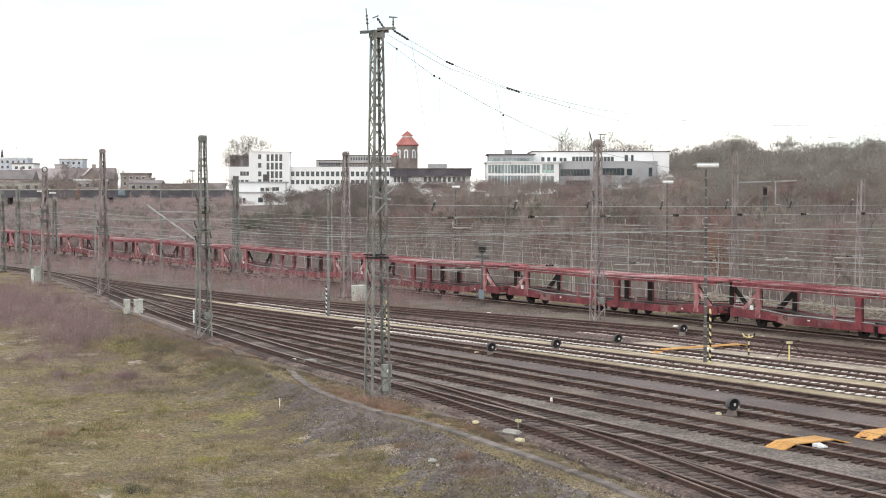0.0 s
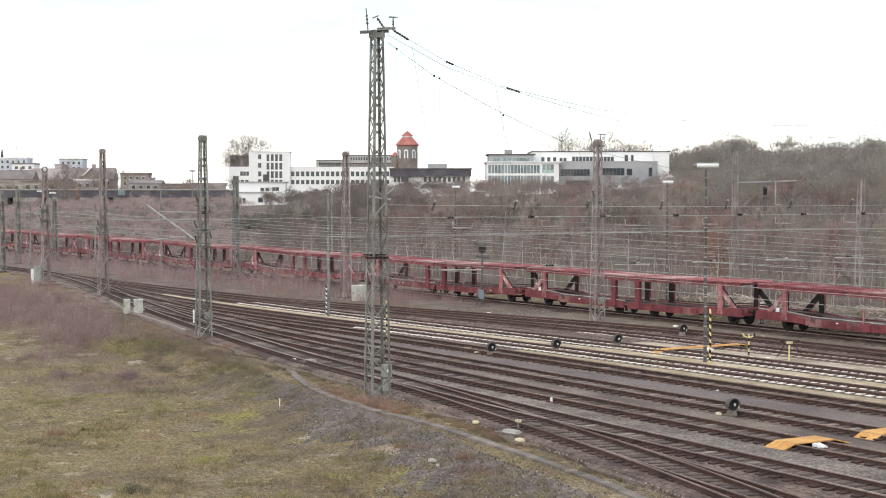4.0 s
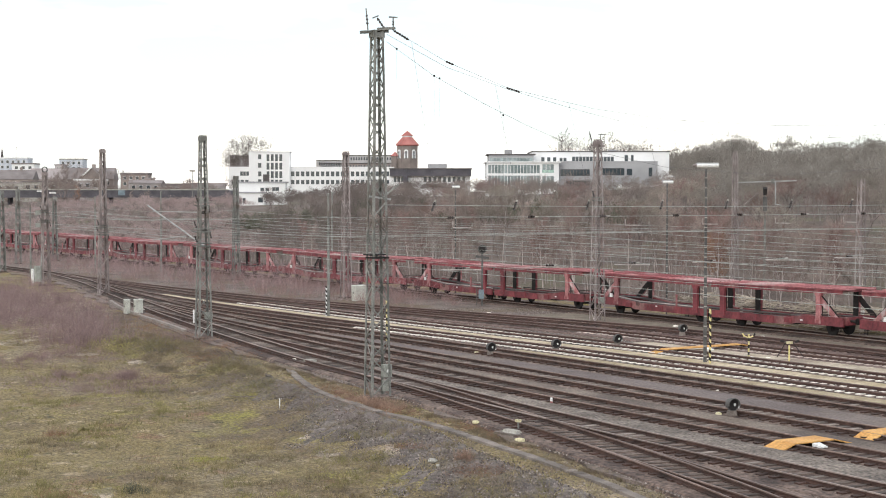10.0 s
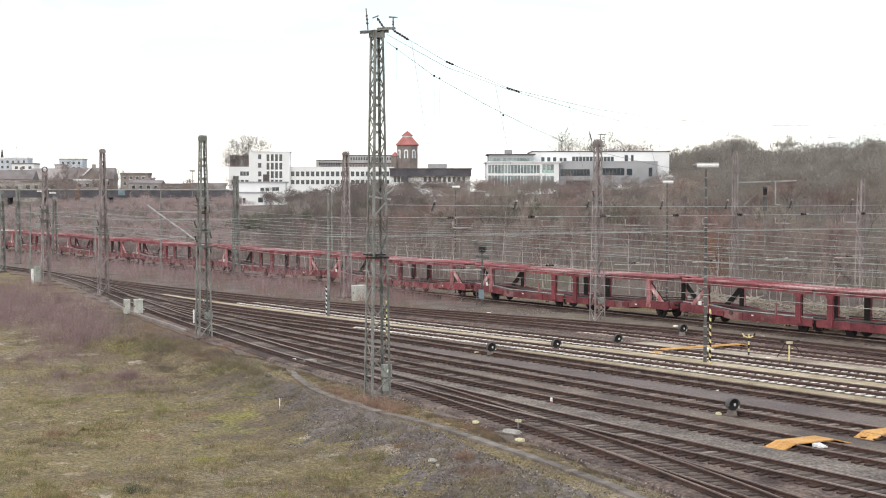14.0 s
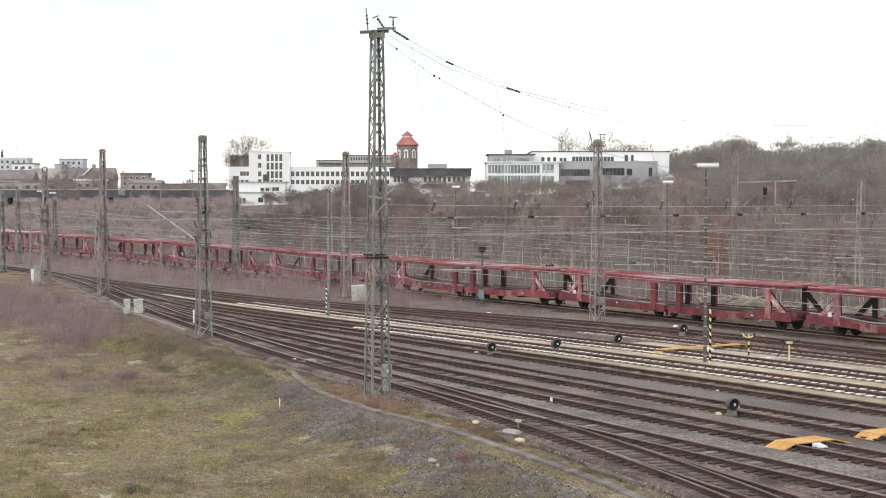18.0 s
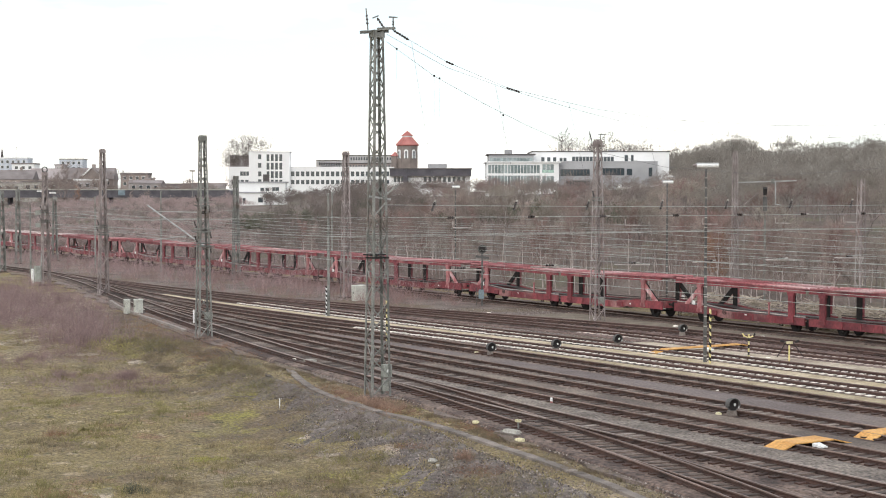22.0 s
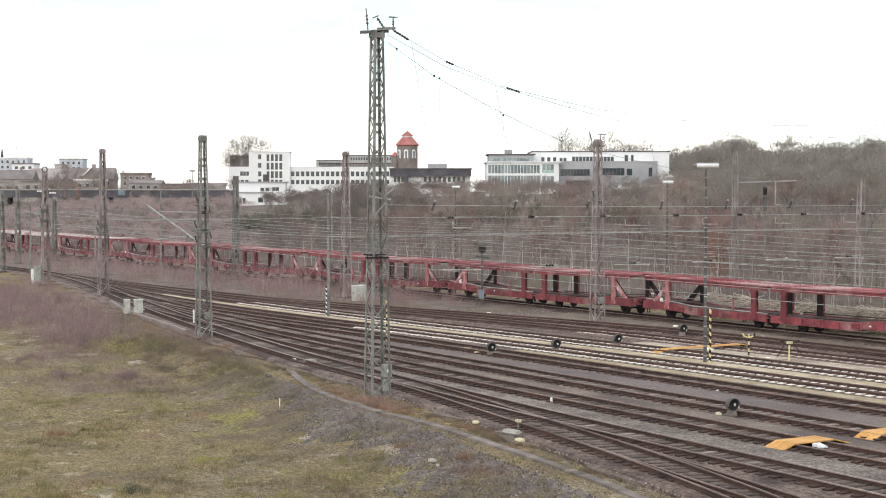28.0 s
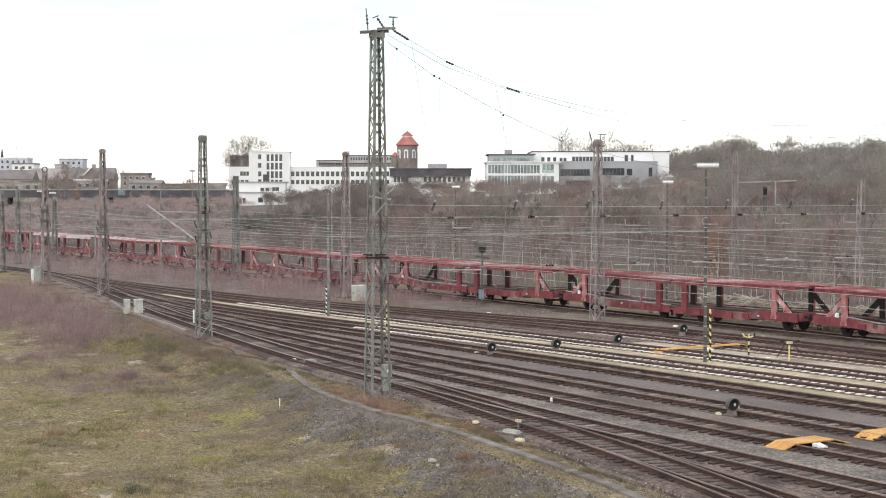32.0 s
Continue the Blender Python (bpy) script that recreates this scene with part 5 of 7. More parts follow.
def town_left():
    def house(px0, px1, y_top, y_eave, D, wall, roof, ridge=True, words="town house with pitched dark roof", rows=2, name="town_house"):
        k = D / 2800
        z = lambda y: 9.3 + (340 - y) * k
        w = (px1 - px0) * k
        t = thing(name, facing((px0 + px1) / 2 - 784, D, 0), words, "house", "far town houses")
        d = 11.0
        part("wall", Geo().box(-w / 2, 0, 1, w / 2, d, z(y_eave)), M[wall], t)
        if ridge:
            g = Geo()
            ze, zt = z(y_eave), z(y_top)
            g.poly([(-w / 2 - 0.4, -0.5, ze), (-w / 2 - 0.4, d + 0.5, ze), (-w / 2 - 0.4, d / 2, zt)], w + 0.8, (1, 0, 0))
            part("roof", g, M[roof], t)
            part("chimney", Geo().box(w * 0.2, d / 2 - 0.5, zt - 1, w * 0.2 + 0.9, d / 2 + 0.5, zt + 1.3), M["brick_dark"], t)
        else:
            part("roof", Geo().box(-w / 2 - 0.3, -0.3, z(y_eave), w / 2 + 0.3, d + 0.3, z(y_top)), M[roof], t)
        n = max(2, int(w / 3.2))
        for r in range(rows):
            zz = z(y_eave) - 2.6 - 3.0 * r
            windows_on(t, 0, [(-w / 2 + 0.6, w / 2 - 0.6, zz, zz + 1.5, n, 0.45)], "glass", "render_white")

    house(-30, 50, 279, 281, 900, "blue_grey", "render_white", False, "pale blue office slab with long window bands", 5, "office_slab")
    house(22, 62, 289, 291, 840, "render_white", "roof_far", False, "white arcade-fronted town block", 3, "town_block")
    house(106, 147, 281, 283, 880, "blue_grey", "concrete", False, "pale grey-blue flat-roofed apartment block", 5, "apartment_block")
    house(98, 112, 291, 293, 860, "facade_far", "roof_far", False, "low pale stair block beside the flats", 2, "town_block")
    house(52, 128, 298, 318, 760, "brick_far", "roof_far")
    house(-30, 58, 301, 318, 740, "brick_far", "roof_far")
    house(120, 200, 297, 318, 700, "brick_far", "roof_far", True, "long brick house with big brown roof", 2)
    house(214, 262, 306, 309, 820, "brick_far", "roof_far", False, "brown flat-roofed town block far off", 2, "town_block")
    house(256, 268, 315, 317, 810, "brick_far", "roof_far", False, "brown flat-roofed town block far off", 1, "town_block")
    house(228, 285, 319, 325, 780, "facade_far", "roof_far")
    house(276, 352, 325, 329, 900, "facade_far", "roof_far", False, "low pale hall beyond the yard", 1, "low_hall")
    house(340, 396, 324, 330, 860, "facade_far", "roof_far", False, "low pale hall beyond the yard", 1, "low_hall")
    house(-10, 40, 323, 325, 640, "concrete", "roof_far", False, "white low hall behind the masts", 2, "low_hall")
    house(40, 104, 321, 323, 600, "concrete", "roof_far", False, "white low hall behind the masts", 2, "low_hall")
    house(132, 180, 317, 320, 600, "facade_far", "render_white", False, "pale low building with white roof edge", 1, "low_hall")
    # gable with pale verge boards
    D = 690.0
    k = D / 2800
    z = lambda y: 9.3 + (340 - y) * k
    X = lambda px: (px - 784) * k
    t = thing("gabled_house", facing(0, D, 0), "brick gable house with white verge boards", "house", "far town houses")
    part("wall", Geo().poly([(X(140), 0, 2), (X(180), 0, 2), (X(180), 0, z(316)), (X(163), 0, z(298)), (X(146), 0, z(312)), (X(140), 0, z(312))], 6, (0, 1, 0)), M["brick_far"], t)
    part("verge_board", Geo().beam((X(146), -0.2, z(312)), (X(162), -0.2, z(297)), 0.5, 0.7), M["render_white"], t, "white verge board")
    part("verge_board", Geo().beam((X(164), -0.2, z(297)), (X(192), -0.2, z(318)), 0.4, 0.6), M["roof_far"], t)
    part("chimney", Geo().box(X(161), 3, z(299), X(166), 5, z(291)), M["brick_far"], t)
    # small round-headed mast and a tall lamp board beyond the yard
    for px, py, D, w in ((341, 303, 420, 10), (30, 262, 900, 1.5)):
        p = spot(px - 784, D)
        t = thing("lamp_mast", facing(px - 784, D, 0), "thin far mast with a flat lamp board", "mast", "far masts")
        zt = 9.3 + (340 - py) * D / 2800
        part("shaft", Geo().tube((0, 0, 3), (0, 0, zt), 0.12, 0.08, n=6), M["mast"], t)
        part("lamp_board", Geo().box(-w / 2 * D / 2800, -0.15, zt - 0.2, w / 2 * D / 2800, 0.15, zt + 0.35), M["concrete"], t)
    # road bridge: dark deck on piers
    D = 520.0
    k = D / 2800
    z = lambda y: 9.3 + (340 - y) * k
    X = lambda px: (px - 784) * k
    t = thing("road_bridge", facing(0, D, 0), "long dark road bridge with white parapet behind the yard", "bridge")
    part("deck", Geo().box(X(-120), 0, z(350), X(405), 12, z(337)), M["bridge"], t)
    part("parapet", Geo().box(X(-120), -0.3, z(337), X(405), -0.1, z(335)), M["concrete"], t)
    for px in range(-110, 400, 60):
        part("pier", Geo().box(X(px) - 0.4, 4, 2, X(px) + 0.4, 8, z(349)), M["bridge"], t)
    part("banner", Geo().box(X(210), -0.42, z(346), X(222), -0.32, z(337)), M["blue"], t, "faded blue panel")
    part("banner", Geo().box(X(66), -0.42, z(340), X(76), -0.32, z(337.5)), M["white"], t, "white panel")
    part("banner", Geo().box(X(88), -0.42, z(343), X(100), -0.32, z(340)), M["white"], t, "white panel")
    # church spire
    p = spot(5 - 784, 1000)
    t = thing("church_spire", Matrix.Translation((p.x, p.y, 0)), "slender dark church spire far off", "church spire")
    part("spire", Geo().lathe([(1.2, 8), (1.2, 9.3 + 57 * 1000 / 2800), (0.1, 9.3 + 78 * 1000 / 2800)], 8), M["roof_dark"], t)


M["town_twig"] = mat("pale_reddish_twigs", (0.31, 0.235, 0.225), (0.46, 0.36, 0.345), 0.5, 4, 0.95, bump=0.0, coords="World")
M["weed_rust"] = mat("rust_brown_dead_weeds", (0.23, 0.145, 0.105), (0.40, 0.275, 0.210), 0.6, 6, 0.95, bump=0.0, coords="World")
M["weed_tan"] = mat("tan_olive_weeds", (0.155, 0.122, 0.076), (0.285, 0.232, 0.156), 0.5, 6, 0.95, bump=0.0, coords="World")
M["moss_green"] = mat("yellow_green_moss", (0.215, 0.205, 0.050), (0.330, 0.310, 0.080), 0.5, 6, 0.95, bump=0.0, coords="World")
M["dry_wood"] = mat("pale_dry_branches", (0.30, 0.255, 0.20), (0.58, 0.51, 0.43), 1.0, 6, 0.95, bump=0.0, coords="World")
M["evergreen"] = mat("dark_evergreen_leaves", (0.075, 0.077, 0.054), (0.135, 0.134, 0.095), 0.4, 6, 0.9, bump=0.0, coords="World")
M["glass_pale"] = mat("tinted_glazing", (0.16, 0.20, 0.20), (0.34, 0.39, 0.39), 0.3, 3, 0.18, 0.0, 0.0, rand=0.3)
M["tussock"] = mat("olive_winter_grass", (0.155, 0.138, 0.056), (0.27, 0.242, 0.105), 0.5, 4, 0.95, bump=0.0, coords="World")
M["green_panel"] = mat("pale_green_panel", (0.30, 0.44, 0.38), (0.40, 0.54, 0.47), 0.3, 3, 0.3, 0.0, 0.0)
M["hill_bark"] = mat("grey_far_trunks", (0.19, 0.168, 0.152), (0.29, 0.262, 0.238), 1.5, 14, 0.95, bump=0.0)
M["hill_twig"] = mat("grey_olive_far_twigs", (0.205, 0.185, 0.162), (0.300, 0.275, 0.245), 0.3, 5, 0.95, bump=0.0)
# far brick lifted in tone, the haze being part of its colour
M["brick_far"] = mat("brown_brick_town_facade", (0.24, 0.20, 0.18), (0.35, 0.295, 0.27), 0.3, 6, 0.9, 0.0, 0.1, rand=0.25, contrast=0.12)
M["twig_grey"] = mat("grey_brown_winter_twigs", (0.130, 0.106, 0.096), (0.215, 0.180, 0.162), 0.3, 5, 0.95, bump=0.0, rand=0.35)
# back blocks: brick painted paler in place of haze over the distance
M["facade_grey"] = mat("grey_brick_facade", (0.36, 0.345, 0.34), (0.48, 0.465, 0.455), 0.2, 5, 0.9, 0.0, 0.1, contrast=0.1)
M["blue_grey"] = mat("blue_grey_cladding", (0.44, 0.47, 0.52), (0.56, 0.59, 0.64), 0.2, 5, 0.7, 0.0, 0.1)
office_right()
office_left()
back_blocks()
water_tower()
town_left()


# ---------------------------------------------------------------- bare winter trees
def branch_tree(rng, h, spread, twigs, low=0.3, thin=1.0, limbs=14, width=1.0, fat=1.0):
    """Returns (trunk and limbs, twigs): a leader with limbs up its length that fork twice, and a crown of fine tapering twigs with gaps."""
    wood, fine = Geo(), Geo()
    tips = []
    r0 = 0.014 * h * thin
    p, d = Vector((0, 0, -0.4)), Vector((rng.uniform(-0.06, 0.06), rng.uniform(-0.06, 0.06), 1)).normalized()
    leader = [p.copy()]
    for s in range(7):
        q = p + d * (h * 0.13)
        wood.tube(p, q, r0 * (1 - s / 7.5), r0 * (1 - (s + 1) / 7.5), n=5, caps=False)
        d = (d + Vector((rng.uniform(-1, 1), rng.uniform(-1, 1), 0.3)) * 0.07).normalized()
        p = q
        leader.append(p.copy())

    def limb(p, d, length, r, level):
        for s in range(3):
            q = p + d * (length / 3)
            wood.tube(p, q, r, r * 0.7, n=3, caps=False)
            p, r = q, r * 0.7
            d = (d + Vector((rng.uniform(-1, 1), rng.uniform(-1, 1), rng.uniform(0.0, 0.7))) * 0.2).normalized()
            tips.append((p.copy(), d.copy()))
            if level < 2 and rng.random() < 0.85:
                a = rng.uniform(0, 2 * math.pi)
                limb(p, (d + Vector((math.cos(a), math.sin(a), 0.25)) * 0.7).normalized(), length * rng.uniform(0.4, 0.6), r * 0.7, level + 1)

    for i in range(limbs):
        f = low + (0.98 - low) * (i + rng.random()) / limbs
        k = min(int(f * 7), 6)
        base = leader[k].lerp(leader[k + 1], f * 7 - k) if k < 7 else leader[-1]
        a = i * 2.4 + rng.uniform(-0.5, 0.5)
        rise = 0.45 + 0.9 * f
        dd = Vector((math.cos(a) * spread, math.sin(a) * spread, rise)).normalized()
        limb(base, dd, h * width * (0.38 - 0.22 * f) * rng.uniform(0.7, 1.2), r0 * 0.42 * (1.15 - f), 0)
    for _ in range(twigs):
        p, d = tips[rng.randrange(len(tips))]
        nd = (d + Vector((rng.uniform(-1, 1), rng.uniform(-1, 1), rng.uniform(-0.3, 0.8))) * 0.7).normalized()
        ln = rng.uniform(0.05, 0.13) * h
        side = nd.cross(Vector((rng.uniform(-1, 1), rng.uniform(-1, 1), rng.uniform(-1, 1)))).normalized() * rng.uniform(0.006, 0.014) * fat
        p = p + Vector((rng.uniform(-1, 1), rng.uniform(-1, 1), rng.uniform(-1, 1))) * 0.02 * h
        b = len(fine.v)
        fine.v += [tuple(p - side), tuple(p + side), tuple(p + nd * ln)]
        fine.face(b, b + 1, b + 2)
    return wood, fine


def round_tree(rng, h, levels=6, width=1.0, twigs=5, fat=1.0, trunk=0.27, stems=1):
    """Returns (trunk and limbs, twigs): stems that fork again and again into a broad rounded crown of fine twigs."""
    wood, fine = Geo(), Geo()

    def sliver(p, q, half):
        d = (q - p).normalized()
        side = d.cross(Vector((rng.uniform(-1, 1), rng.uniform(-1, 1), rng.uniform(-1, 1)))).normalized() * half
        b = len(fine.v)
        fine.v += [tuple(p - side), tuple(p + side), tuple(q)]
        fine.face(b, b + 1, b + 2)

    def grow(p, d, ln, r, level):
        q = p + d * ln
        if level <= 3:
            wood.tube(p, q, r, r * 0.72, n=5 if level == 0 else 3, caps=False)
        else:
            sliver(p, q, max(r, 0.010 * fat))
        if level >= levels - 2:
            for _ in range(twigs):
                a = p.lerp(q, rng.uniform(0.1, 1.0))
                nd = (d + Vector((rng.uniform(-1, 1), rng.uniform(-1, 1), rng.uniform(-0.5, 0.9))) * 0.85).normalized()
                sliver(a, a + nd * h * rng.uniform(0.03, 0.085), rng.uniform(0.006, 0.012) * fat)
        if level == levels:
            return
        n = 3 if rng.random() < 0.35 or level == 0 else 2
        u = d.cross(Vector((0.3, 0.2, 0.1)) if abs(d.z) > 0.9 else Vector((0, 0, 1))).normalized()
        v = d.cross(u)
        a0 = rng.uniform(0, 6.28)
        for i in range(n):
            a = a0 + 6.283 * i / n + rng.uniform(-0.4, 0.4)
            nd = (d + (u * math.cos(a) + v * math.sin(a)) * rng.uniform(0.28, 0.66) * width + Vector((0, 0, 0.06))).normalized()
            grow(q, nd, ln * rng.uniform(0.66, 0.90), r * 0.64, level + 1)

    for k in range(stems):
        a = 6.283 * k / stems
        lean = 0.0 if stems == 1 else 0.22
        grow(Vector((0, 0, -0.4)), Vector((lean * math.cos(a) + rng.uniform(-0.06, 0.06), lean * math.sin(a) + rng.uniform(-0.06, 0.06), 1)).normalized(),
             h * trunk * rng.uniform(0.9, 1.1), 0.015 * h / math.sqrt(stems), 0)
    return wood, fine


def bush(rng, h, w, stems, thick=0.008, side_twigs=4, droop=0.0):
    """Thin stems that fan out from the ground with side twigs."""
    g = Geo()
    for _ in range(stems):
        p = Vector((rng.gauss(0, w * 0.3), rng.gauss(0, w * 0.3), -0.05))
        d = Vector((p.x * 0.5 / max(w, 0.1) + rng.uniform(-0.35, 0.35), p.y * 0.5 / max(w, 0.1) + rng.uniform(-0.35, 0.35), 1 - droop)).normalized()
        ln = h * rng.uniform(0.45, 1.0)
        s = d.cross(Vector((rng.uniform(-1, 1), rng.uniform(-1, 1), 0.1))).normalized() * thick
        b = len(g.v)
        g.v += [tuple(p - s), tuple(p + s), tuple(p + d * ln)]
        g.face(b, b + 1, b + 2)
        for _ in range(side_twigs):
            q = p + d * ln * rng.uniform(0.2, 0.95)
            nd = (d + Vector((rng.uniform(-1, 1), rng.uniform(-1, 1), rng.uniform(-0.2, 0.6) - droop)) * 0.8).normalized()
            b = len(g.v)
            g.v += [tuple(q - s * 0.8), tuple(q + s * 0.8), tuple(q + nd * ln * rng.uniform(0.15, 0.4))]
            g.face(b, b + 1, b + 2)
    return g


def tree_kinds():
    rng = random.Random(7)
    kinds = {"wood": [], "birch": [], "poplar": [], "tall": [], "round": []}
    for i in range(5):
        a, b = round_tree(rng, 9.0, 7, 0.95, 4, 1.0, 0.23)
        kinds["wood"].append((a.mesh("trunk", M["bark"]), {k: b.mesh("crown", M[k]) for k in ("twig", "twig_green", "twig_red")}))
    for i in range(5):
        a, b = branch_tree(rng, 8.0, 0.55, 900, low=0.35, thin=0.62, limbs=11, width=0.8)
        kinds["birch"].append((a.mesh("trunk", M["birch"]), {k: b.mesh("crown", M[k]) for k in ("twig", "twig_red", "twig_rust")}))
    for i in range(2):
        a, b = branch_tree(rng, 12.0, 0.5, 1500, low=0.12, thin=1.3, limbs=24, width=1.1, fat=1.5)
        kinds["poplar"].append((a.mesh("trunk", M["bark"]), {"twig": b.mesh("crown", M["twig_grey"])}))
    for i in range(3):
        a, b = round_tree(rng, 27.0, 6, 0.62, 4, 2.2, 0.24, stems=3)
        kinds["tall"].append((a.mesh("trunk", M["bark"]), {"twig": b.mesh("crown", M["twig_grey"])}))
    for i in range(3):
        a, b = round_tree(rng, 14.0, 6, 0.75, 4, 1.7, 0.25)
        kinds["round"].append((a.mesh("trunk", M["hill_bark"]), {"twig": b.mesh("crown", M["twig_grey"])}))
    return kinds


KINDS = tree_kinds()
RNG = random.Random(21)


def plant(kind, x, y, scale, tone, words, z=None, group="trees of the wooded slope"):
    trunk, crowns = KINDS[kind][RNG.randrange(len(KINDS[kind]))]
    z = float(ground_z(x, y)) if z is None else z
    t = thing("bare_tree", pose(x, y, z, 0, 0, RNG.uniform(0, 360)), words, "tree", group)
    t.scale = (scale * RNG.uniform(0.9, 1.15),) * 2 + (scale,)
    part("trunk", trunk, None, t)
    part("crown", crowns[tone], None, t)
    return t


def wood():
    # pale thin trees at the foot of the slope
    for i in range(130):
        x, y = RNG.uniform(-170, -66), RNG.uniform(84.5, 104)
        plant("birch", x, y, RNG.uniform(0.55, 1.05), RNG.choice(["twig", "twig_red", "twig"]), "slender pale-barked bare tree on the leaf-littered slope")
    for px, D, s in ((480, 128, 0.75), (488, 130, 0.8), (496, 129, 0.7), (478, 133, 0.8)):
        p = spot(px, D)
        plant("birch", p.x, p.y, s, "twig_rust", "slender bare tree with rust-coloured dead leaves")
    for i in range(120):
        y = RNG.uniform(102, 150)
        x = -y * 1.0 + RNG.uniform(-85, 62)
        plant("wood", x, y, RNG.uniform(0.5, 0.8), RNG.choice(["twig", "twig_green", "twig_green", "twig_red"]), "bare brown winter tree on the wooded slope")
    # single trees on the skyline by the offices
    for px, D, s in ((413 - 784, 640, 0.78), (434 - 784, 645, 1.05), (458 - 784, 650, 0.9)):
        p = spot(px, D)
        plant("tall", p.x, p.y, s, "twig", "tall bare tree beside the white offices", z=5.0, group="skyline trees")
    p = spot(109 - 784, 500)
    plant("poplar", p.x, p.y, 1.4, "twig", "tall narrow bare tree beside the road bridge", z=0.3, group="skyline trees")
    for px, D, s in ((137, 470, 1.0), (232, 480, 0.8), (262, 470, 0.85)):
        p = spot(px - 784, D)
        plant("birch", p.x, p.y, s, "twig_rust" if px == 137 else "twig", "slender bare tree beside the road bridge", z=3.0, group="skyline trees")
    for px, D, s, kind in ((992, 560, 1.75, "poplar"), (1003, 565, 1.5, "poplar"), (1040, 560, 1.42, "round"), (1062, 565, 1.55, "round"), (1081, 570, 1.62, "round"),
                           (1101, 575, 1.55, "round"), (1130, 575, 1.40, "round"), (1151, 570, 1.42, "round"), (1168, 575, 1.3, "round")):
        p = spot(px - 784, D)
        plant(kind, p.x, p.y, s, "twig", "tall bare tree beside the white offices", z=8.0, group="skyline trees")


def joined(name, packs, places, material, label, category):
    """Plants that nobody could count, in one mesh. places: x, y, z, scale, height factor."""
    rng = random.Random(len(places))
    vs, fs, off = [], [], 0
    for x, y, z, s, hf in places:
        v, f = packs[rng.randrange(len(packs))]
        a = rng.uniform(0, 6.28)
        c, sn = math.cos(a), math.sin(a)
        vs.append(np.stack([(v[:, 0] * c - v[:, 1] * sn) * s + x, (v[:, 0] * sn + v[:, 1] * c) * s + y, v[:, 2] * s * hf + z], 1))
        fs.append(f + off)
        off += len(v)
    me = bpy.data.meshes.new(name)
    me.from_pydata(np.concatenate(vs).tolist(), [], np.concatenate(fs).tolist())
    me.materials.append(M[material])
    return tagged(new(name, me), label, category, kind="stuff")


def pack(geo):
    tri = []
    for f in geo.f:
        tri += [f] if len(f) == 3 else [(f[0], f[1], f[2]), (f[0], f[2], f[3])]
    return np.array(geo.v), np.array(tri)


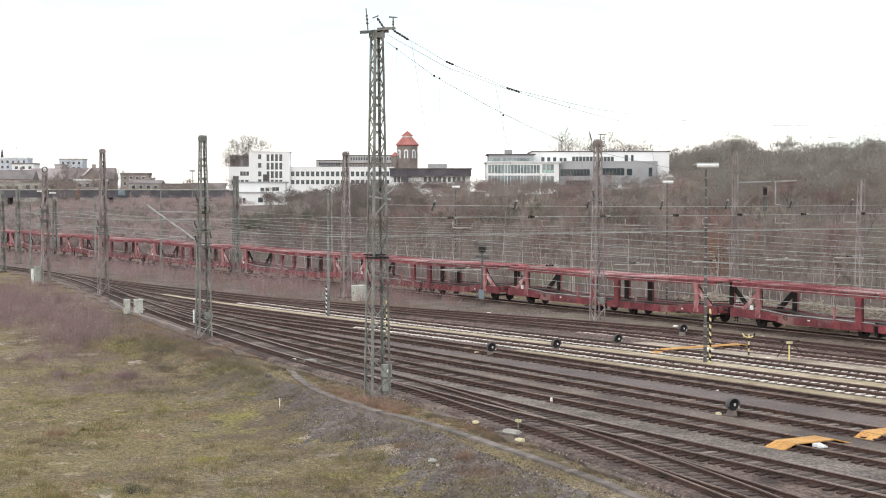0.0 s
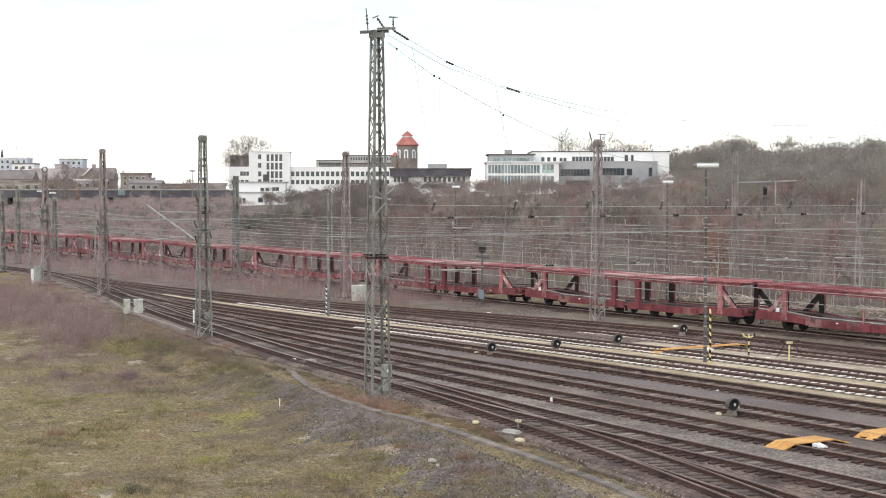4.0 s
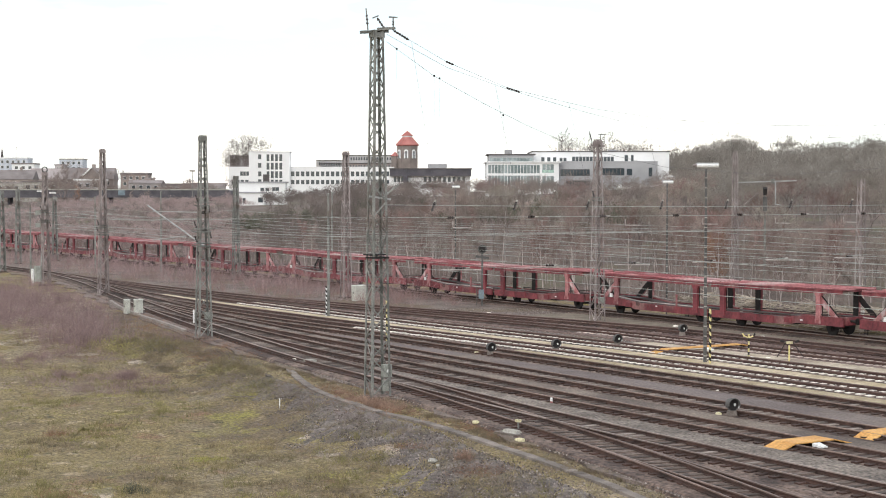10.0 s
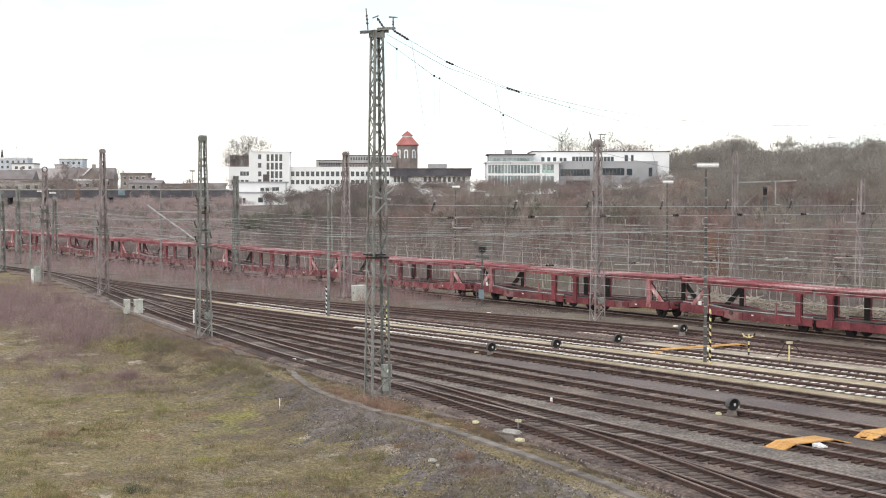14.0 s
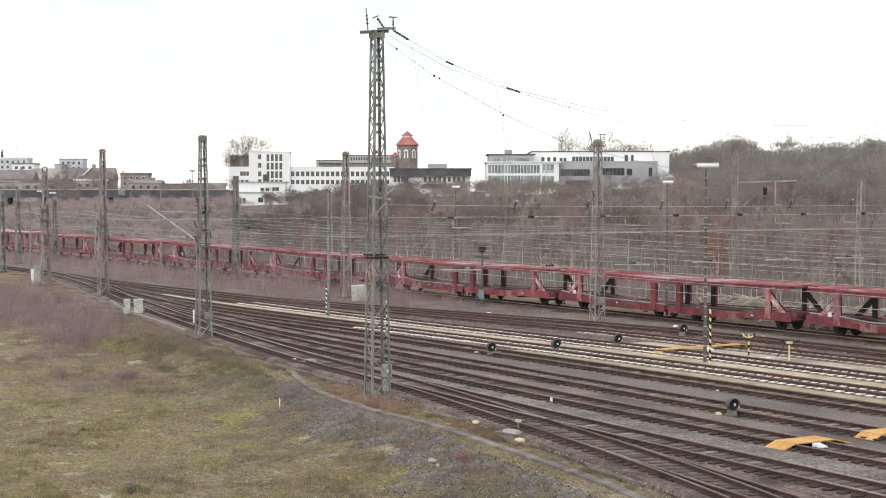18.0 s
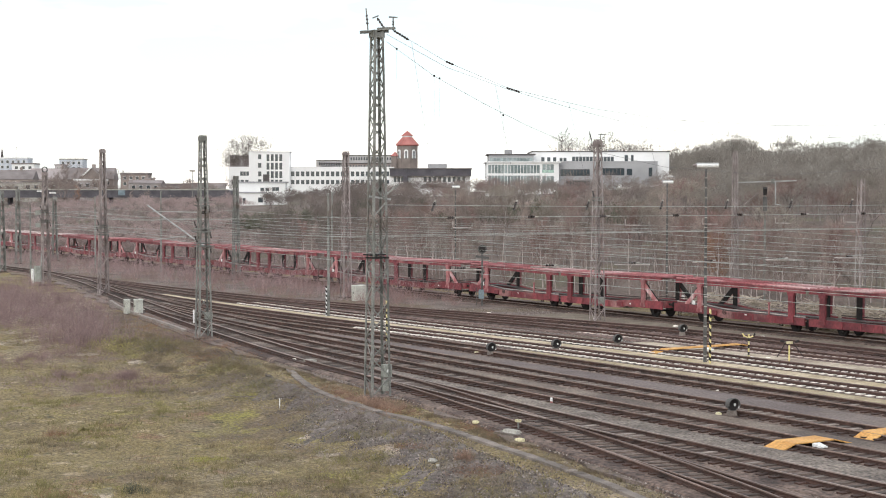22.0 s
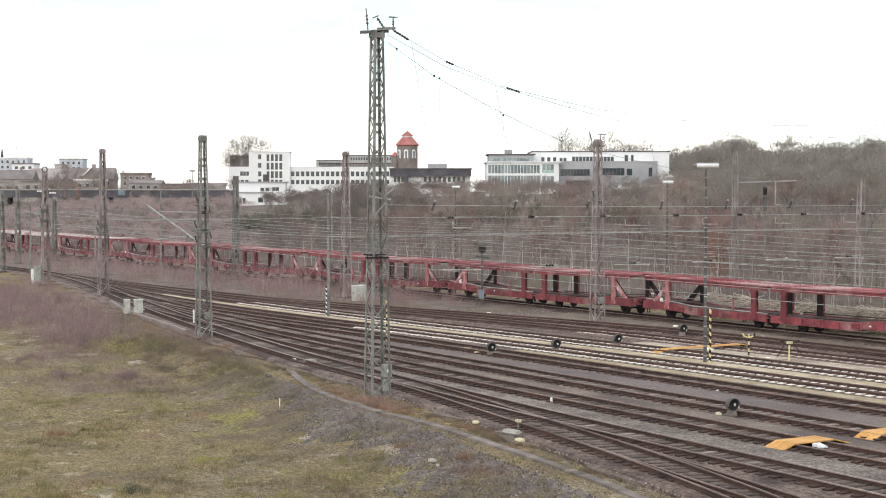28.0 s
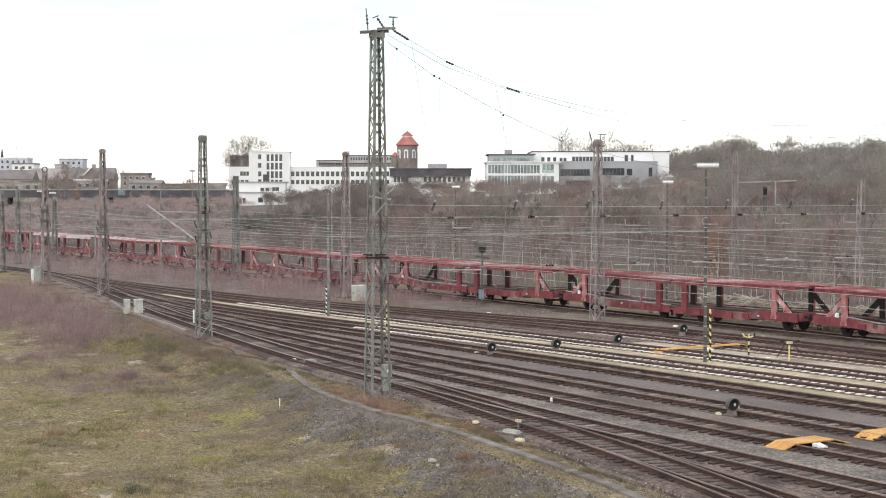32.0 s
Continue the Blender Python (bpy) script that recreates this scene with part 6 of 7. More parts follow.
def far_woods():
    rng = random.Random(5)
    made = [round_tree(rng, 9.0, 6, 0.9, 5, 0.9, 0.24) for _ in range(5)]
    twigs, stems = [pack(b) for a, b in made], [pack(a) for a, b in made]
    made = [round_tree(rng, 9.0, 6, 0.74, 3, 2.0, 0.26) for _ in range(7)]
    hill_twigs, hill_stems = [pack(b) for a, b in made], [pack(a) for a, b in made]
    tall, mid, low = [], [], []
    for i in range(120):       # the skyline of the hill
        px, D = rng.uniform(424, 800), rng.uniform(330, 440)
        p = spot(px, D)
        tall.append((p.x, p.y, float(ground_z(p.x, p.y)), (rng.uniform(0.68, 1.06) - 0.0004 * max(px - 500, 0)) * min(1, 0.78 + (px - 415) / 260), rng.uniform(0.85, 1.15)))
    for i in range(240):       # the hill behind the lamp and the right-hand masts
        px, D = rng.uniform(428, 900), rng.uniform(250, 430)
        p = spot(px, D)
        tall.append((p.x, p.y, float(ground_z(p.x, p.y)), rng.uniform(0.55, 0.88), rng.uniform(0.75, 1.0)))
    for i in range(46):
        px, D = rng.uniform(424, 540), rng.uniform(330, 410)
        p = spot(px, D)
        tall.append((p.x, p.y, float(ground_z(p.x, p.y)), rng.uniform(0.75, 1.08) * min(1, 0.78 + (px - 415) / 260), rng.uniform(0.95, 1.15)))
    for i in range(34):        # trees behind the end wall of the office
        px, D = rng.uniform(400, 455), rng.uniform(545, 600)
        p = spot(px, D)
        tall.append((p.x, p.y, float(ground_z(p.x, p.y)), rng.uniform(1.25, 1.75), rng.uniform(0.9, 1.1)))
    for i in range(14):        # low trees beside it
        px, D = rng.uniform(404, 440), rng.uniform(380, 450)
        p = spot(px, D)
        tall.append((p.x, p.y, float(ground_z(p.x, p.y)), rng.uniform(0.3, 0.5), rng.uniform(0.9, 1.2)))
    for i in range(70):        # trees behind the brow of the hill
        px, D = rng.uniform(416, 870), rng.uniform(440, 560)
        p = spot(px, D)
        tall.append((p.x, p.y, float(ground_z(p.x, p.y)), rng.uniform(0.55, 0.98), rng.uniform(0.85, 1.1)))
    for i in range(170):
        px, D = rng.uniform(330, 860), rng.uniform(190, 300)
        p = spot(px, D)
        tall.append((p.x, p.y, float(ground_z(p.x, p.y)), rng.uniform(0.5, 0.85) * (0.62 if px < 430 else 1), rng.uniform(0.8, 1.0)))
    for i in range(330):       # the broad slope
        y = rng.uniform(118, 215)
        x = -y * 1.1 + rng.uniform(-120, 80)
        mid.append((x, y, float(ground_z(x, y)), rng.uniform(0.4, 0.72), rng.uniform(0.8, 1.0)))
    for i in range(820):       # scrub wood towards the town
        px, D = rng.uniform(-830, -330), rng.uniform(185, 430)
        p = spot(px, D)
        if p.y < 86 or (-366 < px < -312 and rng.random() < 0.85):
            continue
        low.append((p.x, p.y, float(ground_z(p.x, p.y)) - 0.5, rng.uniform(0.34, 0.62) * (0.92 if D > 290 else 1), rng.uniform(0.7, 0.95)))
    town = []
    for i in range(300):       # trees among the houses
        px, D = rng.uniform(-810, -370), rng.uniform(540, 690)
        p = spot(px, D)
        town.append((p.x, p.y, 3.0, rng.uniform(0.6, 1.15), rng.uniform(0.7, 1.1)))
    for i in range(36):        # taller ones that overlap the roofs
        px, D = rng.choice((rng.gauss(-668, 16), rng.uniform(-800, -560), rng.uniform(-560, -420))), rng.uniform(540, 600)
        p = spot(px, D)
        tallest = 1.75 if px < -560 else 1.25
        town.append((p.x, p.y, 3.0, rng.uniform(0.9, tallest), rng.uniform(0.9, 1.1)))
    joined("town_trees", twigs, town, "twig", "bare trees among the houses of the town", "woods")
    joined("hill_trunks", hill_stems, tall, "hill_bark", "trunks and limbs of the bare wood on the hill", "woods")
    joined("hill_woods", hill_twigs, tall, "hill_twig", "dense bare winter wood on the hill", "woods")
    joined("slope_woods", twigs, mid, "twig_grey", "dense bare brown wood on the slope", "woods")
    grey = []
    for i in range(150):       # grey wood below the offices
        px, D = rng.uniform(-312, -40), rng.uniform(190, 400)
        p = spot(px, D)
        grey.append((p.x, p.y, float(ground_z(p.x, p.y)) - 0.5, rng.uniform(0.5, 0.8), rng.uniform(0.75, 1.0)))
    hedge = []                 # small trees that hide the feet of the offices
    for px0, px1, D0, D1, n, s0, s1 in ((-180, 44, 470, 500, 90, 0.5, 0.78), (-280, -180, 560, 580, 40, 0.26, 0.36), (60, 205, 440, 470, 70, 0.30, 0.52), (205, 420, 430, 470, 80, 0.22, 0.36), (-285, -90, 400, 430, 80, 0.36, 0.52),
                                        (-310, -262, 400, 420, 18, 0.26, 0.36)):
        for i in range(n):
            p = spot(rng.uniform(px0, px1), rng.uniform(D0, D1))
            hedge.append((p.x, p.y, float(ground_z(p.x, p.y)) - 0.4, rng.uniform(s0, s1), rng.uniform(0.9, 1.1)))
    joined("plateau_trees", twigs, grey + hedge, "twig_grey", "grey-brown bare trees below the offices", "woods")
    joined("town_woods", twigs, low, "town_twig", "low reddish bare wood before the town", "woods")
    joined("wood_stems", stems, mid + low + grey, "bark", "many thin trunks of the bare wood", "woods")


wood()
far_woods()


def scrub():
    rng = random.Random(11)
    tall = [pack(bush(rng, 4.2, 1.6, 26, 0.010, 8)) for _ in range(4)]
    thin = [pack(bush(rng, 3.6, 1.2, 9, 0.010, 7)) for _ in range(4)]
    low = [pack(bush(rng, 1.0, 1.2, 40, 0.006, 4)) for _ in range(4)]
    mat_ = [pack(bush(rng, 0.7, 1.6, 46, 0.006, 4, 0.75)) for _ in range(4)]
    # reddish saplings between the sidings and the train
    spots = []
    for i in range(620):
        x = rng.uniform(-245, -112)
        lo = line_y("far_siding", x) + 2.2
        y = rng.uniform(lo, 74.0)
        if y > lo:
            spots.append((x, y, -0.3, (rng.uniform(0.3, 0.7) if i % 3 else rng.uniform(0.9, 1.35)) * (0.6 if x > -122 else 0.85 if x < -175 else 1), rng.uniform(0.7, 1.0)))
    low_spots = []
    for i in range(520):
        x = rng.uniform(-240, -112)
        lo = line_y("far_siding", x) + 2.4
        y = rng.uniform(lo, 74.6)
        if y > lo:
            low_spots.append((x, y, -0.3, rng.uniform(0.2, 0.45) * (0.55 if x < -165 else 1.0), rng.uniform(0.6, 1.0)))
    joined("red_undergrowth", tall, low_spots, "twig_red", "reddish bare undergrowth beside the train line", "thicket")
    joined("sapling_thicket", thin, spots, "purple_stem", "thin reddish bare saplings beside the train line", "thicket")
    spots = []
    for i in range(900):
        x, y = rng.uniform(-330, -60), rng.uniform(80, 135)
        spots.append((x, y, float(ground_z(x, y)), rng.uniform(0.45, 0.85), rng.uniform(0.6, 1.0)))
    joined("slope_thicket", tall, spots[:520], "twig_red", "reddish-brown bare undergrowth behind the train", "thicket")
    joined("slope_brambles", tall, spots[520:], "bramble", "grey-brown bare undergrowth behind the train", "thicket")
    pale = [pack(branch_tree(rng, 7.0, 0.35, 10, low=0.5, thin=0.6, limbs=4, width=0.5)[0]) for _ in range(4)]
    spots = []
    for i in range(170):
        x, y = rng.uniform(-215, -60), rng.uniform(84, 114)
        spots.append((x, y, float(ground_z(x, y)), rng.uniform(0.5, 1.0), rng.uniform(0.7, 1.0)))
    joined("pale_saplings", pale, spots, "birch", "many thin pale sapling trunks at the foot of the slope", "saplings")
    # heaps of cut branches behind the train
    heap = []
    for _ in range(3):         # a mound of crossed, nearly level sticks
        g = Geo()
        for i in range(70):
            lift = rng.random() ** 1.5
            p = Vector((rng.gauss(0, 0.9 * (1.15 - lift)), rng.gauss(0, 0.5), lift * 1.25 + 0.1))
            a, ln = rng.gauss(0.3, 0.7), rng.uniform(0.5, 1.7)
            d = Vector((math.cos(a), math.sin(a), rng.gauss(0, 0.22))) * ln
            g.tube(p - d * 0.5, p + d * 0.5, rng.uniform(0.018, 0.05), 0.012, n=3, caps=False)
        heap.append(pack(g))
    spots = [(rng.uniform(-96, -58), rng.uniform(80.6, 82.6), -0.2, rng.uniform(0.8, 1.35), rng.uniform(0.8, 1.2)) for _ in range(46)]
    joined("brushwood_heaps", heap, spots, "dry_wood", "heaps of pale cut branches behind the train", "brushwood")
    # dark evergreen undergrowth high on the slope
    ever = [pack(bush(rng, 3.0, 2.6, 60, 0.03, 10)) for _ in range(3)]
    spots = []
    for px, D, n in ((-310, 300, 10), (-240, 290, 12), (-160, 300, 10), (-60, 300, 8), (60, 260, 7), (170, 250, 9), (330, 230, 6), (420, 225, 6)):
        for i in range(n):
            p = spot(px + rng.gauss(0, 30), D + rng.gauss(0, 8))
            spots.append((p.x, p.y, float(ground_z(p.x, p.y)), rng.uniform(0.7, 1.3), rng.uniform(0.7, 1.0)))
    joined("evergreen_scrub", ever, spots, "evergreen", "dark green undergrowth on the wooded slope", "scrub")
    # low purple scrub on the rough ground
    spots = []
    for c in range(40):
        cx, cd = rng.uniform(-830, -590), 106 * math.exp(rng.random() * math.log(172 / 106))
        big_clump = rng.uniform(0.6, 1.5)
        for i in range(11):
            p = spot(cx + rng.gauss(0, 26), cd + rng.gauss(0, 3.0))
            if p.y < np.interp(p.x, EDGE_X, EDGE_Y) - 1.0:
                spots.append((p.x, p.y, float(ground_z(p.x, p.y)), big_clump * rng.uniform(0.7, 1.5), rng.uniform(0.6, 1.1)))
    for px, D, n in ((-555, 86, 50), (-650, 87, 40), (-510, 104, 40), (-640, 100, 36), (-745, 97, 30)):
        for i in range(n):
            p = spot(px + rng.gauss(0, 45), D + rng.gauss(0, 2.5))
            spots.append((p.x, p.y, float(ground_z(p.x, p.y)), rng.uniform(0.4, 0.9), rng.uniform(0.5, 0.9)))
    joined("purple_scrub", low, spots, "scrub_stem", "low purple-brown bare scrub on rough grass", "scrub")
    sticks = [pack(bush(rng, 1.6, 1.4, 12, 0.014, 1, 0.97)) for _ in range(3)]
    spots = []
    for i in range(240):
        p = spot(rng.uniform(-800, -600), rng.uniform(100, 150))
        if p.y < np.interp(p.x, EDGE_X, EDGE_Y) - 1.0:
            spots.append((p.x, p.y, float(ground_z(p.x, p.y)) + 0.1, rng.uniform(0.5, 1.0), rng.uniform(0.6, 1.0)))
    joined("fallen_stalks", sticks, spots, "dry_wood", "pale fallen stalks lying in the scrub", "stalks")
    # brambles along the yard's edge
    spots = []
    for i in range(900):
        x = rng.uniform(-125, -38)
        off = abs(rng.gauss(0, 2.6)) + (2.6 if x > -80 else 0.4)
        y = float(np.interp(x, EDGE_X, EDGE_Y)) - off
        spots.append((x, y, float(ground_z(x, y)), rng.uniform(0.35, 0.95), rng.uniform(0.5, 1.0)))
    joined("edge_brambles", mat_, spots, "bramble", "matted grey-brown brambles along the yard edge", "brambles")
    spots = []
    for x, y, n, r in ((-60.5, 34.8, 40, 1.6), (-46.5, 30.6, 26, 0.8), (-88, 37.5, 40, 2.5), (-52, 17.5, 22, 0.9), (-68, 36.0, 30, 2.0), (-54.5, 35.4, 30, 1.6), (-67.4, 22.1, 8, 0.3), (-52.2, 31.2, 14, 0.5), (-53.0, 35.6, 14, 0.5), (-51.6, 35.2, 10, 0.4)):
        for i in range(n):
            q = (x + rng.gauss(0, r), y + rng.gauss(0, r * 0.4))
            spots.append((*q, float(ground_z(*q)), rng.uniform(0.3, 0.6), rng.uniform(0.6, 1.0)))
    for i in range(130):
        x = rng.uniform(-118, -84)
        y = float(np.interp(x, EDGE_X, EDGE_Y)) - rng.uniform(-1.0, 2.6)
        spots.append((x, y, float(ground_z(x, y)) if y < np.interp(x, EDGE_X, EDGE_Y) else -0.3, rng.uniform(0.35, 0.75), rng.uniform(0.6, 1.0)))
    joined("rusty_tufts", mat_, spots, "rust_leaf", "rust-brown tufts of dead weeds", "weeds")
    spots = []
    for x, y, n, r in ((-96.6, 36.7, 26, 1.6), (-95.3, 38.5, 26, 1.4), (-80.7, 35.9, 24, 1.5), (-99, 38.5, 20, 1.5), (-72, 33.5, 14, 1.2)):
        for i in range(n):
            q = (x + rng.gauss(0, r), y + rng.gauss(0, r * 0.4))
            spots.append((*q, float(ground_z(*q)), rng.uniform(0.5, 1.0), rng.uniform(0.7, 1.2)))
    joined("dark_weeds", mat_, spots, "tussock", "olive weeds at the top of the rough bank", "weeds")
    # single clumps: purple brush, a red shrub, rust-coloured weeds at the mast, a dark tuft
    fine = [pack(bush(rng, 1.0, 0.9, 120, 0.006, 6)) for _ in range(3)]
    clumps = []
    for x, y, n, r, s in ((-97.9, 30.9, 6, 1.0, 0.65), (-87.2, 29.3, 3, 0.4, 0.6), (-85.6, 32.2, 5, 0.5, 0.8), (-101, 34.5, 5, 1.4, 0.6)):
        for i in range(n):
            q = (x + rng.gauss(0, r * 0.6), y + rng.gauss(0, r))
            clumps.append((*q, float(ground_z(*q)), s * rng.uniform(0.7, 1.2), rng.uniform(0.7, 1.0)))
    for i in range(95):       # the thick brush towards the far end of the rough ground
        p = spot(rng.uniform(-800, -600), rng.uniform(112, 165))
        if p.y < np.interp(p.x, EDGE_X, EDGE_Y) - 0.8:
            clumps.append((p.x, p.y, float(ground_z(p.x, p.y)), rng.uniform(0.5, 1.05), rng.uniform(0.6, 0.9)))
    joined("purple_brush", fine, clumps, "scrub_stem", "dense purple-brown brush on the rough ground", "scrub")
    q = (-67.1, 22.2)
    joined("red_shrub", low, [(*q, float(ground_z(*q)), 0.62, 1.0), (q[0] + 0.2, q[1] + 0.3, float(ground_z(*q)), 0.5, 1.0)], "weed_rust", "small leafless shrub with reddish stems", "shrub")
    blade = [pack(bush(rng, 0.6, 0.5, 90, 0.009, 2)) for _ in range(3)]
    q = [(-52.3 + dx, 19.7 + dy) for dx, dy in ((0, 0), (0.2, 0.5), (-0.4, 0.3))]
    joined("dark_grass_tuft", blade, [(*p, float(ground_z(*p)), 0.7, 1.0) for p in q], "evergreen", "tall dark grass tuft in the rough grass", "grass")
    spots = []
    for x, y, n, r in ((-64.3, 35.5, 18, 0.6), (-62.6, 35.5, 18, 0.6), (-60.8, 35.4, 8, 0.6), (-66.6, 36.1, 6, 0.5), (-48.6, 31.3, 8, 0.3)):
        for i in range(n):
            q = (x + rng.gauss(0, r), y + rng.gauss(0, r * 0.45))
            spots.append((*q, float(ground_z(*q)), rng.uniform(0.4, 0.95), rng.uniform(0.5, 0.9)))
    joined("rusty_weeds", blade, spots, "weed_rust", "rust-brown dead weeds round the mast foot", "weeds")
    spots = []
    for i in range(210):       # olive and straw weeds between the footway and the tracks
        x = rng.uniform(-80, -40)
        y = float(np.interp(x, EDGE_X, EDGE_Y)) - rng.uniform(0.1, 1.0)
        spots.append((x, y, float(ground_z(x, y)), rng.uniform(0.25, 0.6), rng.uniform(0.4, 0.9)))
    joined("footway_weeds", blade, spots, "weed_tan", "tan and olive weeds beside the footway", "weeds")
    spots = []
    for x, y, n, r in ((-47.4, 28.8, 40, 0.9), (-43.4, 29.1, 30, 0.8), (-57.0, 24.7, 46, 0.9), (-60.7, 18.8, 24, 0.8), (-66.6, 22.8, 22, 0.9), (-83.7, 25.1, 24, 1.6), (-54.5, 26.6, 20, 0.8),
                       (-72, 25, 16, 1.2), (-63, 27.5, 14, 1.0), (-50.2, 22.4, 20, 0.8)):
        for i in range(n):
            q = (x + rng.gauss(0, r), y + rng.gauss(0, r * 0.7))
            spots.append((*q, float(ground_z(*q)) - 0.02, rng.uniform(0.6, 1.2), rng.uniform(0.25, 0.5)))
    moss = [pack(bush(rng, 0.16, 0.5, 110, 0.014, 1, 0.3)) for _ in range(3)]
    joined("moss_cushions", moss, spots, "moss_green", "flat yellow-green moss cushions in the grass", "moss")
    # weeds on the eroded edge of the bank, dark brush standing in for shadowed hollows
    spots, shadow_spots = [], []
    for i in range(150):
        f = rng.random()
        x = -100 + 24 * f
        y = float(np.interp(x, EDGE_X, EDGE_Y)) - rng.uniform(1.6, 4.6)
        (spots if rng.random() < 0.7 else shadow_spots).append((x, y, float(ground_z(x, y)), rng.uniform(0.4, 0.95), rng.uniform(0.6, 1.0)))
    joined("bank_weeds", blade, spots, "weed_tan", "tan and olive weeds on the eroded bank", "weeds")
    joined("bank_brush", mat_, shadow_spots, "evergreen", "dark matted brush for shadowed hollows of the eroded bank", "brush")
    # uneven tussocks all over the rough grass
    tuft = [pack(bush(rng, 0.34, 0.5, 26, 0.012, 1, 0.3)) for _ in range(4)]
    for name, material, words, count, size in (("olive_tussocks", "tussock", "olive tussocks of winter grass", 1500, 1.0), ("straw_tussocks", "dry_grass", "straw-coloured tussocks of winter grass", 900, 0.9),
                                               ("dark_tussocks", "tussock", "dark weedy tussocks in the rough grass", 420, 0.7), ("brown_tussocks", "weed_tan", "brown dead weeds in the rough grass", 800, 1.0)):
        spots = []
        cx, cd, left = 0, 60, 0
        for i in range(count):
            if left == 0:
                cx, cd, left = rng.uniform(-830, 380), 46 * math.exp(rng.random() * math.log(150 / 46)), rng.randint(3, 16)
            left -= 1
            p = spot(cx + rng.gauss(0, 30), cd + rng.gauss(0, cd * 0.018))
            if p.y < np.interp(p.x, EDGE_X, EDGE_Y) - (2.6 if p.x > -80 else 0.6):
                spots.append((p.x, p.y, float(ground_z(p.x, p.y)), size * rng.uniform(0.5, 1.3), rng.uniform(0.5, 1.1)))
        joined(name, tuft, spots, material, words, "grass")


def gravel(name, count, label, seed, bank=False):
    """Loose stones: little four-sided pyramids, thicker near the camera's end of the yard."""
    rs = np.random.RandomState(seed)
    D = 46 * np.exp(rs.rand(count) * math.log(130 / 46.0))
    px = -300 + rs.rand(count) * 1150
    x = FWD.x * D + RIGHT.x * D * px / 2800
    y = FWD.y * D + RIGHT.y * D * px / 2800
    edge = np.interp(x, EDGE_X, EDGE_Y)
    keep = (y > edge - np.where(rs.rand(count) < 0.35, 6.0, 0.3) - 1.5 * np.sin(x * 0.8) * (rs.rand(count) < 0.5)) & (y < 79)
    if bank:
        keep = (y < edge - 2.2 - 0.8 * (x < -56)) & (y > edge - 5.6 - 1.2 * np.sin(x * 0.5) - 0.8 * np.sin(x * 1.7 + 1)) & (x > -74)
    x, y, edge = x[keep], y[keep], edge[keep]
    n = len(x)
    z = np.where(y > edge, -0.285, ground_z(x, y) - 0.01)
    r = 0.03 + 0.04 * rs.rand(n)
    if bank:
        r, z = r * 0.95, z + 0.045
    a = rs.rand(n) * 6.283
    v = np.empty((n, 4, 3))
    for k in range(3):
        v[:, k] = np.stack([x + r * np.cos(a + 2.1 * k), y + r * np.sin(a + 2.1 * k), z - 0.02], 1)
    v[:, 3] = np.stack([x + 0.3 * r * np.cos(a), y + 0.3 * r * np.sin(a), z + r * (0.35 + 0.5 * rs.rand(n))], 1)
    f = np.arange(n)[:, None, None] * 4 + np.array([[0, 1, 3], [1, 2, 3], [2, 0, 3]])[None]
    me = bpy.data.meshes.new(name)
    me.from_pydata(v.reshape(-1, 3).tolist(), [], f.reshape(-1, 3).tolist())
    me.materials.append(M["gravel"])
    return tagged(new(name, me), label, "gravel", kind="stuff")


def grass(name, count, material, label, seed, tall, patch):
    """Blades of winter grass, thicker where the noise of the patch says so."""
    rs = np.random.RandomState(seed)
    D = 44 * np.exp(rs.rand(count) * math.log(175 / 44.0))
    px = -840 + rs.rand(count) * 1240
    x = FWD.x * D + RIGHT.x * D * px / 2800
    y = FWD.y * D + RIGHT.y * D * px / 2800
    dens = np.sin(x * 0.37 * patch + 1.7 * np.sin(y * 0.51 * patch + seed)) + np.sin(y * 0.83 * patch + 1.3 * np.sin(x * 0.29 * patch)) + rs.rand(count) * 1.6
    keep = (y < np.interp(x, EDGE_X, EDGE_Y) + 0.4) & (dens > 0.5)
    x, y = x[keep], y[keep]
    n = len(x)
    z = ground_z(x, y) - 0.02
    a, h = rs.rand(n) * 6.283, tall * (0.5 + rs.rand(n))
    lean = 0.9 * h * rs.rand(n)
    wd = 0.012 + 0.012 * rs.rand(n)
    cx, sx = np.cos(a), np.sin(a)
    v = np.empty((n, 3, 3))
    v[:, 0] = np.stack([x - sx * wd, y + cx * wd, z], 1)
    v[:, 1] = np.stack([x + sx * wd, y - cx * wd, z], 1)
    v[:, 2] = np.stack([x + cx * lean, y + sx * lean, z + h], 1)
    me = bpy.data.meshes.new(name)
    me.from_pydata(v.reshape(-1, 3).tolist(), [], np.arange(n * 3).reshape(-1, 3).tolist())
    me.materials.append(M[material])
    return tagged(new(name, me), label, "grass", kind="stuff")


scrub()
grass("dry_grass", 90000, "dry_grass", "short dry straw-coloured winter grass", 3, 0.07, 1.0)
grass("green_grass", 90000, "green_grass", "patches of short green winter grass", 4, 0.05, 0.6)
grass("dead_stalks", 30000, "weed_tan", "grey dead stalks in the rough grass", 6, 0.12, 1.7)
gravel("loose_gravel", 170000, "loose mixed gravel stones across the yard", 8)
gravel("bank_gravel", 100000, "loose grey stones on the bank below the footway", 77, True)


# ---------------------------------------------------------------- concrete footway along the yard edge
M["trough"] = mat("weathered_trough_concrete", (0.21, 0.18, 0.16), (0.32, 0.28, 0.25), 1.2, 18, 0.9, bump=0.4, coords="World")


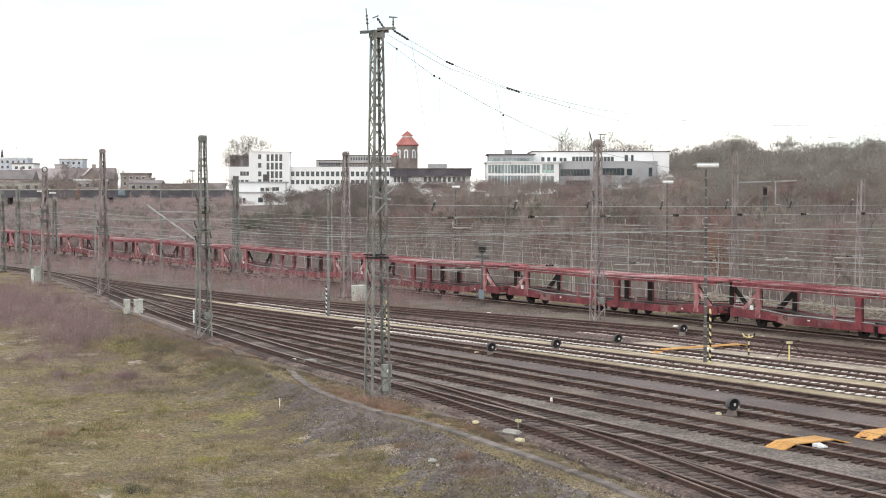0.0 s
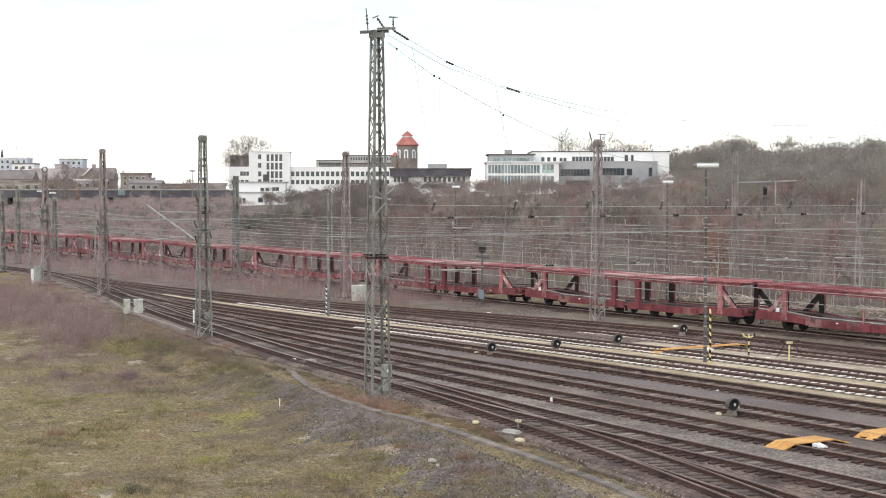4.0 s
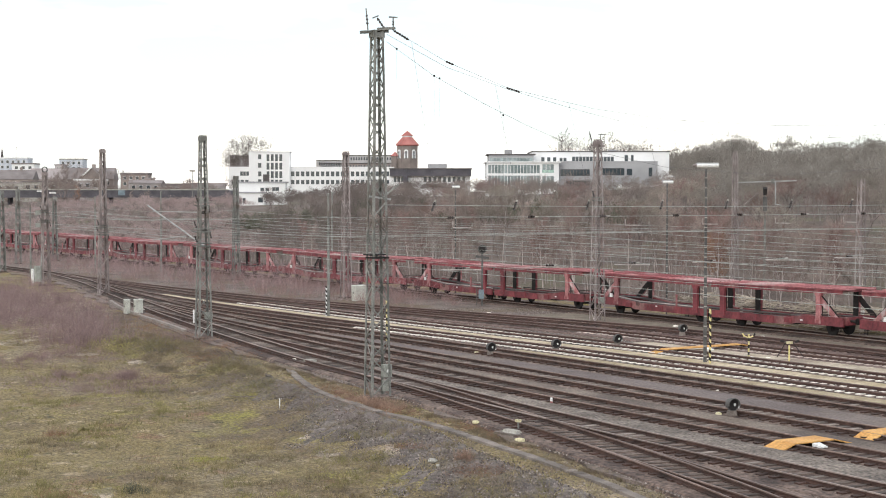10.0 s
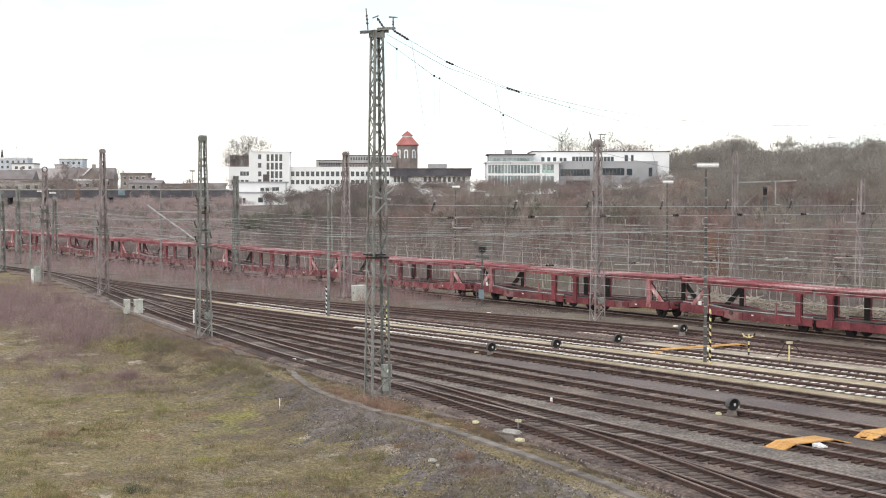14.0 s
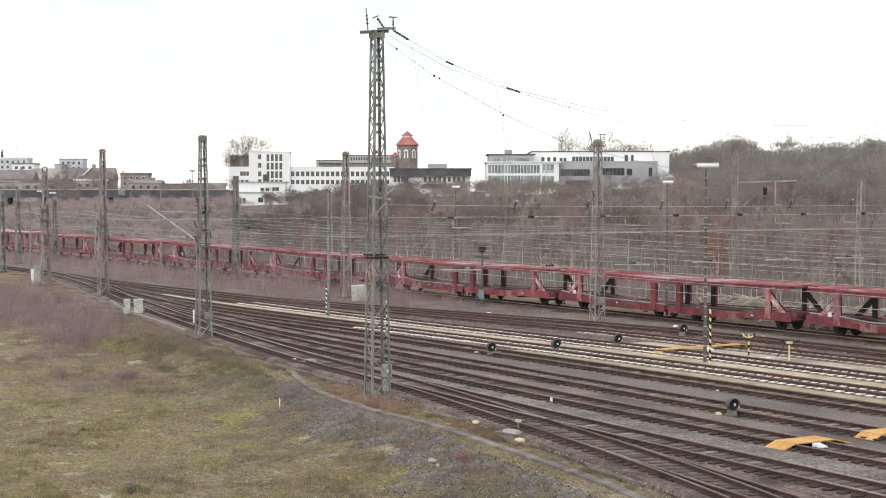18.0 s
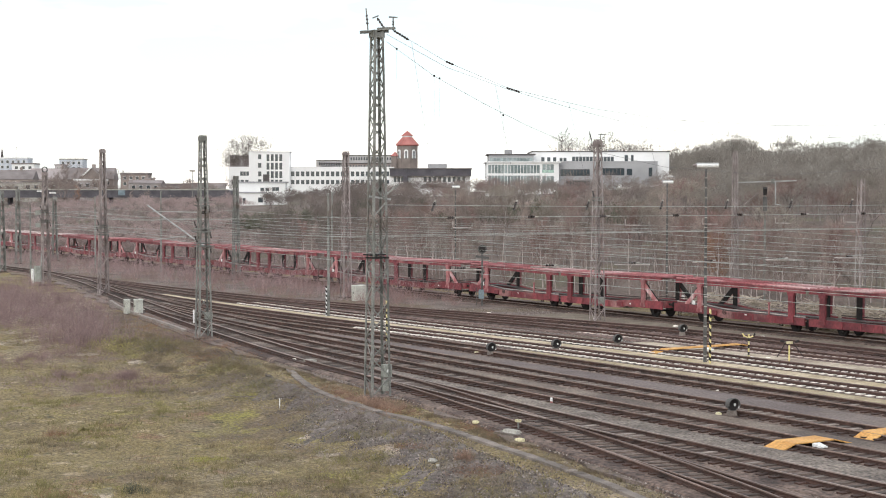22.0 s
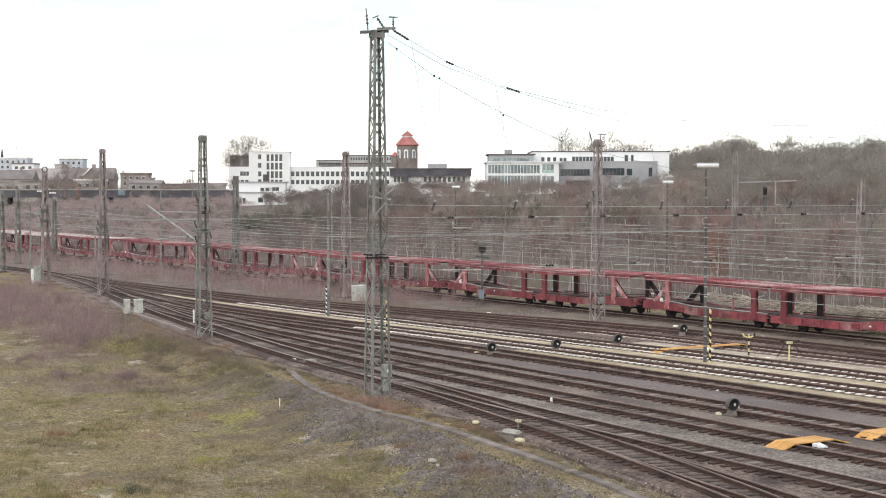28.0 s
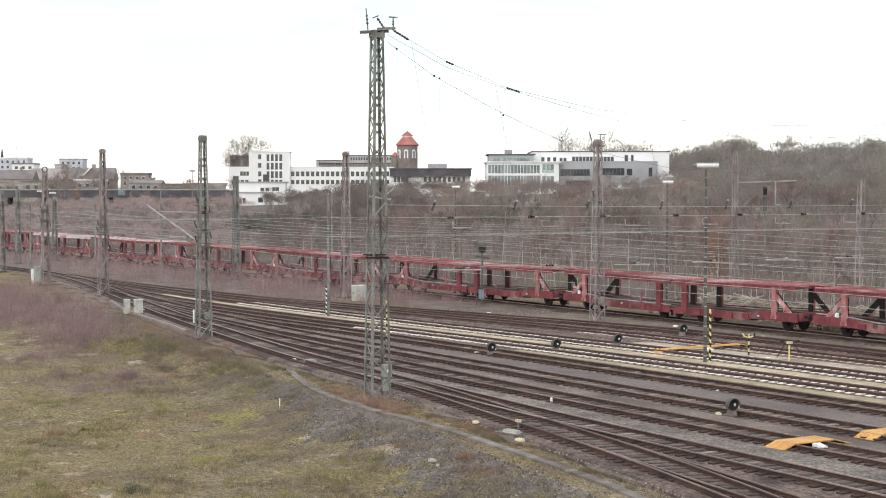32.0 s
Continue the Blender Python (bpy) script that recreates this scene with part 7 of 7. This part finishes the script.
def make_footway():
    t = thing("concrete_footway", pose(0, 0, 0), "narrow footway of weathered concrete slabs", "footway", kind="structure")
    line = smooth_line([(-90.2, 41.9), (-84.0, 40.27), (-77.6, 38.42), (-73.2, 36.82), (-69.5, 35.71), (-66.2, 35.0), (-63.2, 34.63), (-60.0, 34.35), (-57.2, 34.27),
                        (-54.7, 34.06), (-50.5, 33.54), (-47.9, 33.2), (-44.4, 32.67), (-41.7, 32.2), (-38.5, 31.45), (-35, 30.6), (-24, 28.2)], 0.5)
    slab = Geo().hexa([(-0.248, -0.20, -0.2), (0.248, -0.20, -0.2), (0.248, 0.20, -0.2), (-0.248, 0.20, -0.2),
                       (-0.243, -0.19, 0), (0.243, -0.19, 0), (0.243, 0.19, 0), (-0.243, 0.19, 0)]).mesh("slab", M["slab"])
    for p, head in along(line, 0.5):
        z = float(ground_z(p.x, p.y)) + 0.09
        part("slab", slab, None, t, at=pose(p.x, p.y, z + random.uniform(-0.01, 0.01), random.uniform(-1, 1), 0, head + random.uniform(-1.5, 1.5)))
    k = thing("concrete_kerb", pose(0, 0, 0), "low pale concrete cable trough in weeds", "cable trough", kind="structure")
    line = smooth_line([(-132, 48.2), (-124, 46.2), (-115.9, 44.6), (-107.4, 43.3), (-101, 42.2)], 1.0)
    lid = Geo().box(-0.48, -0.11, -0.25, 0.48, 0.11, 0).mesh("trough_lid", M["trough"])
    for p, head in along(line, 1.0):
        part("trough_lid", lid, None, k, at=pose(p.x, p.y, -0.12, 0, 0, head))


make_footway()

# ---------------------------------------------------------------- yard furniture
def dwarf_signal(x, y, z=-0.25):
    """A low shunting signal: a round black lamp head on a concrete foot, with white lamp plates."""
    t = thing("dwarf_signal", pose(x, y, z, 0, 0, 76), "low round black shunting signal with white lamp plates", "signal", "dwarf signals")
    t.scale = (0.78, 0.78, 0.8)
    part("lamp_head", Geo().tube((0, -0.14, 0.66), (0, 0.20, 0.66), 0.36, 0.30, n=20), M["pole_dark"], t)
    g = Geo()
    n = 11
    for yy in (-0.14, -0.34):
        for r in (0.355, 0.315):
            g.v += [(r * math.cos(a), yy, 0.66 + r * math.sin(a)) for a in np.linspace(-0.2, math.pi + 0.2, n)]
    for i in range(n - 1):
        for a, b in ((0, 2), (3, 1), (2, 3), (1, 0)):
            g.face(a * n + i, a * n + i + 1, b * n + i + 1, b * n + i)
    part("hood", g, M["pole_dark"], t)
    part("face_plate", Geo().tube((0, -0.155, 0.66), (0, -0.141, 0.66), 0.31, n=20), M["black"], t)
    part("plate", Geo().box(0.05, -0.18, 0.58, 0.15, -0.156, 0.72), M["white"], t, "white plate")
    for pz in (0.52, 0.74):
        part("side_lamp", Geo().box(0.33, -0.12, pz - 0.06, 0.40, 0.0, pz + 0.06), M["white"], t, "white side lamp")
    part("foot", Geo().hexa([(-0.26, -0.22, -0.2), (0.26, -0.22, -0.2), (0.26, 0.22, -0.2), (-0.26, 0.22, -0.2), (-0.20, -0.16, 0.34), (0.20, -0.16, 0.34), (0.20, 0.16, 0.34),
                             (-0.20, 0.16, 0.34)]), M["slab"], t, "dirty concrete foot")


for x, y in ((-76.5, 50.95), (-76.2, 55.4), (-76.8, 60.5), (-80.4, 68.8), (-50.35, 45.85)):
    dwarf_signal(x, y)


def striped_post(x, y, h, r=0.08, name="striped_post", words="black and yellow striped steel post", tilt_boards=False, light="yellow", dark="black", step=0.28):
    t = thing(name, pose(x, y, -0.25), words, "post", "striped posts")
    z, i = 0.0, 0
    while z < h - 0.02:
        zz = min(z + step, h)
        g = Geo()
        g.hexa([(-r, -r, z + 0.10 * (i > 0)), (r, -r, z - 0.0), (r, r, z - 0.0), (-r, r, z + 0.10 * (i > 0)),
                (-r, -r, zz + 0.10), (r, -r, zz), (r, r, zz), (-r, r, zz + 0.10)])
        part("stripe", g, M[light if i % 2 == 0 else dark], t)
        z, i = zz, i + 1
    return t


striped_post(-66.25, 58.7, 3.0, r=0.045, step=0.2)
striped_post(-107.0, 56.2, 2.3, r=0.045, light="white", step=0.17)
g_post = striped_post(-86.6, 49.8, 2.6, r=0.05, step=0.2)

# lamp pole with a long tube luminaire and cross arms
def lamp_pole(x, y, h, words, arm=1.0):
    t = thing("yard_lamp", pose(x, y, -0.25, 0, 0, 58), words, "lamp pole", "yard lamps")
    b = 0.09 if arm == 1.0 else 0.06
    part("pole", Geo().hexa([(-b, -b, 0), (b, -b, 0), (b, b, 0), (-b, b, 0), (-0.05, -0.045, h), (0.05, -0.045, h), (0.05, 0.045, h), (-0.05, 0.045, h)]),
         M["pole_dark"], t)
    for k in range(int(h / 0.55)):
        z = 0.4 + 0.55 * k
        w = b - (b - 0.05) * z / h
        part("rung", Geo().box(-w * 1.15, -w - 0.012, z, w * 1.15, -w + 0.03, z + 0.06), M["concrete"], t)
    part("luminaire", Geo().tube((-0.52 * arm, 0, h + 0.02), (0.68 * arm, 0, h + 0.02), 0.12, n=10), M["white"], t, "long white tube luminaire")
    part("luminaire_roof", Geo().hexa([(-0.54 * arm, -0.10, h + 0.06), (0.64 * arm, -0.10, h + 0.06), (0.64 * arm, 0.10, h + 0.06), (-0.54 * arm, 0.10, h + 0.06),
                                       (-0.54 * arm, -0.04, h + 0.17), (0.64 * arm, -0.04, h + 0.17), (0.64 * arm, 0.04, h + 0.17), (-0.54 * arm, 0.04, h + 0.17)]), M["zinc"], t)
    part("end_cap", Geo().tube((-0.72 * arm, 0, h + 0.02), (-0.52 * arm, 0, h + 0.02), 0.08, 0.11, n=8), M["mast_rust"], t)
    return t


lamp_pole(-66.88, 58.89, 11.0, "concrete yard lamp pole with tube luminaire among the tracks")
lamp_pole(-125.5, 79.6, 10.0, "thin yard lamp pole with pale luminaire behind the train", 0.6)
lamp_pole(-95.6, 80.2, 10.3, "thin yard lamp pole with pale luminaire behind the train", 0.7)

# yellow switch stands
def switch_stand(x, y, h, arms):
    t = thing("yellow_stand", pose(x, y, -0.25, 0, 0, 58), "short yellow and black post with raised arms", "post", "striped posts")
    for k in range(int(h / 0.2)):
        part("stripe", Geo().tube((0, 0, 0.2 * k), (0, 0, 0.2 * k + 0.2), 0.05, n=8), M["yellow" if k % 2 == 0 or not arms else "black"], t)
    if arms:
        for s in (-1, 1):
            part("arm", Geo().beam((0, 0, h - 0.35), (s * 0.26, 0, h - 0.24), 0.07), M["yellow"], t)
            part("arm_tip", Geo().beam((s * 0.26, 0, h - 0.26), (s * 0.36, 0, h - 0.10), 0.08), M["yellow" if s < 0 else "black"], t)
        part("base_plate", Geo().hexa([(-0.42, -0.5, 0), (0.42, -0.5, 0), (0.42, 0.5, 0), (-0.42, 0.5, 0), (-0.3, -0.38, 0.1), (0.3, -0.38, 0.1), (0.3, 0.38, 0.1),
                                       (-0.3, 0.38, 0.1)]), M["white"], t, "white-painted base")
    else:
        part("head", Geo().box(-0.17, -0.08, h - 0.08, 0.17, 0.08, h + 0.05), M["yellow_stone"], t)
        for s in (-1, 1):
            part("lever", Geo().beam((s * 0.2, 0, h), (s * 0.75, -0.3, 0.35), 0.035), M["black"], t)
            part("knob", Geo().tube((s * 0.30, -0.1, h + 0.04), (s * 0.52, -0.1, h + 0.10), 0.06, n=8), M["black"], t)


switch_stand(-67.44, 62.67, 1.55, True)
switch_stand(-64.59, 63.06, 1.15, False)

# orange boards over the rails at the two staff crossings
def crossing(x, y0, y1, ym, w=0.75, flat=0.95):
    t = thing("crossing_boards", pose(x, 0, 0), "worn orange boards ramped over the rails of a staff crossing", "crossing board", "staff crossings")
    pts = [(y0, -0.20), (ym - flat, 0.03), (ym + flat, 0.03), (y1, -0.20)]
    for i, ((a, za), (b, zb)) in enumerate(zip(pts, pts[1:])):
        for k in range(2):
            u0, u1 = -w + k * w, -w + (k + 1) * w - 0.02
            part("board", Geo().hexa([(u0, a, za - 0.05), (u1, a, za - 0.05), (u1, b, zb - 0.05), (u0, b, zb - 0.05), (u0, a, za), (u1, a, za), (u1, b, zb), (u0, b, zb)]),
                 M["orange_board"], t)
    part("end_plate", Geo().hexa([(w + 0.03, ym - 0.2, -0.17), (w + 0.42, ym - 0.1, -0.17), (w + 0.42, ym + 0.2, -0.17), (w + 0.03, ym + 0.2, -0.17),
                                  (w + 0.03, ym - 0.2, -0.02), (w + 0.42, ym - 0.1, -0.12), (w + 0.42, ym + 0.2, -0.12), (w + 0.03, ym + 0.2, -0.02)]), M["white"], t, "white end plate")


crossing(-42.9, 41.05, 44.75, 42.75, 0.52, 1.0)
crossing(-42.85, 45.75, 49.3, 47.3, 0.52, 1.0)
crossing(-72.3, 59.5, 67.5, 63.5, 0.36, 2.9)

# pale marker stones and cover lids beside the tracks
def stone(x, y, z=-0.2, s=0.3, tone="sleeper_concrete", words="pale painted marker stone beside the track"):
    rng = random.Random(int(x * 100))
    g = Geo()
    s *= 0.62
    prof = [(s * 0.9, 0.0), (s, s * 0.25), (s * 0.8, s * 0.5), (s * 0.35, s * 0.6)]
    g.lathe(prof, 9)
    g.v = [(a * rng.uniform(0.9, 1.15), b * rng.uniform(0.6, 0.8), c) for a, b, c in g.v]
    t = tagged(new("marker_stone", g.mesh("marker_stone", M[tone])), words, "stone", "marker stones")
    t.matrix_basis = pose(x, y, z, 0, 0, rng.uniform(-30, 30))


for x, y, s in ((-80.1, 40.1, 0.42), (-77.9, 50.9, 0.42), (-54.7, 35.7, 0.36), (-49.9, 34.6, 0.36), (-51.0, 45.7, 0.36), (-57.1, 51.1, 0.25), (-103.1, 68.5, 0.36),
                (-66.7, 63.5, 0.34), (-86.0, 73.0, 0.4), (-77.0, 72.8, 0.28), (-70.0, 68.6, 0.2), (-95.0, 66.5, 0.18), (-120.5, 46.6, 0.5)):
    stone(x, y, -0.26 if y > 36 else -0.3, s, "yellow_stone" if (x, y) in ((-77.9, 50.9), (-51.0, 45.7), (-54.7, 35.7), (-49.9, 34.6)) else "sleeper_concrete")


def cabinet(x, y, w, d, h, tone, words, turn=0.0):
    t = thing("trackside_cabinet", pose(x, y, -0.28, 0, 0, turn), words, "cabinet", "trackside cabinets")
    part("body", Geo().box(-w / 2, -d / 2, 0, w / 2, d / 2, h), M[tone], t)
    part("lid", Geo().hexa([(-w / 2 - 0.05, -d / 2 - 0.05, h), (w / 2 + 0.05, -d / 2 - 0.05, h), (w / 2 + 0.05, d / 2 + 0.05, h), (-w / 2 - 0.05, d / 2 + 0.05, h),
                            (-w / 2 + 0.03, -d / 2 + 0.03, h + 0.09), (w / 2 - 0.03, -d / 2 + 0.03, h + 0.09), (w / 2 - 0.03, d / 2 - 0.03, h + 0.09), (-w / 2 + 0.03, d / 2 - 0.03, h + 0.09)]),
         M[tone], t)
    for k in (0, 1):
        dr = part("door", Geo().box(-w / 2 + 0.04 + k * w / 2, -d / 2 - 0.025, 0.08, k * w / 2 - 0.03, -d / 2 - 0.003, h - 0.06), M[tone], t)
        part("handle", Geo().box(-0.06 + 0.1 * k, -d / 2 - 0.05, h * 0.5, -0.03 + 0.1 * k, -d / 2 - 0.026, h * 0.5 + 0.12), M["black"], dr)


cabinet(-122.0, 67.4, 0.8, 1.2, 1.3, "cabinet_pale", "pale grey trackside cabinet before the train", 0)
cabinet(-118.8, 44.7, 0.36, 0.4, 1.05, "cabinet_pale", "narrow pale grey trackside cabinet on the yard edge", 5)
cabinet(-117.9, 45.3, 0.42, 0.6, 1.1, "cabinet_pale", "pale grey trackside cabinet on the yard edge", 5)
t = thing("cable_post", pose(-106.2, 45.0, -0.35), "short white steel post with cable box beside a mast", "post")
part("shaft", Geo().beam((0, 0, 0), (0, 0, 1.15), 0.09), M["white"], t)
part("cable_box", Geo().box(-0.35, -0.5, 0.0, 0.1, -0.1, 0.2), M["concrete"], t)
t = thing("white_post", pose(-163.6, 51.2, -0.3), "short thick white-painted post", "post")
part("shaft", Geo().lathe([(0.15, 0), (0.15, 1.4), (0.12, 1.5), (0.05, 1.55)], 10), M["white"], t)

# point machine with lantern by the near switch
t = thing("point_machine", pose(-51.4, 35.25, -0.33, 0, 0, 10), "grey point machine on a slab beside the switch", "point machine")
part("base_slab", Geo().box(-0.7, -0.3, 0, 0.7, 0.3, 0.12), M["slab"], t)
part("housing", Geo().hexa([(-0.4, -0.18, 0.12), (0.4, -0.18, 0.12), (0.4, 0.18, 0.12), (-0.4, 0.18, 0.12), (-0.34, -0.12, 0.24), (0.34, -0.12, 0.24), (0.34, 0.12, 0.24),
                            (-0.34, 0.12, 0.24)]), M["concrete"], t)
part("throw_rod", Geo().beam((0.3, 0.25, 0.1), (0.5, 2.6, 0.1), 0.05), M["rail"], t)
t = thing("point_machine", pose(-78.3, 40.1, -0.22, 0, 0, 12), "grey point machine on a slab beside the switch", "point machine")
part("base_slab", Geo().box(-0.8, -0.25, 0, 0.8, 0.25, 0.10), M["slab"], t)
part("housing", Geo().box(-0.4, -0.15, 0.10, 0.4, 0.15, 0.22), M["concrete"], t)
t = thing("number_stake", pose(-51.9, 35.9, -0.3), "short yellow stake with plate in the ballast", "stake")
part("stake", Geo().tube((0, 0, 0), (0, 0, 0.5), 0.04, n=6), M["mast"], t)
part("plate", Geo().box(-0.09, -0.09, 0.40, 0.09, 0.09, 0.50), M["yellow_stone"], t)
t = thing("fouling_marker", pose(-57.6, 41.65, -0.25), "small red and white fouling point post", "marker post")
part("lower_band", Geo().tube((0, 0, 0), (0, 0, 0.14), 0.06, n=8), M["tile_red"], t)
part("upper_band", Geo().tube((0, 0, 0.14), (0, 0, 0.30), 0.06, 0.05, n=8), M["white"], t)

# signal beside the train line
t = thing("shunting_signal", pose(-110.9, 73.0, -0.25, 0, 0, 58), "dark slender signal post with round target", "signal")
part("post", Geo().beam((0, 0, 0), (0, 0, 4.5), 0.16), M["pole_dark"], t)
part("target", Geo().tube((0, -0.06, 4.75), (0, 0.06, 4.75), 0.38, n=20), M["pole_dark"], t)
part("target_rim", Geo().tube((0, -0.09, 4.75), (0, -0.062, 4.75), 0.28, n=20), M["black"], t)
part("arm", Geo().beam((-0.55, 0, 4.15), (0.55, 0, 4.0), 0.2), M["pole_dark"], t)
part("motor_box", Geo().box(-0.3, -0.2, 0.6, 0.15, 0.12, 1.35), M["blue"], t, "pale blue drive box")
part("cable_post", Geo().beam((-0.45, 0, 0), (-0.45, 0, 1.5), 0.06), M["pole_dark"], t)

# bracket arm on the mast at the near sidings, pointing across the tracks
t = thing("bracket_arm", pose(-96.3, 41.5, 0), "zinc tube cantilever bracket on a lattice mast", "cantilever")
part("stay", Geo().beam((0, 0.3, 7.95), (-8.3, -0.2, 7.95), 0.06), M["zinc"], t)
part("diagonal_tube", Geo().tube((0, 0.3, 5.6), (-9.0, -0.3, 8.35), 0.055, n=8), M["zinc"], t, "pale diagonal tube")
part("registration_tube", Geo().tube((-2.6, -0.1, 6.35), (-7.5, -0.5, 5.95), 0.035, n=8), M["zinc"], t)
insulator(t, (-0.2, 0.3, 7.95), (-0.9, 0.25, 7.95), 0.09)


# signal gantry arm and a light signal behind the train
t = thing("light_signal", pose(-92.95, 88.0, float(ground_z(-92.95, 88.0)), 0, 0, 58), "dark light signal on a post behind the train", "signal")
part("post", Geo().beam((0, 0, 0), (0, 0, 8.6), 0.14), M["mast"], t)
part("signal_head", Geo().hexa([(-0.13, -0.1, 9.55), (0.13, -0.1, 9.55), (0.13, 0.1, 9.55), (-0.13, 0.1, 9.55), (-0.15, -0.18, 10.05), (0.15, -0.18, 10.05), (0.15, 0.1, 10.2), (-0.15, 0.1, 10.2)]), M["black"], t)
part("second_head", Geo().box(-0.15, -0.1, 8.3, 0.15, 0.1, 9.4), M["pole_dark"], t)
part("head_post", Geo().beam((0, 0.1, 8.4), (0, 0.1, 9.7), 0.1), M["mast"], t)
t = thing("gantry_arm", pose(-94.0, 86.0, 0), "zinc outrigger arm with drop tube on a mast", "cantilever")
part("boom", Geo().beam((0.1, 0, 10.05), (6.5, 0, 10.15), 0.10), M["zinc"], t)
part("boom_clamp", Geo().box(3.9, -0.08, 9.95, 4.15, 0.08, 10.3), M["mast"], t)
part("drop_tube", Geo().beam((4.3, 0, 10.05), (4.3, 0, 8.35), 0.08), M["zinc"], t)
part("drop_foot", Geo().beam((4.25, 0, 8.35), (4.95, 0, 8.3), 0.07), M["zinc"], t)
part("strut", Geo().tube((0.4, 0, 8.0), (2.4, 0, 9.2), 0.06, n=6), M["birch"], t, "pale slanting strut")


# thin poles with small wires on the far side of the sidings
for x, y, h in ((-107.2, 56.5, 9.4), (-176.0, 70.5, 9.6), (-150.0, 79.5, 9.5), (-186.0, 66.0, 9.0), (-199.0, 72.0, 9.0), (-178.0, 55.5, 8.2)):
    t = thing("thin_pole", pose(x, y, -0.3), "thin grey steel pole beside the tracks", "pole", "thin poles")
    part("shaft", Geo().tube((0, 0, 0), (0, 0, h), 0.12, 0.08, n=8), M["mast"], t)
    part("cap", Geo().tube((0, 0, h), (0, 0, h + 0.1), 0.11, n=8), M["mast"], t)

# fallen branches and broken concrete on the rough grass
for x, y, ln, turn in ((-71.4, 32.5, 2.0, 30), (-69.0, 33.5, 1.6, 80), (-108.8, 38.6, 3.0, 20), (-49.6, 30.7, 0.9, 100)):
    rng = random.Random(int(-x * 10))
    t = thing("fallen_branch", pose(x, y, float(ground_z(x, y)) + 0.04, 0, 0, turn), "grey fallen branch lying in the grass", "branch", "fallen branches")
    part("limb", Geo().tube((0, 0, 0), (ln, 0.1, 0.12), 0.035, 0.015, n=5), M["bark"], t)
    for k in range(4):
        a = ln * (0.25 + 0.18 * k)
        part("twig", Geo().tube((a, 0.05, 0.05), (a + 0.4, rng.uniform(-0.5, 0.5), rng.uniform(0.05, 0.5)), 0.016, 0.006, n=4), M["bark"], t)
for x, y, s in ((-49.5, 30.4, 0.30), (-48.8, 30.2, 0.16)):
    stone(x, y, float(ground_z(x, y)) + 0.03, s * 1.15, "concrete", "broken piece of concrete in the grass")
t = thing("white_stake", pose(-67.2, 32.8, float(ground_z(-67.2, 32.8))), "thin short white stake in the grass", "stake")
part("rod", Geo().tube((0, 0, -0.1), (0, 0, 0.42), 0.03, n=6), M["white"], t)


# bare earth patches in the grass
def bare_patch(x, y, rx, ry, turn, seed):
    rng = random.Random(seed)
    g, n = Geo(), 28
    c, s = math.cos(radians(turn)), math.sin(radians(turn))
    for ring in (0.0, 0.35, 0.7, 1.0):
        for i in range(n):
            a = 2 * math.pi * i / n
            r = ring * (0.75 + 0.25 * math.sin(3 * a + seed) + 0.12 * math.sin(7 * a + 2 * seed) + rng.uniform(-0.05, 0.05))
            px, py = rx * r * math.cos(a), ry * r * math.sin(a)
            qx, qy = x + c * px - s * py, y + s * px + c * py
            g.v.append((qx, qy, float(ground_z(qx, qy)) + (0.035 if ring < 1 else -0.04)))
    for k in range(3):
        for i in range(n):
            j = (i + 1) % n
            g.face(k * n + i, k * n + j, (k + 1) * n + j, (k + 1) * n + i)
    structure("bare_patch", g, M["earth"], "pale bare sandy earth worn in the grass", smooth=True)


M["earth"] = mat("pale_sandy_earth", (0.28, 0.225, 0.165), (0.45, 0.375, 0.29), 1.5, 9.0, 0.95, bump=0.6, coords="World", third=(0.17, 0.145, 0.075), third_at=0.52, contrast=0.45)
PATCHES = [(-56.1, 29.4, 2.6, 0.9, -30), (-52.6, 30.4, 2.0, 0.5, -30), (-92.3, 36.0, 2.2, 1.5, -30), (-52.7, 18.9, 1.0, 0.7, -30), (-59.5, 30.2, 1.6, 0.5, -25)]
for i, (x, y, rx, ry, turn) in enumerate(PATCHES):
    bare_patch(x, y, rx, ry, turn, i + 3)


motions()
